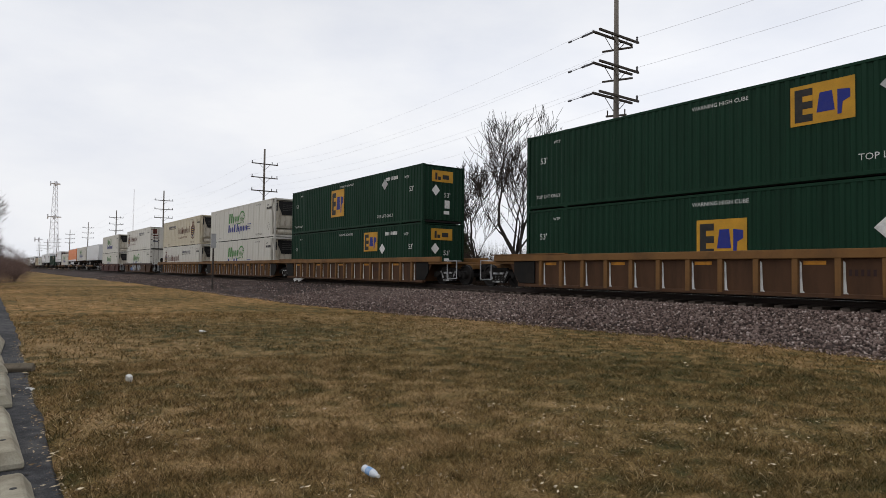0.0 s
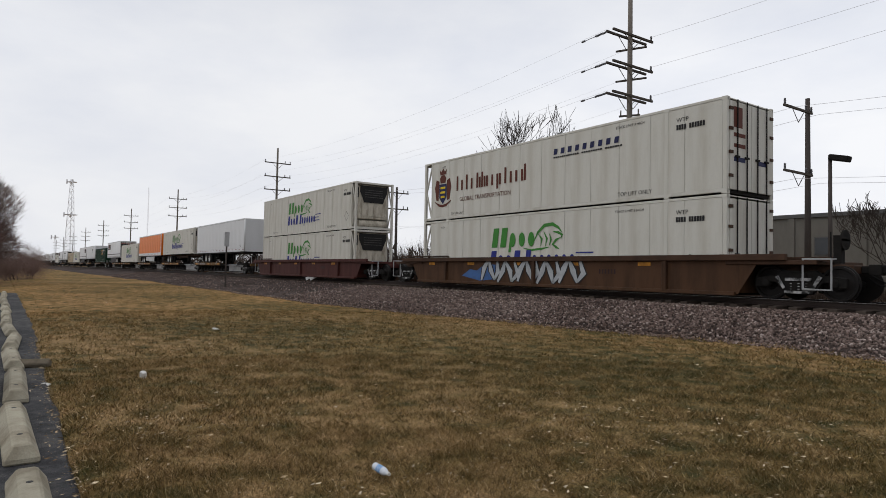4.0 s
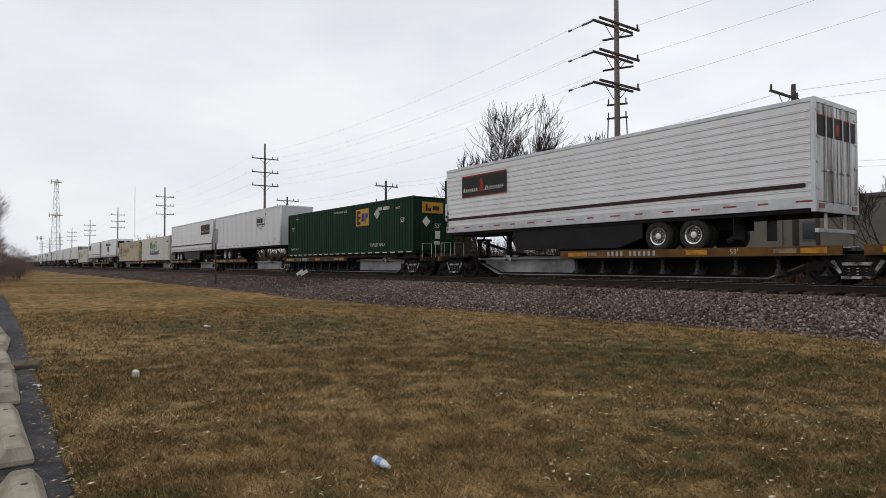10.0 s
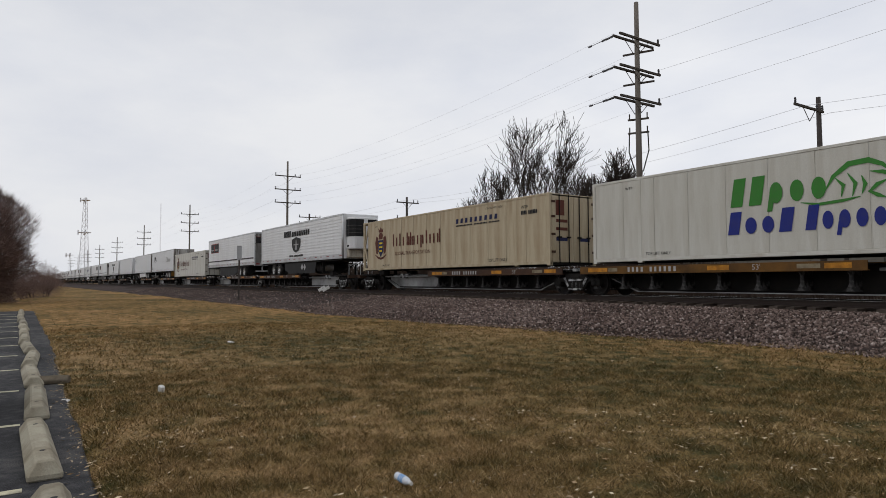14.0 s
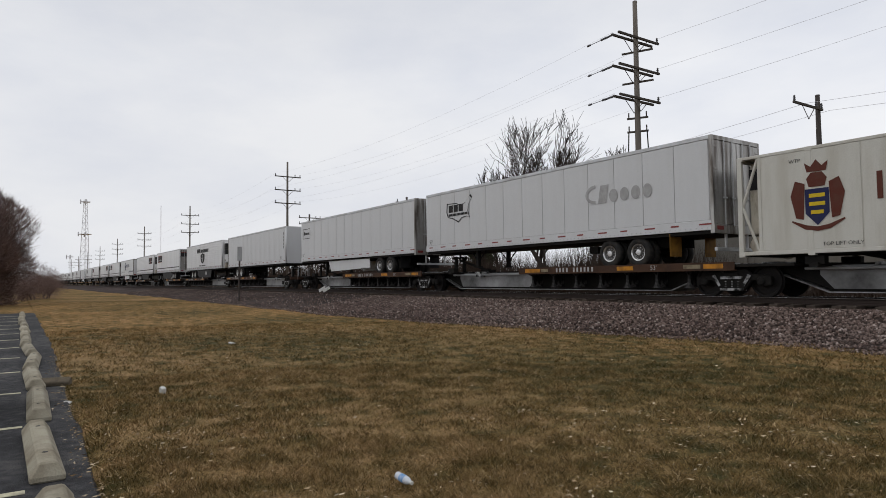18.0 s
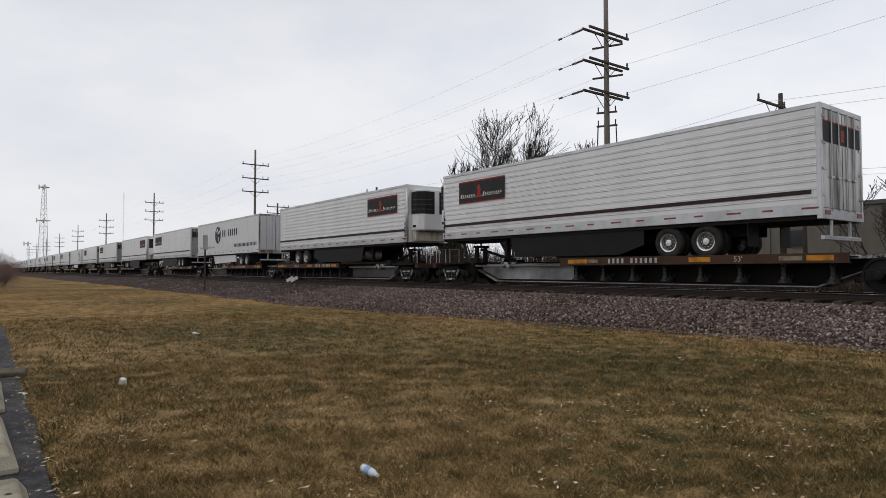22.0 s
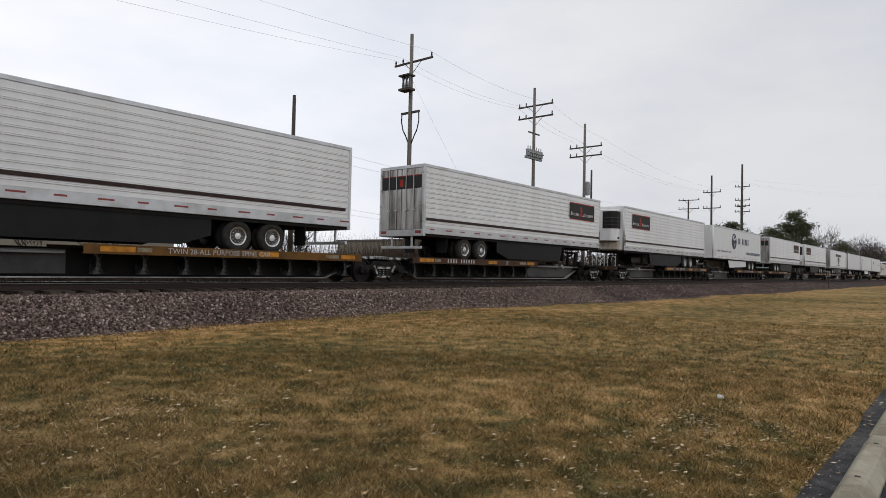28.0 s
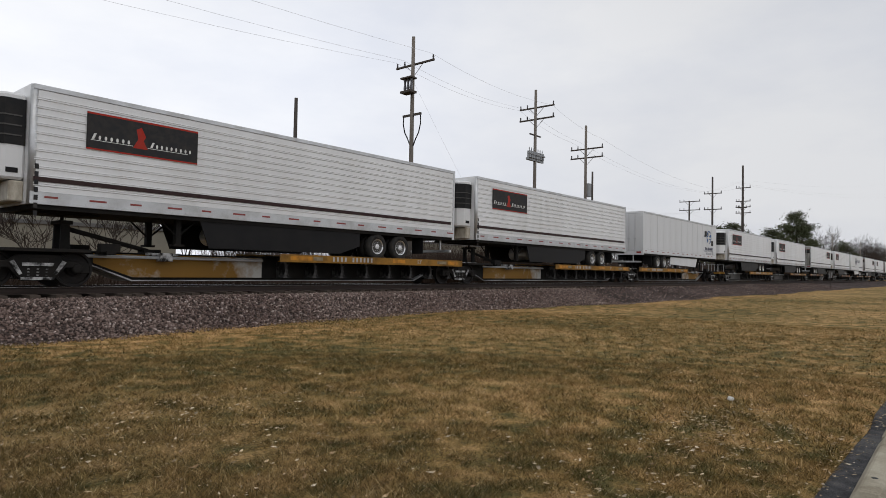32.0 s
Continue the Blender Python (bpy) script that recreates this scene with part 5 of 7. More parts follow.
def spine_car(label, nose_right, ends, deck, text=(), pitch_marks=True, keyed=True, girder=None):
    """A spine car's unit. ends: (end, truck or None, coupled) at its lower and its higher x."""
    th = thing("spine_car", label, "railway car", "railway cars")
    (xa, ta, ca), (xb, tb, cb) = ends
    X = (lambda u: u) if nose_right else (lambda u: LEN - u)
    la, lb = (ta if ta is not None else xa), (tb if tb is not None else xb)
    # the deck's shade on the girder is painted: dark steel over its whole length
    part("spine", Form().prism([(xa, 0.66), (la + 1.25, 0.66), (la + 2.5, 0.20), (lb - 2.5, 0.20), (lb - 1.25, 0.66), (xb, 0.66), (xb, 0.90), (xa, 0.90)], "y", -0.42, 0.42).box(la + 2.4, lb - 2.4, -0.52, 0.52, 0.17, 0.20).box(xa, xb, -0.50, 0.50, 0.90, 0.925), DARK, th, "box girder painted dark for the shade under the deck", bevel=0.015)
    part("bottom_flange", Form().prism([(la + 1.2, 0.655), (la + 2.5, 0.165), (lb - 2.5, 0.165), (lb - 1.2, 0.655), (lb - 1.2, 0.63), (lb - 2.46, 0.135), (la + 2.46, 0.135), (la + 1.2, 0.63)], "y", -0.56, 0.56), SALT_EDGE, th, "salt-rimmed bottom flange")
    # thin lighter plates stand for the girder side that the deck leaves unshaded
    q0, q1 = sorted((X(9.0), X(14.3)))
    for s in (-1, 1):
        part("girder_side", Form().prism([(max(q0, la + 1.5), 0.24), (min(q1, lb - 2.55), 0.24), (min(q1, lb - 1.5), 0.62), (min(q1, lb - 1.5), 0.88), (max(q0, la + 1.5), 0.88)] if nose_right else [(max(q0, la + 2.55), 0.24), (q1, 0.24), (q1, 0.88), (max(q0, la + 1.5), 0.88), (max(q0, la + 1.5), 0.62)], "y", *sorted((s * 0.42, s * 0.435))), girder, th, "lighter girder side where the deck casts no shade")
    p0, p1 = sorted((X(-0.65), X(8.9)))
    n0, n1 = sorted((X(14.6), X(16.5)))
    for s in (-1, 1):
        part("deck_plate", lambda: Form().box(0, 9.55, min(s * 0.44, s * 1.27), max(s * 0.44, s * 1.27), 0.93, 0.955), DARK, th, key=f"deckplate{s}", at=pose(p0, 0, 0))
        part("deck_edge", lambda: Form().box(0, 9.55, min(s * 1.27, s * 1.31), max(s * 1.27, s * 1.31), 0.77, 1.03).box(0, 9.55, min(s * 1.18, s * 1.27), max(s * 1.18, s * 1.27), 0.77, 0.80), deck, th, key=f"deckedge{s}", bevel=0.006, at=pose(p0, 0, 0))
        for k in range(8):
            part("bracket", lambda: Form().prism([(s * 0.42, 0.26), (s * 0.42, 0.92), (s * 1.26, 0.92), (s * 1.26, 0.79), (s * 0.98, 0.66), (s * 0.95, 0.30)], "x", -0.014, 0.014).prism([(-0.24, 0.24), (0.24, 0.24), (0.12, 0.31), (0.055, 0.44), (0.05, 0.66), (0.12, 0.80), (0.24, 0.86), (-0.24, 0.86), (-0.12, 0.80), (-0.05, 0.66), (-0.055, 0.44), (-0.12, 0.31)], "y", *sorted((s * 0.955, s * 0.985))), DUSTY, th, key=f"bracket{s}", at=pose(p0 + 0.5 + k * 1.22, 0, 0))
        part("nose_platform", lambda: Form().box(0, 1.9, min(s * 0.44, s * 1.22), max(s * 0.44, s * 1.22), 0.87, 0.955), DARK, th, key=f"noseplat{s}", bevel=0.008, at=pose(n0, 0, 0))
        part("sill_pipe", Form().tube([(p0 - 0.2 if not nose_right else p1, s * 0.62, 0.80), ((n1 if not nose_right else n0), s * 0.62, 0.80)], 0.045, 6), GALV, th)
        part("tie_down", lambda: Form().box(-0.18, 0.18, min(s * 0.5, s * 0.78), max(s * 0.5, s * 0.78), 0.70, 0.94).box(-0.5, 0.5, min(s * 0.5, s * 0.6), max(s * 0.5, s * 0.6), 0.86, 0.94), SALT, th, key=f"tiedown{s}", bevel=0.012, at=pose(X(12.4), 0, 0))
    hx = X(14.9)
    d = -1 if nose_right else 1
    part("hitch", lambda: Form().box(-0.16, 0.16, -0.34, 0.34, 1.62, 1.72).prism([(-0.12, 0.93), (0.12, 0.93), (0.10, 1.64), (-0.10, 1.64)], "y", -0.3, -0.2).prism([(-0.12, 0.93), (0.12, 0.93), (0.10, 1.64), (-0.10, 1.64)], "y", 0.2, 0.3), DARK, th, "raised trailer hitch", key="hitch", bevel=0.012, at=pose(hx, 0, 0))
    part("hitch_strut", lambda: Form().tube([(0, 0.0, 1.55), (d * 2.3, 0.0, 1.0)], 0.065, 8).box(min(d * 2.1, d * 2.6), max(d * 2.1, d * 2.6), -0.2, 0.2, 0.92, 1.04), DARK, th, key=f"strut{d}", at=pose(hx, 0, 0))
    part("pedestal", lambda: Form().box(-0.25, 0.25, -1.15, -0.9, 0.9, 1.13).box(-0.25, 0.25, 0.9, 1.15, 0.9, 1.13).box(-0.12, 0.12, -1.2, 1.2, 0.84, 0.95), DARK, th, "container pedestals", key="pedestal", bevel=0.01, at=pose(X(14.1), 0, 0))
    side = Side(th, False, LEN, 1.31, 0.004)
    if pitch_marks:
        side.each("reflector", [rect(p0 + 0.4, p0 + 1.3, 0.84, 0.98), rect(p0 + 5.2, p0 + 5.9, 0.84, 0.98), rect(p1 - 1.0, p1 - 0.35, 0.84, 0.98)], MARKER)
        side.each("pale_reflector", [rect(p0 + 1.35, p0 + 1.75, 0.85, 0.97), rect(p1 - 1.7, p1 - 1.1, 0.85, 0.97)], "dusty")
    a = p0 + 2.2
    for kind, what, u in text or (("bar", 2.0, 2.2), ("word", "53'", 6.6)):
        if kind == "word":
            side.mark("lettering", [words(what, p0 + u, 0.835, 0.22)], "grey", 0.003)
        else:
            side.mark("number_bar", bars(p0 + u, p0 + u + what, 0.83, 0.99, "TTTT TTTTTT", 0, -0.5), "grey", 0.003)
    for x, tr, c, s in ((xa, ta, ca, -1), (xb, tb, cb, 1)):
        if tr is not None:
            truck(th, tr, keyed)
        if c:
            coupler(th, x, s)
            handrail(th, x - s * 0.15)
            part("end_sill", lambda: Form().box(-0.12, 0.12, -1.25, 1.25, 0.72, 0.93), deck, th, key="endsill", bevel=0.015, at=pose(x - s * 0.1, 0, 0))
        else:
            part("articulation", lambda: Form().box(-0.7, 0.7, -0.4, 0.4, 0.80, 0.98).lathe([(0.34, 0.95), (0.34, 1.02)], (0, 0, 0), 14, "z").box(-1.0, 1.0, -0.75, -0.55, 0.88, 0.98).box(-1.0, 1.0, 0.55, 0.75, 0.88, 0.98), SALT, th, "salt-whitened articulated joint", key="artic", bevel=0.015, at=pose(x + s * 0.0 - s * 0.72, 0, 0))
    return th


def well_car(label, ends, ribbed, wall, sill, brake=False):
    """A well car's unit that holds two stacked containers."""
    th = thing("well_car", label, "railway car", "railway cars")
    (xa, ta, ca), (xb, tb, cb) = ends
    for s in (-1, 1):
        y0, y1 = sorted((s * 1.312, s * 1.335))
        part("side_sheet", lambda: Form().prism([(-0.9, 0.95), (-0.35, 0.10), (16.45, 0.10), (17.0, 0.95), (17.0, 1.1), (-0.9, 1.1)], "y", y0, y1), wall, th, key=f"wsheet{s}")
        part("top_chord", lambda: Form().box(-1.75, 17.85, min(s * 1.33, s * 1.47), max(s * 1.33, s * 1.47), 1.06, 1.30 if ribbed else 1.24), sill, th, key=f"chord{s}{ribbed}", bevel=0.015)
        part("bottom_chord", lambda: Form().box(-0.3, 16.4, min(s * 1.30, s * 1.45), max(s * 1.30, s * 1.45), 0.06, 0.17), wall, th, key=f"bchord{s}", bevel=0.01)
        for k in range(15 if ribbed else 3):
            x = 0.85 + k * 1.035 if ribbed else 2.0 + k * 6.0
            r = part("rib", lambda: Form().prism([(0, 0.12), (0.15, 0.12), (0.15, 1.06), (0, 1.06)], "y", *sorted((s * 1.33, s * 1.46))), wall if not ribbed else sill, th, key=f"rib{s}{ribbed}", bevel=0.008, at=pose(x, 0, 0))
            if ribbed and s < 0:
                part("salt_streak", lambda: Form().prism([(0.155, 0.15), (0.30, 0.14), (0.235, 0.22), (0.215, 0.55), (0.205, 0.95), (0.155, 1.0)], "y", -1.345, -1.338), INK["white"], r, "white salt streak", key="streak")
        part("top_step", lambda: Form().box(-1.9, 2.2, min(s * 1.30, s * 1.48), max(s * 1.30, s * 1.48), 1.30, 1.34), sill, th, key=f"tstep{s}", bevel=0.006)
    for a, b in ((-0.6, 0.55), (15.75, 16.8)) if ribbed else ():
        part("end_plate", Form().prism([(a, 0.55 if a < 0 else 0.2), (a + 0.3, 0.2), (b - 0.3, 0.2), (b, 0.2 if a < 0 else 0.55), (b, 1.05), (a, 1.05)], "y", -1.40, -1.336), DARK, th, "grimy black end plate", bevel=0.01)
    part("floor", lambda: Form().box(0.0, 16.1, -1.32, 1.32, 0.06, 0.12), DARK, th, key="wfloor")
    for x, e, s in ((-0.9, xa, -1), (17.0, xb, 1)):
        part("end_platform", Form().box(min(x, e), max(x, e), -0.5, 0.5, 0.74, 0.96).box(min(x - s * 0.9, x + s * 1.6), max(x - s * 0.9, x + s * 1.6), -1.38, 1.38, 0.95, 1.06), sill, th, bevel=0.015)
        part("bulkhead", lambda: Form().box(-0.05, 0.05, -1.34, 1.34, 0.14, 1.12), wall, th, key="wbulk", at=pose(x + s * -0.55, 0, 0))
    for x, tr, c, s in ((xa, ta, ca, -1), (xb, tb, cb, 1)):
        if tr is not None:
            truck(th, tr)
        if c:
            coupler(th, x, s)
            part("step_frame", lambda: Form().tube([(0, -1.3, 0.3), (0, -1.3, 1.1), (s * 0.7, -1.3, 1.1), (s * 0.7, -1.3, 0.3), (0, -1.3, 0.3)], 0.03, 6).box(min(0, s * 0.7), max(0, s * 0.7), -1.34, -1.0, 1.08, 1.12), GALV, th, "white-edged crew step", key=f"step{s}", at=pose(x - s * 0.9, 0, 0))
    if brake:
        part("brake_wheel", lambda: Form().lathe([(0.24, -0.02), (0.27, -0.02), (0.27, 0.02), (0.24, 0.02)], (0, 0, 0), 20, "x").box(-0.02, 0.02, -0.25, 0.25, -0.02, 0.02).box(-0.02, 0.02, -0.02, 0.02, -0.25, 0.25), DARK, th, key="brakewheel", at=pose(xb - 0.25, -0.4, 1.62))
        part("brake_stand", Form().box(xb - 0.5, xb - 0.3, -0.5, -0.3, 1.0, 1.75).tube([(xb - 0.3, -1.1, 1.0), (xb - 0.3, -1.1, 1.8)], 0.02, 6), DARK, th)
    side = Side(th, False, LEN, 1.47, 0.004)
    side.each("reflector", [rect(0.6 + 3.1 * k, 1.1 + 3.1 * k, 0.9, 1.02) for k in range(5)] if not ribbed else [rect(1.1 + 3.105 * k, 1.65 + 3.105 * k, 0.90, 1.0) for k in range(5)], MARKER, -0.13)
    side.mark("number_bar", bars(11.35, 12.15, 0.62, 0.78, "TTTTTT", 0, -0.4), "stripe", -0.13)
    return th, side


# x of each load's trailing end when the train has rolled 0 m
START = [-21.63, -45.07, -64.44, -83.75, -107.2, -130.79, -151.76, -168.99, -186.32, -203.31, -221.19, -240.08, -257.68, -274.68, -291.73, -310.07, -329.16,
         -347.3, -364.91, -381.82, -399.0, -418.31, -436.85, -457.08, -476.16, -496.33, -514.83, -534.34, -554.53, -573.19, -592.89, -611.9, -629.6]
START += [START[-1] - 19.0 - 18.6 * k for k in range(15)]
COUPLED = {0, 3, 4, 5, 10, 15, 20, 23, 26, 29, 32, 35, 38, 41, 44, 47}   # a car ends behind these units


def unit_ends(i):
    """Ends and trucks of unit i, at its lower x (towards unit i + 1) and its higher one."""
    well = i < 6
    out = 1.9 if well else 0.0
    gap_lo = START[i] - (START[i + 1] + LEN) if i + 1 < len(START) else 3.0
    gap_hi = (START[i - 1] - START[i] - LEN) if i else 7.3
    if i in COUPLED:
        lo = (-gap_lo / 2 + 0.65, -out + (0.35 if not well else 0), True)
    else:
        lo = (-gap_lo / 2, -gap_lo / 2 + (1.1 if i == 25 else 0), False)
    if i == 0 or i - 1 in COUPLED:
        hi = (LEN + gap_hi / 2 - 0.65, LEN + out - (0.35 if not well else 0), True)
    else:
        hi = (LEN + gap_hi / 2, None, False)
    if i == 5:
        lo = (-1.95, -1.3, True)
    return lo, hi


def ride(ob, i, z, flip=False):
    MOVING.append((ob, START[i] + (LEN if flip else 0.0), z, 180 if flip else 0))


WELL_Z, UPPER_Z, SPINE_Z = RAIL_Z + 0.13, RAIL_Z + 0.13 + 2.905, RAIL_Z + 1.135

# double-stacked wells
for i in range(6):
    text = ["brown well car with an orange ribbed sill and white salt streaks", "brown well car with an orange ribbed sill and white salt streaks", "brown well car with an orange ribbed sill and white salt streaks", "brown well car with an orange ribbed sill and white salt streaks", "rusty brown smooth-sided well car with pale graffiti", "dull red smooth-sided well car"][i]
    car, cside = well_car(text, unit_ends(i), i < 4, WELL_RED if i == 5 else WELL_BROWN, WELL_RED if i == 5 else WELL_ORANGE if i < 4 else DECK_RUST, i == 4)
    ride(car, i, RAIL_Z)
    if i == 4:
        cside.mark("blue_graffiti", [poly((3.3, 0.42), (3.9, 0.72), (4.4, 0.66), (5.0, 0.98), (5.8, 0.9), (5.6, 0.3), (4.6, 0.22))], "azure", -0.13)
        shape = [((0.0, 0.25), (0.25, 0.75), (0.5, 1.18)), ((0.5, 1.12), (0.72, 0.7), (0.9, 0.28)), ((0.9, 0.3), (1.2, 0.62), (1.05, 1.1))]
        for k in range(5):
            for m in shape:
                at = [(4.7 + 1.18 * k + u + 0.05 * math.sin(9 * k + 7 * v), v - 0.06 * (k % 2)) for u, v in m]
                cside.mark("graffiti_outline", [swoosh(*[(u, v, w) for (u, v), w in zip(at, (0.10, 0.19, 0.10))])], "black", -0.125 + 0.001 * k)
                cside.mark("graffiti", [swoosh(*[(u, v, w) for (u, v), w in zip(at, (0.05, 0.13, 0.05))])], "pale", -0.118 + 0.001 * k)
    for upper in (False, True):
        z = UPPER_Z if upper else WELL_Z
        if i < 2:
            th, sd = green_container("dark green corrugated steel container with an amber logo")
            logo = {(0, True): (10.1, 11.65, 1.52, 2.58), (0, False): (7.35, 8.9, 0.95, 2.1), (1, True): (6.1, 7.8, 0.82, 2.45), (1, False): (10.3, 11.8, 1.55, 2.6)}[i, upper]
            green_marks(th, sd, logo, upper)
            flip = False
        elif i in (2, 5) or (i == 4 and not upper):
            flip = i == 4
            th, sd = cold_container("dirty white refrigerated container with a green and blue logo", CREAM, flip)
            cat_logo(sd)
            cold_text(sd, flip)
        else:
            flip = i == 4
            th, sd = cold_container("yellowed refrigerated container with a brown logo and crest" if i == 3 and upper else "dirty white refrigerated container with a brown logo and crest", CREAM_WARM if i == 3 and upper else CREAM, flip)
            crest_logo(sd, *((6.9, 12.95, 2.6) if i == 3 and upper else (2.7, 1.6, 9.0)))
            cold_text(sd, flip)
        ride(th, i, z, flip)

# what each spine unit carries: kind, nose to the right, colour of the deck's edge
LOADS = {6: ("plain", True), 7: ("cat", True), 8: ("orange", True), 9: ("cat", True), 10: ("striped", False), 11: ("green", True), 12: ("map", True), 13: ("striped", True), 14: ("cat", True),
         15: ("crest_tan", False), 16: ("shield", True), 17: ("striped", False), 18: ("crest", False), 19: ("map_faded", False), 20: ("boxed", False), 21: ("number", True), 22: ("shield", True), 23: ("striped", False),
         24: ("striped", True), 25: ("globe", False), 26: ("striped", False), 27: ("striped", True), 28: ("striped", False), 29: ("striped", False), 30: ("eagle", True), 31: ("striped", False), 32: ("striped", False)}
for i in range(33, len(START)):
    LOADS[i] = (("striped", i % 3 != 0) if i % 4 else ("plain", True)) if i < 45 else ("green", True)

for i, (kind, nose) in LOADS.items():
    far = i > 32
    rear_half = i in (7, 9, 14, 15, 18, 11)
    deck = DECK_YELLOW if 28 < i < 33 else DECK_AMBER if i in (6, 7, 8, 9, 10, 12, 14, 28) else DECK_RUST
    words_on = {24: (("word", "2-28/1-57", 3.1), ("bar", 2.1, 6.35)), 29: (("bar", 2.2, 2.3), ("word", "2-28/1-57", 5.9)), 25: (("word", "TWIN 28-ALL PURPOSE SPINE CAR", 2.6),), 28: (("word", "TWIN 28-ALL PURPOSE SPINE CAR", 2.2),)}.get(i, ())
    ride(spine_car("spine railway car with a %s deck edge" % ("weathered yellow" if deck is DECK_YELLOW else "dirty ochre" if deck is DECK_AMBER else "rusty brown"), nose, unit_ends(i), deck, words_on, keyed=not far, girder=SPINE if i < 24 else YELLOW_SALT if 29 < i < 33 else SPINE_DARK), i, RAIL_Z)
    flip = not nose
    if kind == "striped":
        th, sd = trailer("refrigerated_trailer", "white ribbed refrigerated trailer with a black and red logo panel", WHITE_SHEET, flip, True, True, BLACK, STAINLESS, slide=0.0 if nose else 0.65 if i == 10 else 0.35, far=far)
        striped(sd, 12.22 if nose else 1.24)
        sd.mark("number_bar", down("53 1448", 15.9 if nose else 0.12, 1.9, 0.14), "black")
        fm = Form().box(-0.051, -0.047, -1.15, 1.15, 2.95, 3.52)
        part("door_panel", fm, INK["black"], th, "black logo panel on the doors")
        part("door_flame", Form().box(-0.056, -0.052, -0.10, 0.10, 3.05, 3.36).box(-0.056, -0.052, -1.15, 1.15, 3.49, 3.52), INK["red"], th)
    elif kind in ("plain", "number", "map", "map_faded", "boxed", "globe", "eagle"):
        names = {"plain": "plain white dry van trailer", "number": "plain white dry van trailer with black numbers", "map": "white dry van trailer with a black map outline", "map_faded": "white dry van trailer with a black map outline and stained doors",
                 "boxed": "white dry van trailer with a small boxed logo", "globe": "dirty white dry van trailer with a blue globe logo", "eagle": "white dry van trailer with a round blue-grey logo"}
        th, sd = trailer("dry_van_trailer", names[kind], WHITE_DIRTY if kind == "globe" else WHITE, flip, False, False, WHITE if kind in ("globe", "boxed", "eagle") else None, STAINLESS if kind in ("map_faded", "boxed") else WHITE, STAINLESS if kind != "eagle" else WHITE, flap=DECK_YELLOW if kind == "map_faded" else BLACK, slide=0.7 if i == 6 else 0.0, far=far)
        sd.mark("size_mark", [words("53'", 0.35 if flip else 14.9, 1.42, 0.28)], "black", -0.003)
        if kind == "globe":
            sd.mark("globe", [disc(6.25, 2.76, 0.79, 0.74, 32)], "navy", -0.003, "dark blue globe logo")
            sd.each("continent_shape", [poly((5.75, 3.05), (6.0, 3.32), (6.35, 3.36), (6.2, 3.12), (5.95, 3.0)), poly((6.35, 2.55), (6.6, 2.6), (6.5, 2.3), (6.4, 2.15)), poly((5.95, 2.95), (6.35, 3.02), (6.9, 3.2), (6.75, 3.0), (6.3, 2.82))], "white", -0.001)
            sd.mark("globe_road", [poly((5.48, 2.62), (6.2, 2.66), (6.98, 2.98), (7.02, 2.88), (6.2, 2.52), (5.5, 2.5))], "black", 0.001)
            sd.mark("road_line", [rect(5.55 + 0.22 * k, 5.67 + 0.22 * k, 2.57 + 0.012 * k * k, 2.60 + 0.012 * k * k, 0) for k in range(6)], "yellow", 0.003)
            sd.mark("name_bars", bars(7.45, 8.55, 2.55, 3.12, "TT", 0, -0.45) + bars(8.95, 11.5, 2.55, 3.12, "Ttttt", 0, -0.45), "navy", -0.003)
            sd.mark("web_bar", bars(10.55, 15.75, 1.60, 1.86, "TTTTTTTTTTTTTTTTT", 0, -0.4), "navy", -0.003)
            sd.mark("tagline", [words("Trucking - Warehousing - Distribution", 0.85, 1.66, 0.29, width=0.98)], "black", -0.003)
        elif kind in ("map", "map_faded"):
            a = (1.9 if kind == "map_faded" else 11.1)
            out = [(0, 0.5), (0.05, 0.95), (0.9, 0.92), (1.3, 0.78), (1.75, 0.9), (2.15, 1.25), (2.3, 1.1), (2.0, 0.75), (1.95, 0.45), (2.1, 0.05), (1.85, 0.15), (1.4, 0.1), (1.1, -0.12), (0.6, 0.1), (0.15, 0.2)]
            cm = (1.1, 0.5)
            sd.mark("map_outline", [poly(*[(a + x * 0.92, 2.44 + y * 0.92) for x, y in (p, q, (q[0] + (cm[0] - q[0]) * 0.07, q[1] + (cm[1] - q[1]) * 0.10), (p[0] + (cm[0] - p[0]) * 0.07, p[1] + (cm[1] - p[1]) * 0.10))]) for p, q in zip(out, out[1:] + out[:1])], "black", -0.003)
            sd.mark("name_bars", bars(a + 0.2, a + 1.45, 2.86, 3.20, "TTT", 0, 0.75) + bars(a + 0.2, a + 1.75, 2.68, 2.79, "TTTTTTTTTTTTTT"), "black", -0.003)
            if kind == "map_faded":
                sd.mark("ghost_logo", bars(11.6, 14.0, 2.3, 2.95, "Txxxx", 0.2) + [ring(11.5, 2.65, 0.5, 0.35, 0.12, 90, 270, 8)], "grey", -0.003)
        elif kind == "boxed":
            sd.mark("boxed_logo", [rect(0.45, 1.75, 3.36, 3.4), rect(0.45, 1.75, 2.68, 2.72), rect(0.45, 0.49, 2.68, 3.4), rect(1.71, 1.75, 2.68, 3.4)] + bars(0.6, 1.6, 2.95, 3.2, "Txxxxxx", 0.15), "black", -0.003)
        elif kind == "number":
            sd.mark("number_bar", down("53075", 15.6, 3.3, 0.2), "black", -0.003)
            sd.mark("diamond", [ring(7.2, 1.75, 0.75, 0.6, 0.03, 0, 360, 4)], "grey", -0.003)
        elif kind == "eagle":
            sd.mark("round_logo", [disc(14.0, 2.85, 0.62, 0.56, 24)], "azure", -0.003, "blue-grey round logo")
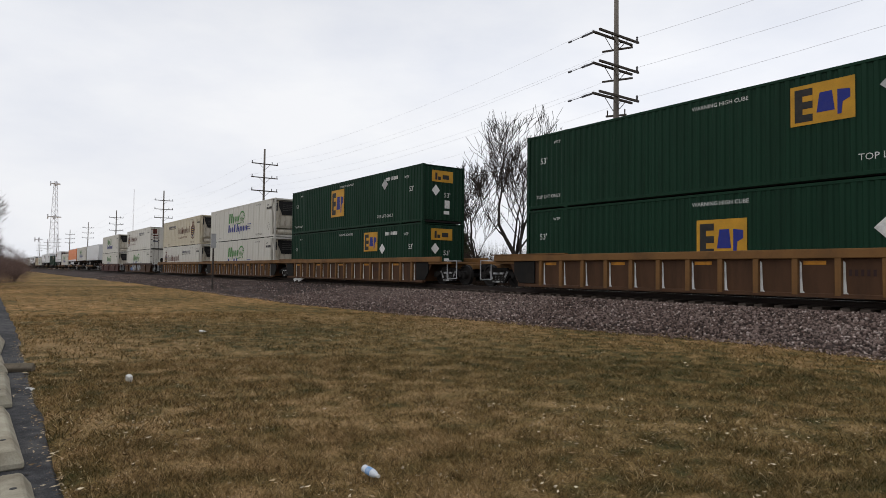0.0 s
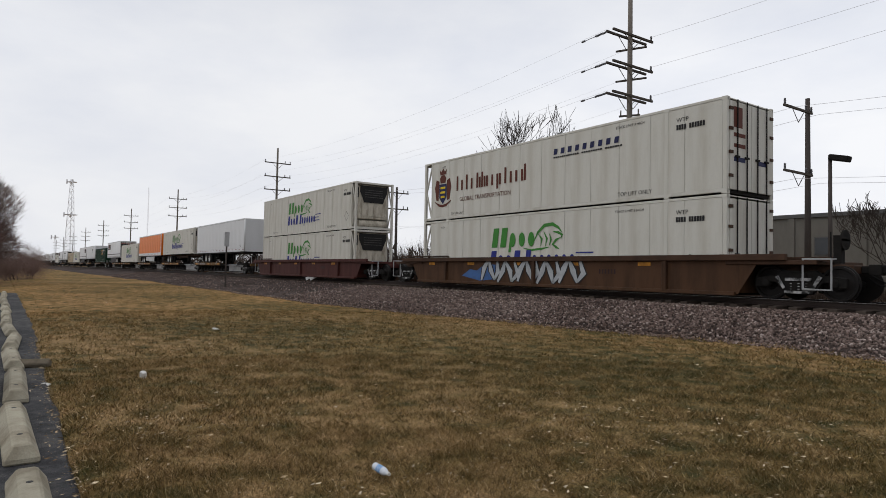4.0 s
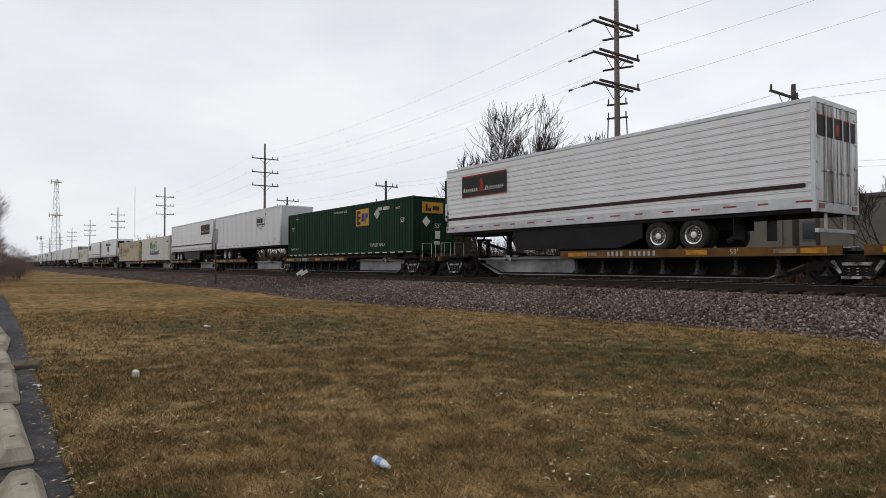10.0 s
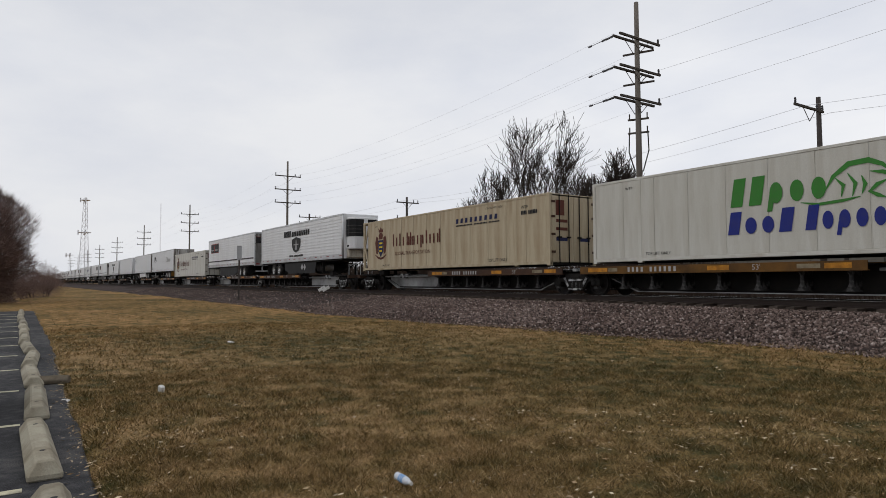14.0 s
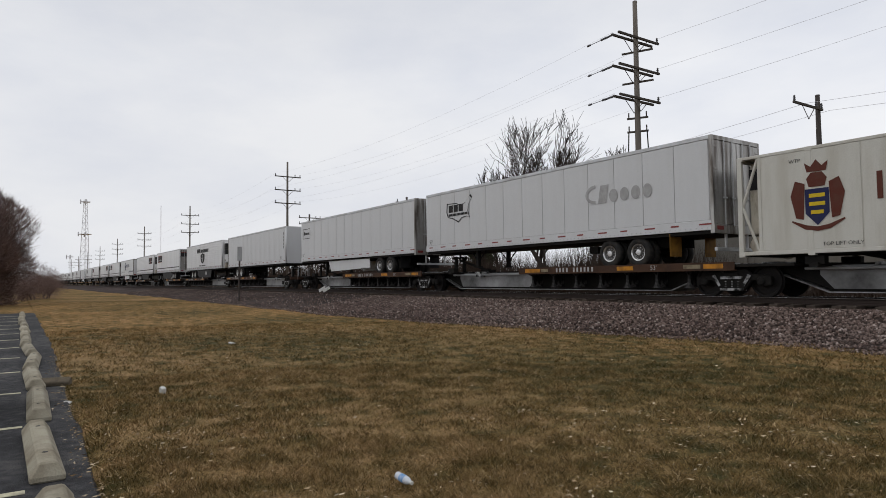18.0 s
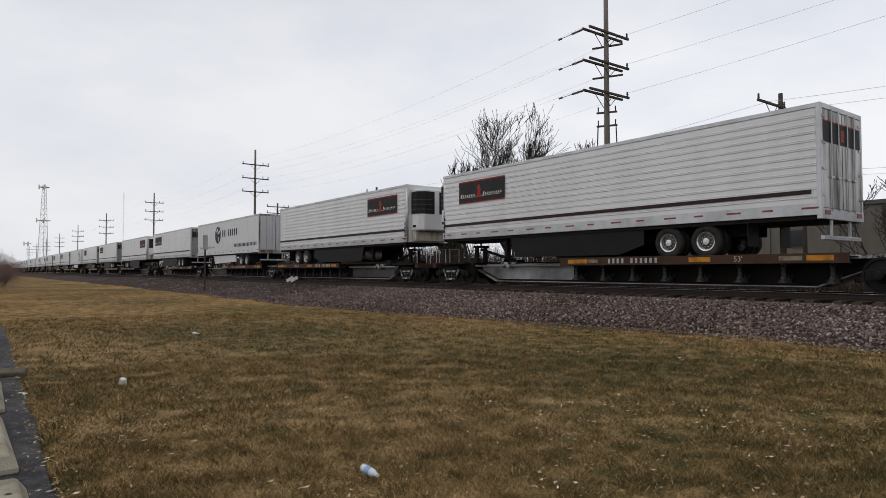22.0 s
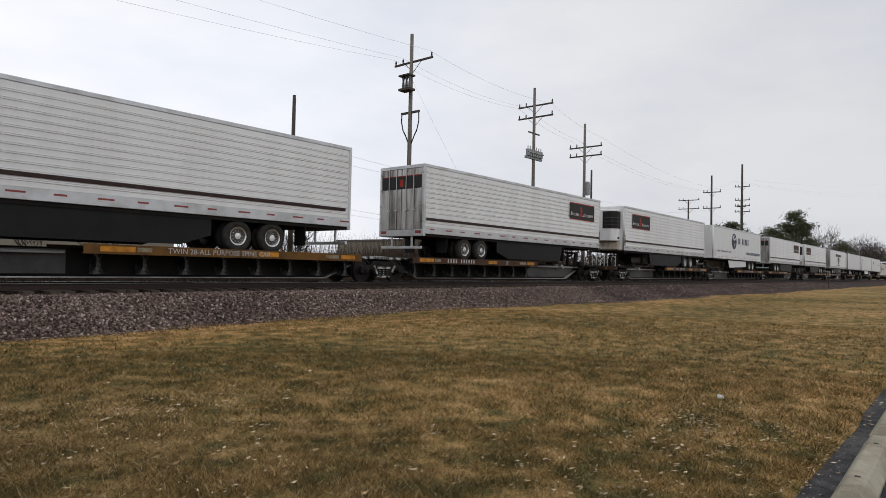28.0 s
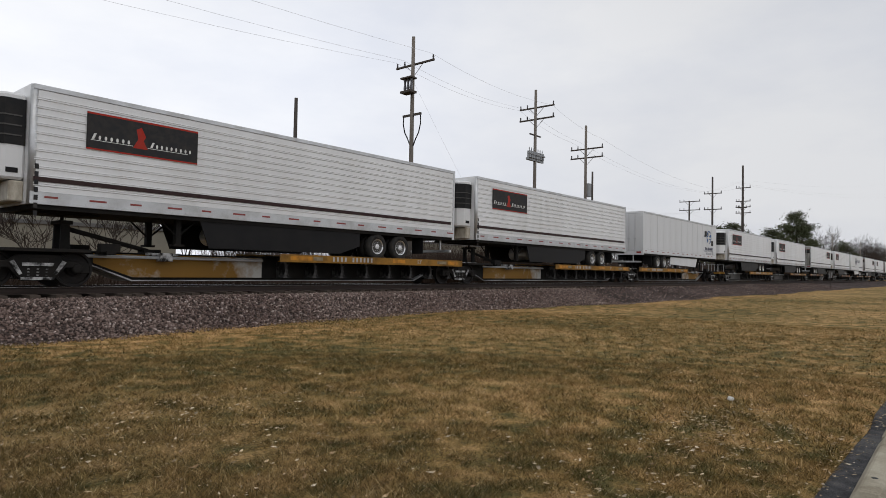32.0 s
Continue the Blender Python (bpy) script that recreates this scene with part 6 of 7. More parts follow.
            sd.mark("round_logo_detail", [poly((13.55, 2.95), (13.95, 3.32), (14.45, 3.15), (14.1, 2.95)), rect(13.5, 14.5, 2.74, 2.86, 0), poly((13.6, 2.66), (14.4, 2.66), (14.1, 2.35)), rect(13.75, 13.95, 2.3, 3.3)], "white", -0.001)
            sd.mark("truck_logo", [rect(12.85, 13.4, 2.95, 3.35), rect(14.55, 15.1, 2.15, 2.6), rect(12.75, 13.3, 2.85, 2.97)], "black", 0.001)
            sd.mark("lines", bars(13.0, 15.0, 1.78, 1.98, "TTT TTT TTTT") + [words("Team Loads - LTL - Full Loads", 12.55, 1.62, 0.20)] + [words("Expedited Loads", 13.2, 1.40, 0.20)], "navy", -0.003)
    elif kind == "orange":
        th, sd = trailer("dry_van_trailer", "bright orange dry van trailer with white rails and skirt", ORANGE, flip, False, False, ALU, ORANGE)
        part("white_skirting", Form().box(0.05, 16.05, -1.308, -1.3045, B0 - 0.02, B0 + 0.36), WHITE, th)
        sd.mark("size_mark", [words("53'", 15.1, 1.75, 0.3)], "black", -0.003)
        sd.mark("number_bar", down("TTTT TTTT", 15.85, 3.4, 0.16), "black", 0.004)
        part("front_edge", Form().box(15.72, 16.06, -1.307, -1.3045, B0 + 0.3, B1 - 0.1), WHITE, th)
    elif kind == "shield":
        th, sd = trailer("refrigerated_trailer", "white ribbed refrigerated trailer with a black shield logo", WHITE_SHEET, flip, True, True, BLACK, STAINLESS)
        sd.mark("name_bars", bars(5.35, 6.9, 2.95, 3.42, "TTTTT", 0.1, 0.9), "black")
        sd.mark("second_name", bars(7.05, 10.6, 2.95, 3.32, "TTTTTTTTTT", 0.15, 0.6), "black")
        sd.mark("shield", [poly((7.1, 2.72), (8.0, 2.9), (8.9, 2.72), (8.85, 2.2), (8.5, 1.85), (8.0, 1.72), (7.5, 1.85), (7.15, 2.2))], "black")
        sd.mark("shield_lines", [poly((7.85, 1.95), (8.15, 1.95), (8.05, 2.7), (7.95, 2.7)), rect(7.5, 8.5, 2.3, 2.36)], "grey", 0.003)
        sd.mark("web_bar", bars(6.6, 9.4, 1.42, 1.56, "TTTTT TTTTTTTTTT"), "black")
        sd.mark("diamonds", [ring(9.0, 0.62, 0.24, 0.24, 0.24, 0, 360, 4), ring(9.5, 0.62, 0.24, 0.24, 0.24, 0, 360, 4)], "grey", -0.09)
    elif kind == "green":
        th, sd = green_container("dark green corrugated steel container with an amber logo")
        green_marks(th, sd, (10.1, 11.6, 1.62, 2.58), True, 12.5)
        sd.mark("pale_dashes", [rect(0.3 + 0.8 * k, 0.75 + 0.8 * k, 0.05, 0.10) for k in range(20)], "white")
    else:
        m = TAN if kind == "crest_tan" else CREAM
        th, sd = cold_container({"cat": "dirty white refrigerated container with a green and blue logo", "crest": "dirty white refrigerated container with a brown logo and crest", "crest_tan": "tan stained refrigerated container with a brown logo and crest"}[kind], m, flip)
        if kind == "cat":
            cat_logo(sd)
        else:
            crest_logo(sd, 3.6, 2.2, 9.7)
        cold_text(sd, flip)
    on_deck = kind not in ("cat", "crest", "crest_tan", "green")
    if i == 7:
        ride(chassis("rusty brown container chassis with tandem wheels on a railway car", flip), i, DECK_Z, flip)
        ride(th, i, DECK_Z + 1.047, flip)
    else:
        ride(th, i, DECK_Z if on_deck else SPINE_Z, flip)

# ---- litter and small things on the lawn ----
PLASTIC = paint("clear_bottle_plastic", (0.62, 0.66, 0.72), 0.18, amount=0.1, scale=9.0, bump=0.0)
bottle = part("water_bottle", Form().lathe([(0.0, 0.0), (0.026, 0.002), (0.031, 0.012), (0.029, 0.03), (0.031, 0.05), (0.031, 0.13), (0.026, 0.155), (0.014, 0.178), (0.013, 0.19)], (0, 0, 0), 20, "x"), PLASTIC, smooth=True, at=pose(-4.375, 2.42, 0.062, 0, 4, 4))
tagged(bottle, "crumpled clear plastic water bottle lying in the grass", "bottle")
part("label", Form().lathe([(0.0315, 0.06), (0.0315, 0.118)], (0, 0, 0), 20, "x"), paint("blue_bottle_label", (0.10, 0.28, 0.58), 0.4, dirt=(0.6, 0.6, 0.62), amount=0.8, scale=30.0, bump=0.0), bottle, "blue and white paper label")
part("cap", Form().lathe([(0.0145, 0.188), (0.0145, 0.204), (0.0, 0.204)], (0, 0, 0), 14, "x"), INK["white"], bottle, "white screw cap")


def scrap(label, x, y, sz, tall, turn):
    f = Form().prism([(-sz, -sz * 0.6), (sz * 0.9, -sz * 0.7), (sz, sz * 0.5), (-sz * 0.3, sz * 0.8), (-sz, sz * 0.4)], "z", 0.0, tall)
    ob = part("paper_scrap", f, INK["white"], bevel=sz * 0.2, at=pose(x, y, float(ground_z(x, y)) + 0.005, 8, 14, turn))
    return tagged(ob, label, "litter", "scraps on the lawn")


scrap("crumpled white paper cup lying in the grass", -9.72, 1.68, 0.05, 0.09, 20)
scrap("flat white paper scrap in the grass", -16.4, 4.5, 0.09, 0.02, 50)
scrap("small white plastic scrap in the grass", 8.32, 2.36, 0.05, 0.05, 10)
scrap("small white plastic scrap on the asphalt edge", -9.9, 0.55, 0.07, 0.015, 70)
for x, turn in ((-40.6, 30), (-39.9, 35)):
    ob = part("marker_board", Form().box(-0.05, 0.52, -0.02, 0.02, 0.0, 0.20), INK["white"], bevel=0.005, at=pose(x, 17.15, 0.82, 0, -28, turn))
    tagged(ob, "white board lying on the ballast beside the rail", "board", "boards beside the rail")


def track_post(x, y, tall, label, plate):
    th = part("track_post", Form().box(-0.045, 0.045, -0.045, 0.045, -0.1, tall), POLE_DARK, bevel=0.006, at=pose(x, y, float(ground_z(x, y)), 0, 0.8, 10))
    tagged(th, label, "post")
    part("sign_plate", Form().box(-0.16, 0.16, -0.06, -0.045, tall - plate, tall), GALV, th, "grey sign plate seen edge-on", at=pose(0, 0, 0, 0, 0, 70))
    return th


track_post(-44.9, 12.9, 4.0, "thin dark post with a narrow sign plate beside the ballast", 1.0)
track_post(91.0, 13.6, 2.2, "thin grey post with a small pale plate beside the ballast", 0.7)

# ---- a parked car, of which only a corner comes into view ----
car = thing("parked_car", "dark blue saloon car parked in a bay", "car", at=pose(-9.82, -2.54, 0))
CP = [(-2.2, 0.32), (-2.2, 0.72), (-2.05, 0.92), (-1.35, 0.98), (-0.75, 1.40), (0.65, 1.42), (1.25, 1.02), (2.05, 0.86), (2.22, 0.66), (2.22, 0.32), (1.75, 0.22), (-1.75, 0.22)]
part("body", Form().prism([(a, b) for a, b in CP], "x", -0.86, 0.86), CAR_PAINT, car, bevel=0.07)
part("windscreen", Form().prism([(0.72, 1.37), (1.24, 1.04), (1.26, 1.06), (0.74, 1.39)], "x", -0.72, 0.72), GLASS_DARK, car)
for s in (-1, 1):
    part("side_window", Form().prism([(-0.95, 1.04), (-0.65, 1.33), (0.55, 1.34), (1.0, 1.04)], "x", min(s * 0.855, s * 0.867), max(s * 0.855, s * 0.867)), GLASS_DARK, car)
    part("headlight", Form().prism([(2.02, 0.60), (2.215, 0.58), (2.20, 0.74), (1.96, 0.80)], "x", min(s * 0.52, s * 0.873), max(s * 0.52, s * 0.873)), LAMP_GLASS, car, "clear headlight lens", bevel=0.01)
    part("mirror", Form().box(min(s * 0.86, s * 1.04), max(s * 0.86, s * 1.04), 0.72, 0.84, 0.98, 1.10), CAR_PAINT, car, bevel=0.02)
    for y in (-1.35, 1.38):
        w = part("wheel", lambda: Form().lathe([(0.2, -0.1), (0.30, -0.1), (0.325, -0.07), (0.325, 0.07), (0.30, 0.1), (0.2, 0.1)], (0, 0, 0), 24, "x"), RUBBER, car, key="cartyre", at=pose(s * 0.78, y, 0.325))
        part("rim", lambda: Form().lathe([(0.21, -0.09), (0.18, -0.06), (0.05, -0.09), (0.05, 0.09), (0.18, 0.06), (0.21, 0.09)], (0, 0, 0), 20, "x"), CHROME, w, key="carrim")
part("bumper", Form().box(-0.84, 0.84, 2.12, 2.27, 0.30, 0.46), INK["white"], car, "pale front bumper", bevel=0.03)
part("grille", Form().box(-0.42, 0.42, 2.2, 2.235, 0.52, 0.66), GRILLE, car)

# ---- poles and wires ----
def insulator(th, p, h=0.32):
    part("insulator", lambda: Form().lathe([(0.03, 0.0), (0.075, 0.06), (0.04, 0.1), (0.08, 0.16), (0.04, 0.2), (0.07, 0.26), (0.03, 0.32)], (0, 0, 0), 8, "z"), PORCELAIN, th, key="insulator", at=pose(*p))


def power_pole(x, y, tall, label, arms, wood=POLE_WOOD, fat=0.19, half=1.8, double=False, extra="", shift=0.0):
    """arms: heights of the crossarms, which lie across the line."""
    th = thing("utility_pole", label, "utility pole", "utility poles", at=pose(x, y, 0.1))
    part("pole", Form().tube([(0, 0, -0.3), (0, 0, tall * 0.5), (0, 0, tall)], fat, 12, fat * 0.62), wood, th, smooth=True)
    for h in arms:
        for dx in ((-0.24, 0.24) if double else (0.2,)):
            a = part("crossarm", lambda: Form().box(-0.055, 0.055, -half, half, -0.065, 0.065), ARM_WOOD, th, key=f"arm{half}", bevel=0.008, at=pose(dx, -shift, h))
            part("brace", lambda: Form().tube([(0, -0.75 * half * 0.6, 0), (0, 0, -0.75)], 0.022, 5).tube([(0, 0.75 * half * 0.6, 0), (0, 0, -0.75)], 0.022, 5), ARM_WOOD, a, key=f"armbrace{half}")
        for y2 in ((half - 0.1,) if double else (-half + 0.1, half - 0.1, 0.55 * half)):
            insulator(th, (0.2, y2 - shift, h + 0.06))
        if double:
            part("strain_insulator", lambda: Form().lathe([(0.02, 0.0)] + [(r, -0.12 - 0.09 * j - d) for j in range(9) for r, d in ((0.03, 0.0), (0.075, 0.03), (0.03, 0.06))] + [(0.02, -1.1), (0.02, -1.7), (0.06, -1.72), (0.06, -1.95), (0.02, -2.0)], (0, 0, 0), 8, "x"), PORCELAIN, th, "string of dark insulators", key="strain", at=pose(-0.25, -half + 0.1, h, 0, -2, 0))
    if extra == "switch":
        for h in (arms[0] - 0.72, arms[1] - 0.72):
            part("switch_arm", lambda: Form().box(-0.9, 0.9, -0.05, 0.05, -0.05, 0.05), ARM_WOOD, th, key="swarm", bevel=0.006, at=pose(0, 0.1, h, 0, 0, 25))
        for h in (arms[2] - 1.1, arms[2] - 1.9):
            part("cable_rack", lambda: Form().box(-0.6, 0.6, -0.05, 0.05, -0.05, 0.05).tube([(-0.5, 0, 0), (-0.5, 0, 0.35)], 0.04, 6).tube([(0.5, 0, 0), (0.5, 0, 0.35)], 0.04, 6), ARM_WOOD, th, key="cablerack", at=pose(0, 0, h, 0, 0, 30))
        part("drop_cable", Form().tube([(-0.5, -0.2, arms[2] - 1.9), (-0.55, -0.2, arms[2] - 3.0), (-0.2, -0.1, arms[2] - 4.2)], 0.035, 6).tube([(0.5, 0.2, arms[2] - 1.9), (0.55, 0.2, arms[2] - 3.0), (0.2, 0.1, arms[2] - 4.2)], 0.035, 6), BLACK, th)
    if extra == "riser":
        part("capacitor_rack", Form().box(-0.75, -0.1, -0.5, 0.5, arms[0] - 2.2, arms[0] - 2.05).box(-0.75, -0.1, -0.5, 0.5, arms[0] - 1.2, arms[0] - 1.1), ARM_WOOD, th)
        for y2 in (-0.3, 0.0, 0.3):
            part("cutout", lambda: Form().lathe([(0.07, 0.0), (0.11, 0.3), (0.07, 0.6), (0.11, 0.9), (0.05, 1.1)], (0, 0, 0), 8, "z"), PORCELAIN, th, key="cutout", at=pose(-0.45, y2, arms[0] - 2.1))
        part("riser_arm", Form().box(-0.06, 0.06, -0.85, 0.85, arms[0] - 3.7, arms[0] - 3.55), ARM_WOOD, th)
        part("riser_cable", Form().tube([(0, -0.80, arms[0] - 3.6), (0, -0.82, arms[0] - 4.3), (0, -0.66, arms[0] - 4.9), (0, -0.38, arms[0] - 5.35), (0, -0.16, arms[0] - 5.8)], 0.045, 6).tube([(0, 0.80, arms[0] - 3.6), (0, 0.82, arms[0] - 4.2), (0, 0.66, arms[0] - 4.8), (0, 0.38, arms[0] - 5.25), (0, 0.16, arms[0] - 5.7)], 0.045, 6), BLACK, th)
    if extra == "bank":
        part("capacitor_bank", Form().box(-1.3, 1.3, -0.12, 0.12, arms[0] - 4.9, arms[0] - 4.7).box(-1.3, 1.3, -0.3, -0.2, arms[0] - 4.4, arms[0] - 4.3), GREY_TANK, th)
        for k in range(7):
            part("capacitor", lambda: Form().box(-0.13, 0.13, -0.14, 0.14, 0, 0.6).lathe([(0.03, 0.6), (0.05, 0.8), (0.02, 0.95)], (0, 0, 0), 6, "z"), GREY_TANK, th, key="capacitor", bevel=0.01, at=pose(-1.1 + k * 0.36, -0.1, arms[0] - 4.7))
        part("bank_arm", Form().box(-0.9, 0.9, -0.06, 0.06, arms[0] - 2.6, arms[0] - 2.5), ARM_WOOD, th)
    if extra == "tank":
        part("transformer", Form().lathe([(0.0, arms[1] - 4.0), (0.3, arms[1] - 3.95), (0.3, arms[1] - 2.7), (0.22, arms[1] - 2.6), (0.0, arms[1] - 2.55)], (0.45, -0.1, 0), 16, "z"), GREY_TANK, th)
    return th


LINE_Y, BACK_Y = 30.0, 38.0
ARMS1 = (15.55, 13.72, 11.95)
power_pole(-24.0, LINE_Y, 17.85, "tall weathered wooden utility pole with three double crossarms", ARMS1, double=True, fat=0.21, extra="switch")
LEFT = [-82.0, -140.0, -197.5, -256.0, -314.0, -372.0, -431.0, -490.0]
for x in LEFT:
    power_pole(x, LINE_Y, 17.6, "tall wooden utility pole with three crossarms", ARMS1)
power_pole(32.05, LINE_Y, 17.8, "tall wooden utility pole with one crossarm and hanging cables", (15.9,), extra="riser")
power_pole(48.25, LINE_Y, 17.8, "tall wooden utility pole with a capacitor bank", (16.25, 15.2), extra="bank")
power_pole(57.9, LINE_Y, 16.4, "tall wooden utility pole with a grey transformer", (14.05, 13.15), extra="tank")
power_pole(98.6, LINE_Y, 16.3, "dark wooden utility pole with two crossarms", (13.8, 11.4), POLE_DARK, 0.19, 1.3)
power_pole(115.0, LINE_Y, 20.3, "tall dark wooden utility pole with four short crossarms", (16.5, 14.2, 13.2, 12.2), POLE_DARK, 0.24, 1.2)
power_pole(126.0, LINE_Y + 3, 15.5, "wooden utility pole with one short crossarm", (14.2,), POLE_DARK, 0.19, 0.8)
power_pole(205.0, LINE_Y, 13.5, "plain pale wooden utility pole", (12.8,))
power_pole(262.0, LINE_Y, 14.0, "plain pale wooden utility pole", (13.0,))
power_pole(-17.7, BACK_Y, 11.9, "dark wooden utility pole with two crossarms beside a building", (11.0, 7.4), POLE_DARK, 0.2, 1.6, shift=1.5)
power_pole(-64.0, BACK_Y, 11.3, "dark wooden utility pole with three crossarms", (10.6, 8.7), POLE_DARK, 0.2, 1.5)
power_pole(-94.0, BACK_Y, 12.0, "dark wooden utility pole with a broad crossarm", (11.4, 10.4), POLE_DARK, 0.2, 1.8)
power_pole(28.15, BACK_Y, 13.9, "dark plain wooden pole with two low crossarms", (9.9, 8.1), POLE_DARK, 0.2, 1.4)
power_pole(75.3, BACK_Y, 14.7, "dark wooden utility pole stub", (), POLE_DARK)
power_pole(112.1, BACK_Y, 14.4, "dark wooden utility pole with two crossarms", (14.3, 12.8), POLE_DARK)
lamp = thing("street_lamp", "dark pole with a shoebox lamp head beside a building", "street lamp", at=pose(-15.2, 35.0, 0.1))
part("pole", Form().tube([(0, 0, 0), (0, 0, 7.9)], 0.12, 10, 0.09), POLE_DARK, lamp, smooth=True)
part("head", Form().box(0.0, 0.95, -0.25, 0.25, -0.12, 0.18), DARK, lamp, bevel=0.04, at=pose(0, 0, 7.75, 0, 14, 0))


def wire(name, label, spans, r=0.0050):
    f = Form()
    pts, n = [Vector(spans[0][0])], 12
    for a, b, sag in spans:
        a, b = Vector(a), Vector(b)
        pts += [a.lerp(b, k / n) - Vector((0, 0, 4 * sag * (k / n) * (1 - k / n))) for k in range(1, n + 1)]
    f.tube(pts, r, 4, caps=False)
    return tagged(part(name, f, WIRE), label, "power line", "power lines")


for h in ARMS1:
    for y2 in (-1.7, 1.7):
        pts = [(-24.2, LINE_Y + y2, h + 0.25)] + [(x, LINE_Y + y2, h + 0.45) for x in LEFT]
        wire("power_line", "thin grey overhead wire along the railway", [(pts[k], pts[k + 1], 1.1) for k in range(len(pts) - 1)])
for h, y2, z2 in zip(ARMS1, (-1.7, 0.9, 1.7), (16.4, 16.4, 16.4)):
    wire("power_line", "thin grey overhead wire along the railway", [((-23.7, LINE_Y + 1.7, h + 0.4), (32.05, LINE_Y + y2, z2), 0.9), ((32.05, LINE_Y + y2, z2), (48.25, LINE_Y + y2, 16.3), 0.5), ((48.25, LINE_Y + y2, 16.3), (57.9, LINE_Y + y2, 15.0), 0.3), ((57.9, LINE_Y + y2, 15.0), (98.6, LINE_Y + y2, 14.2), 1.0), ((98.6, LINE_Y + y2, 14.2), (115.0, LINE_Y + y2, 17.6), 0.3), ((115.0, LINE_Y + y2, 17.6), (220, LINE_Y - 13.2 + 0.3 * y2, 27.0 - 1.2 * y2), 1.2), ((220, LINE_Y - 13.2 + 0.3 * y2, 27.0 - 1.2 * y2), (400, LINE_Y - 36, 56.0), 1.0)], 0.0075)
for h in (11.2, 7.1):
    for y2 in (-1.4, 1.4):
        wire("power_line", "thin grey overhead wire behind the railway", [((-94, BACK_Y + y2, h + 0.3), (-64, BACK_Y + y2, h - 0.4), 0.5), ((-64, BACK_Y + y2, h - 0.4), (-17.7, BACK_Y + y2, h + 0.1), 0.9), ((-17.7, BACK_Y + y2, h + 0.1), (27.8, BACK_Y + y2, h - 0.9), 0.8), ((27.8, BACK_Y + y2, h - 0.9), (76.5, BACK_Y + y2, h - 0.5), 0.9), ((76.5, BACK_Y + y2, h - 0.5), (115, BACK_Y + y2, h + 1.6), 0.8), ((115, BACK_Y + y2, h + 1.6), (300, BACK_Y + y2, h + 3), 2.5)], 0.011)
wire("power_line", "thin guy wire of a utility pole", [((32.05, LINE_Y + 0.1, 15.0), (38.5, LINE_Y + 0.1, 8.0), 0.05)])

# ---- towers far off ----
def lattice(x, y, tall, w0, w1, label, platforms):
    th = thing("radio_tower", label, "radio tower", at=pose(x, y, 0))
    legs = [(1, 0), (-0.5, 0.87), (-0.5, -0.87)]
    for a, b in legs:
        part("leg", Form().tube([(a * w0, b * w0, 0), (a * w1, b * w1, tall)], 0.20 if w0 > 1 else 0.03, 5, 0.10 if w0 > 1 else 0.03), HAZE_STEEL, th)
    f, n = Form(), int(tall / 3)
    for k in range(n):
        wa, wb = w0 + (w1 - w0) * k / n, w0 + (w1 - w0) * (k + 1) / n
        for (a, b), (c, d) in zip(legs, legs[1:] + legs[:1]):
            f.tube([(a * wa, b * wa, tall * k / n), (c * wb, d * wb, tall * (k + 1) / n)], 0.08 if w0 > 1 else 0.03, 4, caps=False)
            f.tube([(a * wb, b * wb, tall * (k + 1) / n), (c * wb, d * wb, tall * (k + 1) / n)], 0.06 if w0 > 1 else 0.03, 4, caps=False)
    part("bracing", f, HAZE_STEEL, th)
    for h, r in platforms:
        part("antenna_platform", Form().lathe([(r, -0.15), (r, 0.15)], (0, 0, h), 12, "z").box(-r - 0.3, -r + 0.3, -0.3, 0.3, h - 1.2, h + 1.2).box(r - 0.3, r + 0.3, -0.3, 0.3, h - 1.2, h + 1.2).box(-0.3, 0.3, -r - 0.3, -r + 0.3, h - 1.2, h + 1.2), HAZE_STEEL, th, "ring of antennas paled by haze")
    return th


lattice(-398.0, 30.6, 47.8, 3.2, 0.9, "tall grey lattice radio tower with antenna rings", ((28.6, 3.2), (46.5, 2.4)))
lattice(-520.0, 90.5, 61.0, 0.5, 0.3, "very thin guyed radio mast paled by haze", ())
lattice(-452.0, 27.0, 19.0, 0.5, 0.4, "short lattice mast with a round platform", ((18.0, 2.0),))

# ---- buildings behind the track ----
def building(name, label, x0, x1, y0, y1, h, wall, roof_m, turn=0.0, rows=()):
    th = thing(name, label, "building", at=pose(x0, y0, 0, 0, 0, turn))
    w, d = x1 - x0, y1 - y0
    part("wall", Form().box(0, w, 0, d, 0, h), wall, th)
    part("roof", Form().box(-0.15, w + 0.15, -0.15, d + 0.15, h, h + 0.28), roof_m, th, bevel=0.02)
    for u, z, ww, hh in rows:
        win = part("window", Form().box(u - ww / 2 - 0.08, u + ww / 2 + 0.08, -0.05, 0.02, z - 0.08, z + hh + 0.08), FASCIA, th)
        part("pane", Form().box(u - ww / 2, u + ww / 2, -0.07, -0.052, z, z + hh), GLASS_DARK, win)
    return th


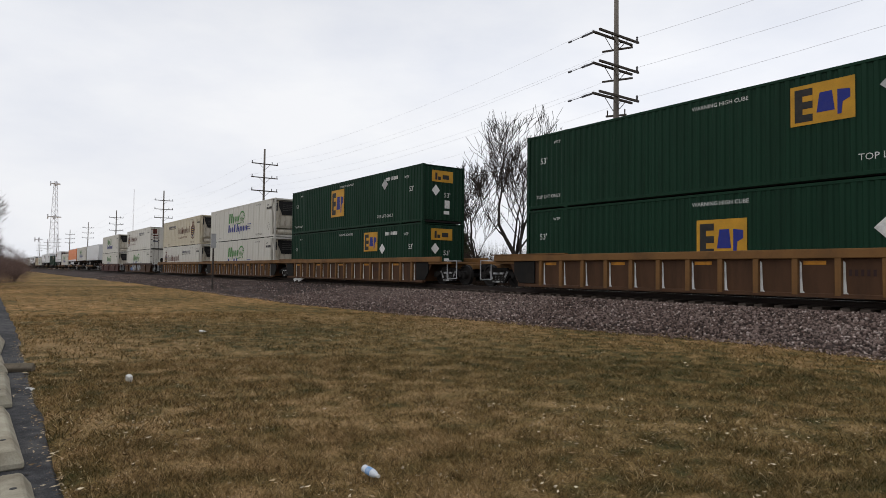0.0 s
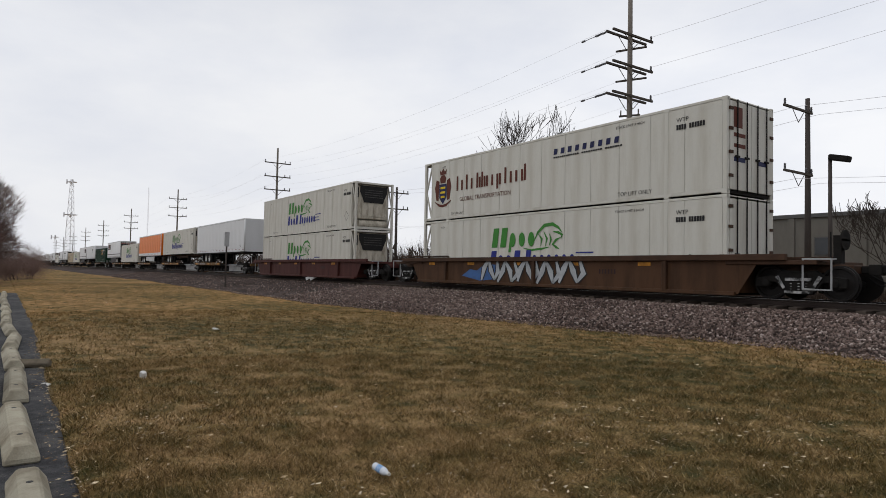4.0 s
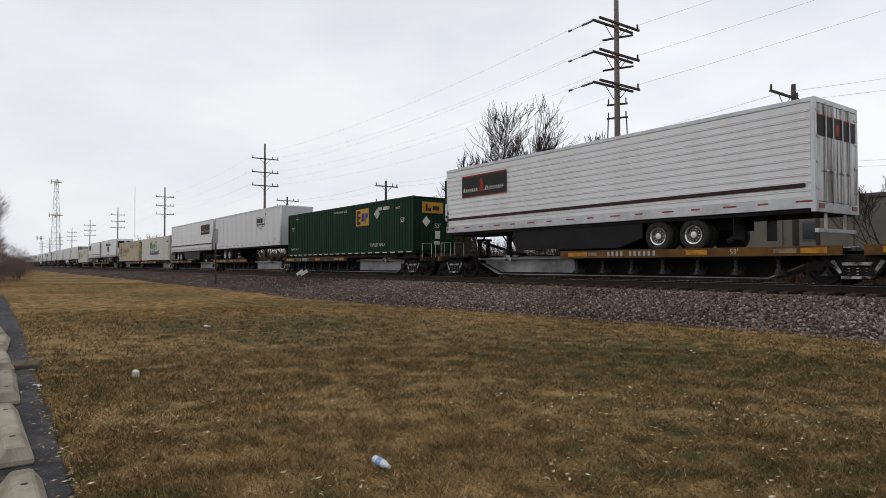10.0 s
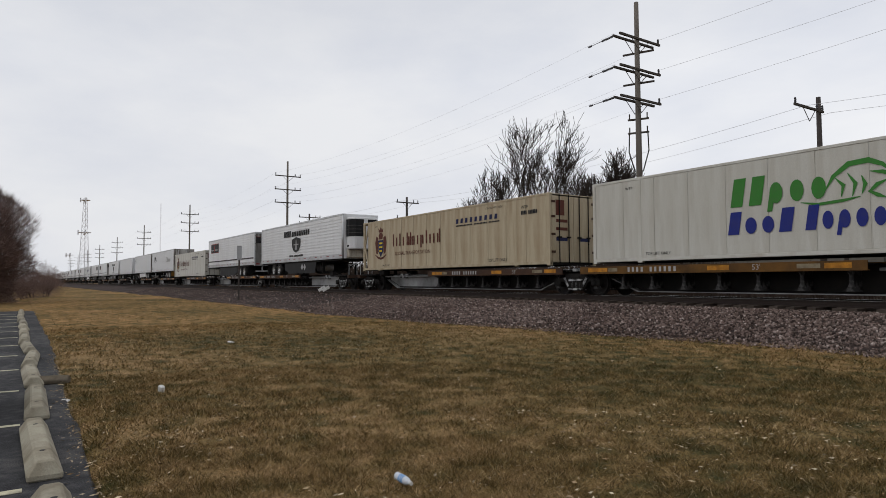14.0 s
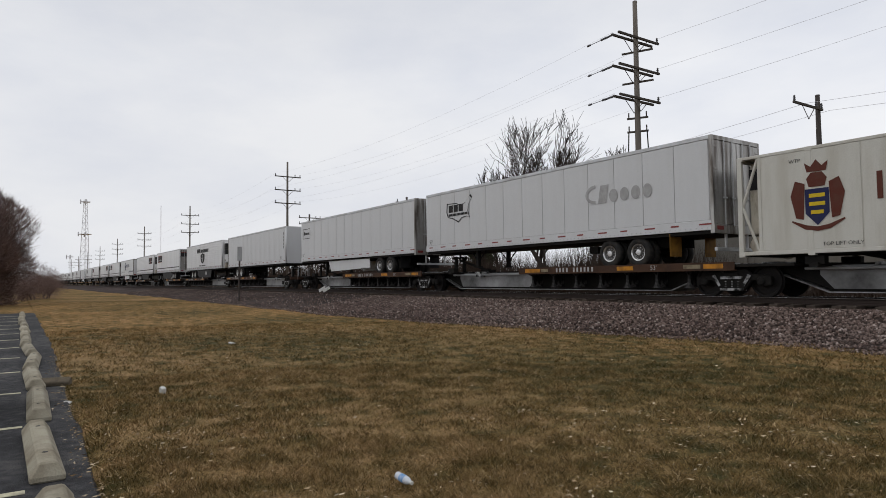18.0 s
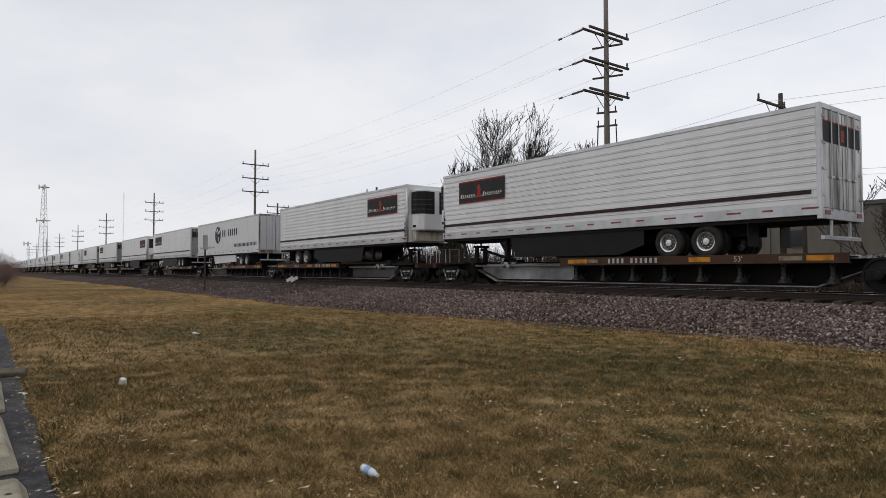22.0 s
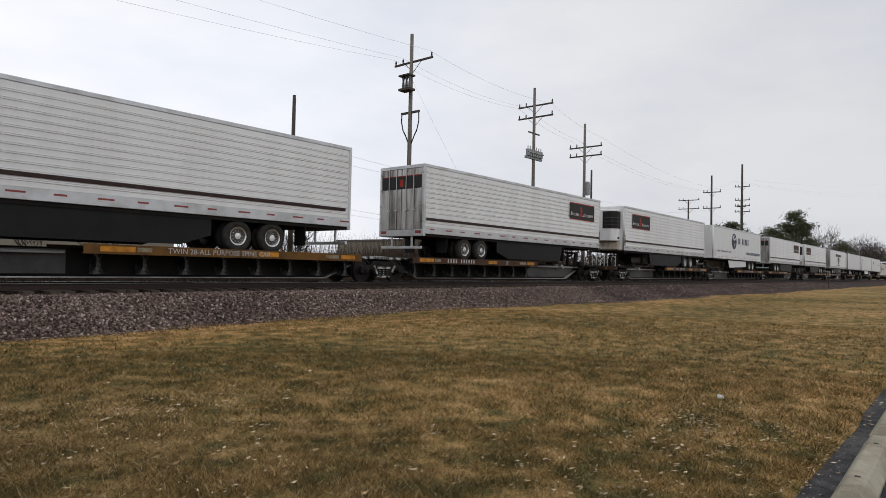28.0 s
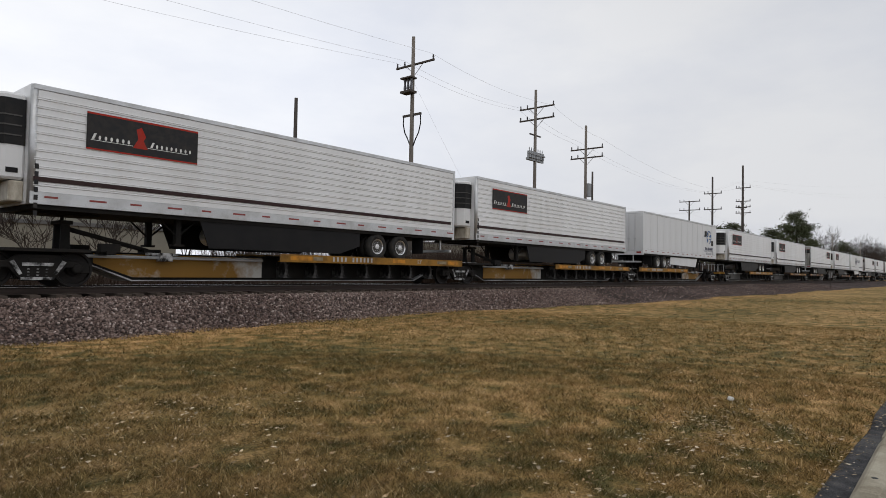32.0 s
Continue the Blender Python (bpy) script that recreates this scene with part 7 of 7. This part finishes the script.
block = building("warehouse", "long grey block-walled warehouse with small windows", -40.0, -2.1, 45.0, 70.0, 5.7, BLOCK_WALL, FASCIA, 0, ((30.5, 3.2, 0.9, 1.1), (20.0, 3.2, 0.9, 1.1)))
for k in range(9):
    part("pilaster", lambda: Form().box(0, 0.4, -0.12, 0.0, 0, 5.7), BLOCK_WALL, block, key="pilaster", at=pose(k * 4.45, 0, 0))
shop = building("low_workshop", "low pale workshop with a dark fascia and roof units", -2.0, 24.0, 47.0, 62.0, 4.1, PALE_WALL, FASCIA)
part("band", Form().box(0, 26, -0.04, 0.0, 1.6, 1.75), FASCIA, shop)
part("parapet", Form().box(0.5, 25.5, 2.0, 2.3, 4.3, 5.1), PALE_WALL, shop)
for x, w, h in ((4.6, 0.9, 1.1), (10.6, 2.2, 1.2), (13.0, 1.4, 1.0)):
    u = part("roof_unit", Form().box(x - w / 2, x + w / 2, 0.6, 2.0, 4.35, 4.35 + h), GALV, shop, "pale roof ventilation unit", bevel=0.03)
    part("grille", Form().box(x - w / 2 + 0.12, x + w / 2 - 0.12, 0.58, 0.6, 4.5, 4.2 + h), GRILLE, u)
house = thing("house", "small pale house with a dark gabled roof", "house", at=pose(21.0, 62.0, 0))
part("wall", Form().box(0, 9, 0, 8, 0, 4.8), PALE_WALL, house)
part("roof", Form().prism([(-0.4, 4.7), (4.0, 7.6), (8.4, 4.7)], "x", -0.4, 9.4), SHINGLE, house)
building("far_shed", "far grey shed beyond the railway", 60.0, 84.0, 55.0, 70.0, 5.0, PALE_WALL, FASCIA)

# ---- trees ----
def grow(f, twigs, p, d, length, r, depth, r_gen, spread, minimum):
    """A crooked limb with side limbs all along it: thick ones go into f, thin ones into twigs."""
    n = 5 if r > 0.05 else 3
    pts, q = [p], d.copy()
    for k in range(n):
        q = (q + Vector((r_gen.gauss(0, 0.17), r_gen.gauss(0, 0.17), r_gen.gauss(0.06, 0.10)))).normalized()
        pts.append(pts[-1] + q * length / n)
    tip = max(minimum, r * 0.45)
    (f if r > 0.035 else twigs).tube(pts, r, 7 if r > 0.1 else 4 if r > 0.03 else 3, tip, caps=False)
    if depth == 0:
        return
    m = 4
    for k in range(m):
        t = 1.0 if k == 0 else 0.36 + 0.62 * (k - r_gen.random()) / (m - 1)
        i = min(int(t * n), n - 1)
        along = (pts[i + 1] - pts[i]).normalized()
        side = Vector((r_gen.gauss(0, 1), r_gen.gauss(0, 1), r_gen.gauss(0.1, 0.4))).normalized()
        nd = (along * (1.3 if k == 0 else 0.7) + side * spread + Vector((0, 0, 0.30))).normalized()
        size = length * r_gen.uniform(0.55, 0.88) * (1.1 - 0.25 * t)
        grow(f, twigs, pts[i].lerp(pts[i + 1], t * n - i), nd, size, max(minimum, tip if k == 0 else r * (1 - 0.55 * t) * 0.55), depth - 1, r_gen, spread, minimum)


def bare_tree(x, y, tall, seed, label, depth=6, spread=0.75, stems=1, minimum=0.015, twig=None, fat=None):
    g = random.Random(seed)
    th = thing("bare_tree", label, "tree", "bare trees", at=pose(x, y, 0.0))
    f, tw = Form(), Form()
    for s in range(stems):
        a = 2 * math.pi * s / max(1, stems) + g.random()
        d = Vector((math.cos(a) * 0.18 * (stems > 1), math.sin(a) * 0.18 * (stems > 1), 1)).normalized()
        grow(f, tw, Vector((math.cos(a) * 0.25 * (stems > 1), math.sin(a) * 0.25 * (stems > 1), -0.2)), d, tall * 0.42, fat or tall * 0.014, depth - 1, g, spread, minimum)
    part("trunk", f, BARK, th)
    if tw.v:
        part("crown", tw, twig or TWIG, th, "bare leafless twigs")
    return th


LBL = "leafless deciduous tree with dark bare branches"
for k, (x, h, wide, lean) in enumerate(((-43.8, 11.8, 0.50, 0), (-40.6, 14.2, 0.50, 0), (-37.2, 15.4, 0.54, 0), (-35.0, 13.2, 0.56, 3), (-32.4, 10.8, 0.56, 5))):
    tree = bare_tree(x - 0.1 * lean, 36.0 + 0.5 * (k % 2), h, 3 + 4 * k, LBL, 6, wide, minimum=0.019, fat=h * 0.018)
    tree.matrix_basis = tree.matrix_basis @ pose(0, 0, 0, 0, lean, 0)
bare_tree(8.4, 33.5, 7.0, 31, "young leafless tree in front of a workshop", 5)
bare_tree(10.6, 34.5, 5.8, 33, "young leafless tree in front of a workshop", 5)
bare_tree(-12.2, 40.0, 7.5, 35, "young leafless tree in front of a warehouse", 5)
bare_tree(-15.0, 42.0, 8.0, 36, "young leafless tree in front of a warehouse", 5)
bare_tree(-5.5, 36.0, 6.2, 37, "young leafless tree in front of a warehouse", 5)
for k, (x, h) in enumerate(((13.2, 5.6), (16.4, 6.2), (19.3, 5.0), (24.5, 5.4), (2.5, 5.2))):
    bare_tree(x, 31.0 + 0.6 * k, h, 140 + k, "young leafless tree behind the track", 5)
bare_tree(-1.0, 35.0, 5.0, 38, "young leafless tree in front of a warehouse", 4)
for k, (x, y, h) in enumerate(((-300, 58, 17), (-288, 62, 15), (-250, 75, 13), (186, 42, 14), (228, 36, 18.5), (241, 36, 19.0), (262, 38, 15), (300, 40, 15))):
    bare_tree(x, y, h, 50 + k, "far leafless tree beside the railway", 5, 0.8, minimum=0.03)


def thicket(x, y, rx, ry, tall, n, seed, label, m, name="thicket", zc=0.42):
    """A dense crown of fine upright twigs on several stems."""
    th = bare_tree(x, y, tall * 0.55, seed, label, 4, 0.45, 4, 0.02, m, tall * 0.016)
    th.name = name
    g = np.random.default_rng(seed)
    u = g.normal(size=(n, 3))
    u /= np.linalg.norm(u, axis=1)[:, None]
    u *= (g.random(n) ** 0.45)[:, None]
    lump = 1 + 0.16 * np.sin(u[:, 0] * 7 + seed) + 0.13 * np.sin(u[:, 2] * 9 + u[:, 1] * 5)
    c = u * np.array([rx, ry, tall * 0.5]) * lump[:, None] + np.array([0, 0, tall * (zc + 0.08)])
    c[:, 2] = np.maximum(c[:, 2], 0.1)
    d = u * 0.8 + np.array([0, 0, 0.7]) + g.normal(0, 0.45, (n, 3))
    d /= np.linalg.norm(d, axis=1)[:, None]
    w = np.cross(d, g.normal(size=(n, 3)))
    w /= np.linalg.norm(w, axis=1)[:, None]
    ln = g.uniform(0.35, 0.95, n)[:, None] * tall / 9
    th2 = g.uniform(0.010, 0.026, n)[:, None] * tall / 8
    v = np.stack([c - w * th2, c + w * th2, c + d * ln], 1)
    ob = tri_soup("twig_mass", v, 3, [(0, 1, 2)], m)
    ob.parent = th
    ob["label"] = "dense fine twigs"
    return th


thicket(-58.0, -2.7, 4.0, 3.3, 8.3, 60000, 71, "dense brown leafless tree at the end of the lawn", HEDGE_TWIG, "dense_tree")
thicket(-70.0, 0.6, 4.0, 2.2, 2.6, 6000, 72, "low brown leafless bush at the end of the lawn", HEDGE_TWIG, "bush", 0.35)
thicket(-52.0, -9.5, 4.5, 4.2, 7.5, 10000, 73, "dense brown leafless tree at the end of the lawn", HEDGE_TWIG, "dense_tree")
for k, (x, y) in enumerate(((-64.0, -1.6), (-60.5, -4.6), (-74.0, 1.2), (-67.0, -0.6), (-85.0, 0.4))):
    thicket(x, y, 4.5, 2.2, 3.0 + 0.35 * (k % 3), 8000, 160 + k, "low brown leafless bush at the end of the lawn", HEDGE_TWIG, "bush", 0.38)
for k in range(7):
    thicket(-78 - 13 * k, 2.6 + 0.45 * k, 5.5, 2.0, 3.0 + 0.3 * (k % 3), 4500, 80 + k, "low brown leafless bush beside the track", HEDGE_TWIG, "bush", 0.35)


def evergreen(x, y, tall, rad, seed, label):
    g = np.random.default_rng(seed)
    th = thing("evergreen_tree", label, "tree", "evergreen trees", at=pose(x, y, 0))
    part("trunk", Form().tube([(0, 0, -0.2), (0.1, 0, tall * 0.5), (0, 0.1, tall * 0.95)], tall * 0.018, 8, 0.05), BARK, th)
    n, nb = 8000, 58
    h = (g.random(nb) ** 0.9)
    reach = rad * np.sqrt(1 - h ** 1.7) * (0.72 + 0.28 * np.sin(h * 23 + seed)) * (0.35 + 0.65 * g.random(nb) ** 0.4)
    a = g.uniform(0, 2 * np.pi, nb)
    reach *= 0.78 + 0.34 * np.sin(a * 3 + h * 9 + seed) * np.sin(h * 14 + a)
    c = np.stack([np.cos(a) * reach, np.sin(a) * reach, tall * (0.16 + 0.84 * h) - reach * 0.12], 1)
    pick = g.integers(0, nb, n)
    c, a = c[pick] + g.normal(0, 1, (n, 3)) * np.array([rad * 0.12, rad * 0.12, rad * 0.06]), a[pick]
    d = np.stack([np.cos(a), np.sin(a), g.normal(-0.1, 0.4, n)], 1) + g.normal(0, 0.4, (n, 3))
    d /= np.linalg.norm(d, axis=1)[:, None]
    w = np.cross(d, g.normal(size=(n, 3)))
    w /= np.linalg.norm(w, axis=1)[:, None]
    v = np.stack([c - w * 0.10, c + w * 0.10, c + d * 0.7], 1)
    ob = tri_soup("crown", v, 3, [(0, 1, 2)], NEEDLE)
    ob.parent = th
    ob["label"] = "ragged dark green needles"
    return th


PINE = "ragged dark green pine beyond the railway"
evergreen(146.0, 40.0, 12.5, 6.0, 1, PINE)
evergreen(172.0, 38.0, 13.0, 7.5, 2, PINE)
evergreen(190.0, 36.0, 19.0, 7.0, 3, PINE)
evergreen(208.0, 38.0, 16.5, 6.0, 4, PINE)
evergreen(134.0, 40.0, 11.0, 4.5, 5, PINE)
evergreen(268.0, 36.0, 14.0, 9.0, 7, PINE)
thicket(186.0, 31.5, 9.0, 3.0, 8.5, 9000, 95, "tall reddish leafless shrub in front of pines", RED_TWIG, "bush", 0.4)
for k, (x, h) in enumerate(((330.0, 17.5), (372.0, 18.5), (420.0, 18.0), (475.0, 17.0))):
    thicket(x, 37.0 + k, 17.0, 8.0, h, 9000, 96 + k, "broad dense leafless tree beside the railway", TWIG, "dense_tree", 0.45)
evergreen(-55.0, 42.0, 6.0, 1.8, 6, "small dark evergreen among bare trees")

# a second, taller belt of brush behind the bare trees
g = np.random.default_rng(12)
n = 45000
qx, qy = np.where(g.random(n) < 0.68, g.uniform(-120, -26, n), g.uniform(25, 72, n)), g.uniform(37, 46, n)
qh = (1.2 + 4.2 * g.random(n) ** 1.1) * (0.85 + 0.2 * np.sin(qx * 0.31) + 0.12 * np.sin(qx * 0.83))
qa = g.uniform(0, 2 * np.pi, n)
qb = np.stack([qx, qy, np.full(n, 0.1)], 1)
qw = np.stack([np.cos(qa + 1.3), np.sin(qa + 1.3), np.zeros(n)], 1) * g.uniform(0.015, 0.045, n)[:, None]
qt = qb + np.stack([np.cos(qa) * 0.35, np.sin(qa) * 0.35, np.ones(n)], 1) * qh[:, None]
tagged(tri_soup("tall_brush", np.stack([qb - qw, qb + qw, qt], 1), 3, [(0, 1, 2)], RED_TWIG), "tall tangled leafless brush behind bare trees", "brush", kind="stuff")

# brush along the far side of the track, and far woods
g = np.random.default_rng(11)
n = 130000
bx2 = np.concatenate([g.uniform(-60, 45, n // 2), g.uniform(-260, 240, n // 4), g.uniform(0, 150, n - n // 2 - n // 4)])
by2 = 25.5 + 7.0 * g.random(n) ** 1.3
tall = (0.8 + 3.4 * g.random(n) ** 1.5) * (0.68 + 0.2 * ((bx2 > 8) & (bx2 < 110)) + 0.35 * np.sin(bx2 * 0.35) * np.sin(bx2 * 0.11 + 2) + 0.25)
tall = np.minimum(tall, 3.1 + 0.5 * np.sin(bx2 * 0.9)) * np.interp(bx2, [-24, -16, 24, 34], [1.0, 0.42, 0.42, 1.0])
ang, lean2 = g.uniform(0, 2 * np.pi, n), g.uniform(0.1, 0.8, n)
base = np.stack([bx2, by2, np.full(n, 0.12)], 1)
wv = np.stack([np.cos(ang + 1.3), np.sin(ang + 1.3), np.zeros(n)], 1) * g.uniform(0.010, 0.032, n)[:, None]
tipv = base + np.stack([np.cos(ang) * lean2, np.sin(ang) * lean2, np.ones(n)], 1) * np.maximum(tall, 0.25)[:, None]
tagged(tri_soup("brush", np.stack([base - wv, base + wv, tipv], 1), 3, [(0, 1, 2)], RED_TWIG), "tangled leafless brush and weeds behind the track", "brush", kind="stuff")
n = 42000
side_l = g.random(n) < 0.5
wx = np.where(side_l, g.uniform(-900, -130, n), g.uniform(120, 900, n))
wy = 46 + 70 * g.random(n)
wy = np.where(side_l & (g.random(n) < 0.35), -6 - 40 * g.random(n), wy)
wy = np.where(~side_l & (g.random(n) < 0.25), -20 - 60 * g.random(n), wy)
wh = (5 + 5 * np.abs(np.sin(wx * 0.05) * np.sin(wx * 0.013 + 1))) * g.random(n) ** 0.7
c = np.stack([wx, wy, wh], 1)
d = np.stack([g.normal(0, 0.5, n), g.normal(0, 0.5, n), np.ones(n)], 1) * g.uniform(0.8, 2.2, n)[:, None]
w = np.stack([g.normal(0, 1, n), g.normal(0, 1, n), np.zeros(n)], 1) * 0.16
tagged(tri_soup("far_woods", np.stack([c - w, c + w, c + d], 1), 3, [(0, 1, 2)], TWIG), "far leafless woods along the horizon", "woods", kind="stuff")



def motions():
    times = [float(t) for t in range(33)]
    for ob, x, z, turn in MOVING:
        walk(ob, [(t, pose(x + travel(t), TRACK_Y, z, 0, 0, turn)) for t in times])
    spin = [(k / FPS, math.degrees(travel(k / FPS) / WHEEL_R)) for k in range(32 * FPS + 1)]
    for w, x in WHEELSETS:
        walk(w, [(t, pose(x, 0, WHEEL_R, 0, a, 0)) for t, a in spin])


motions()
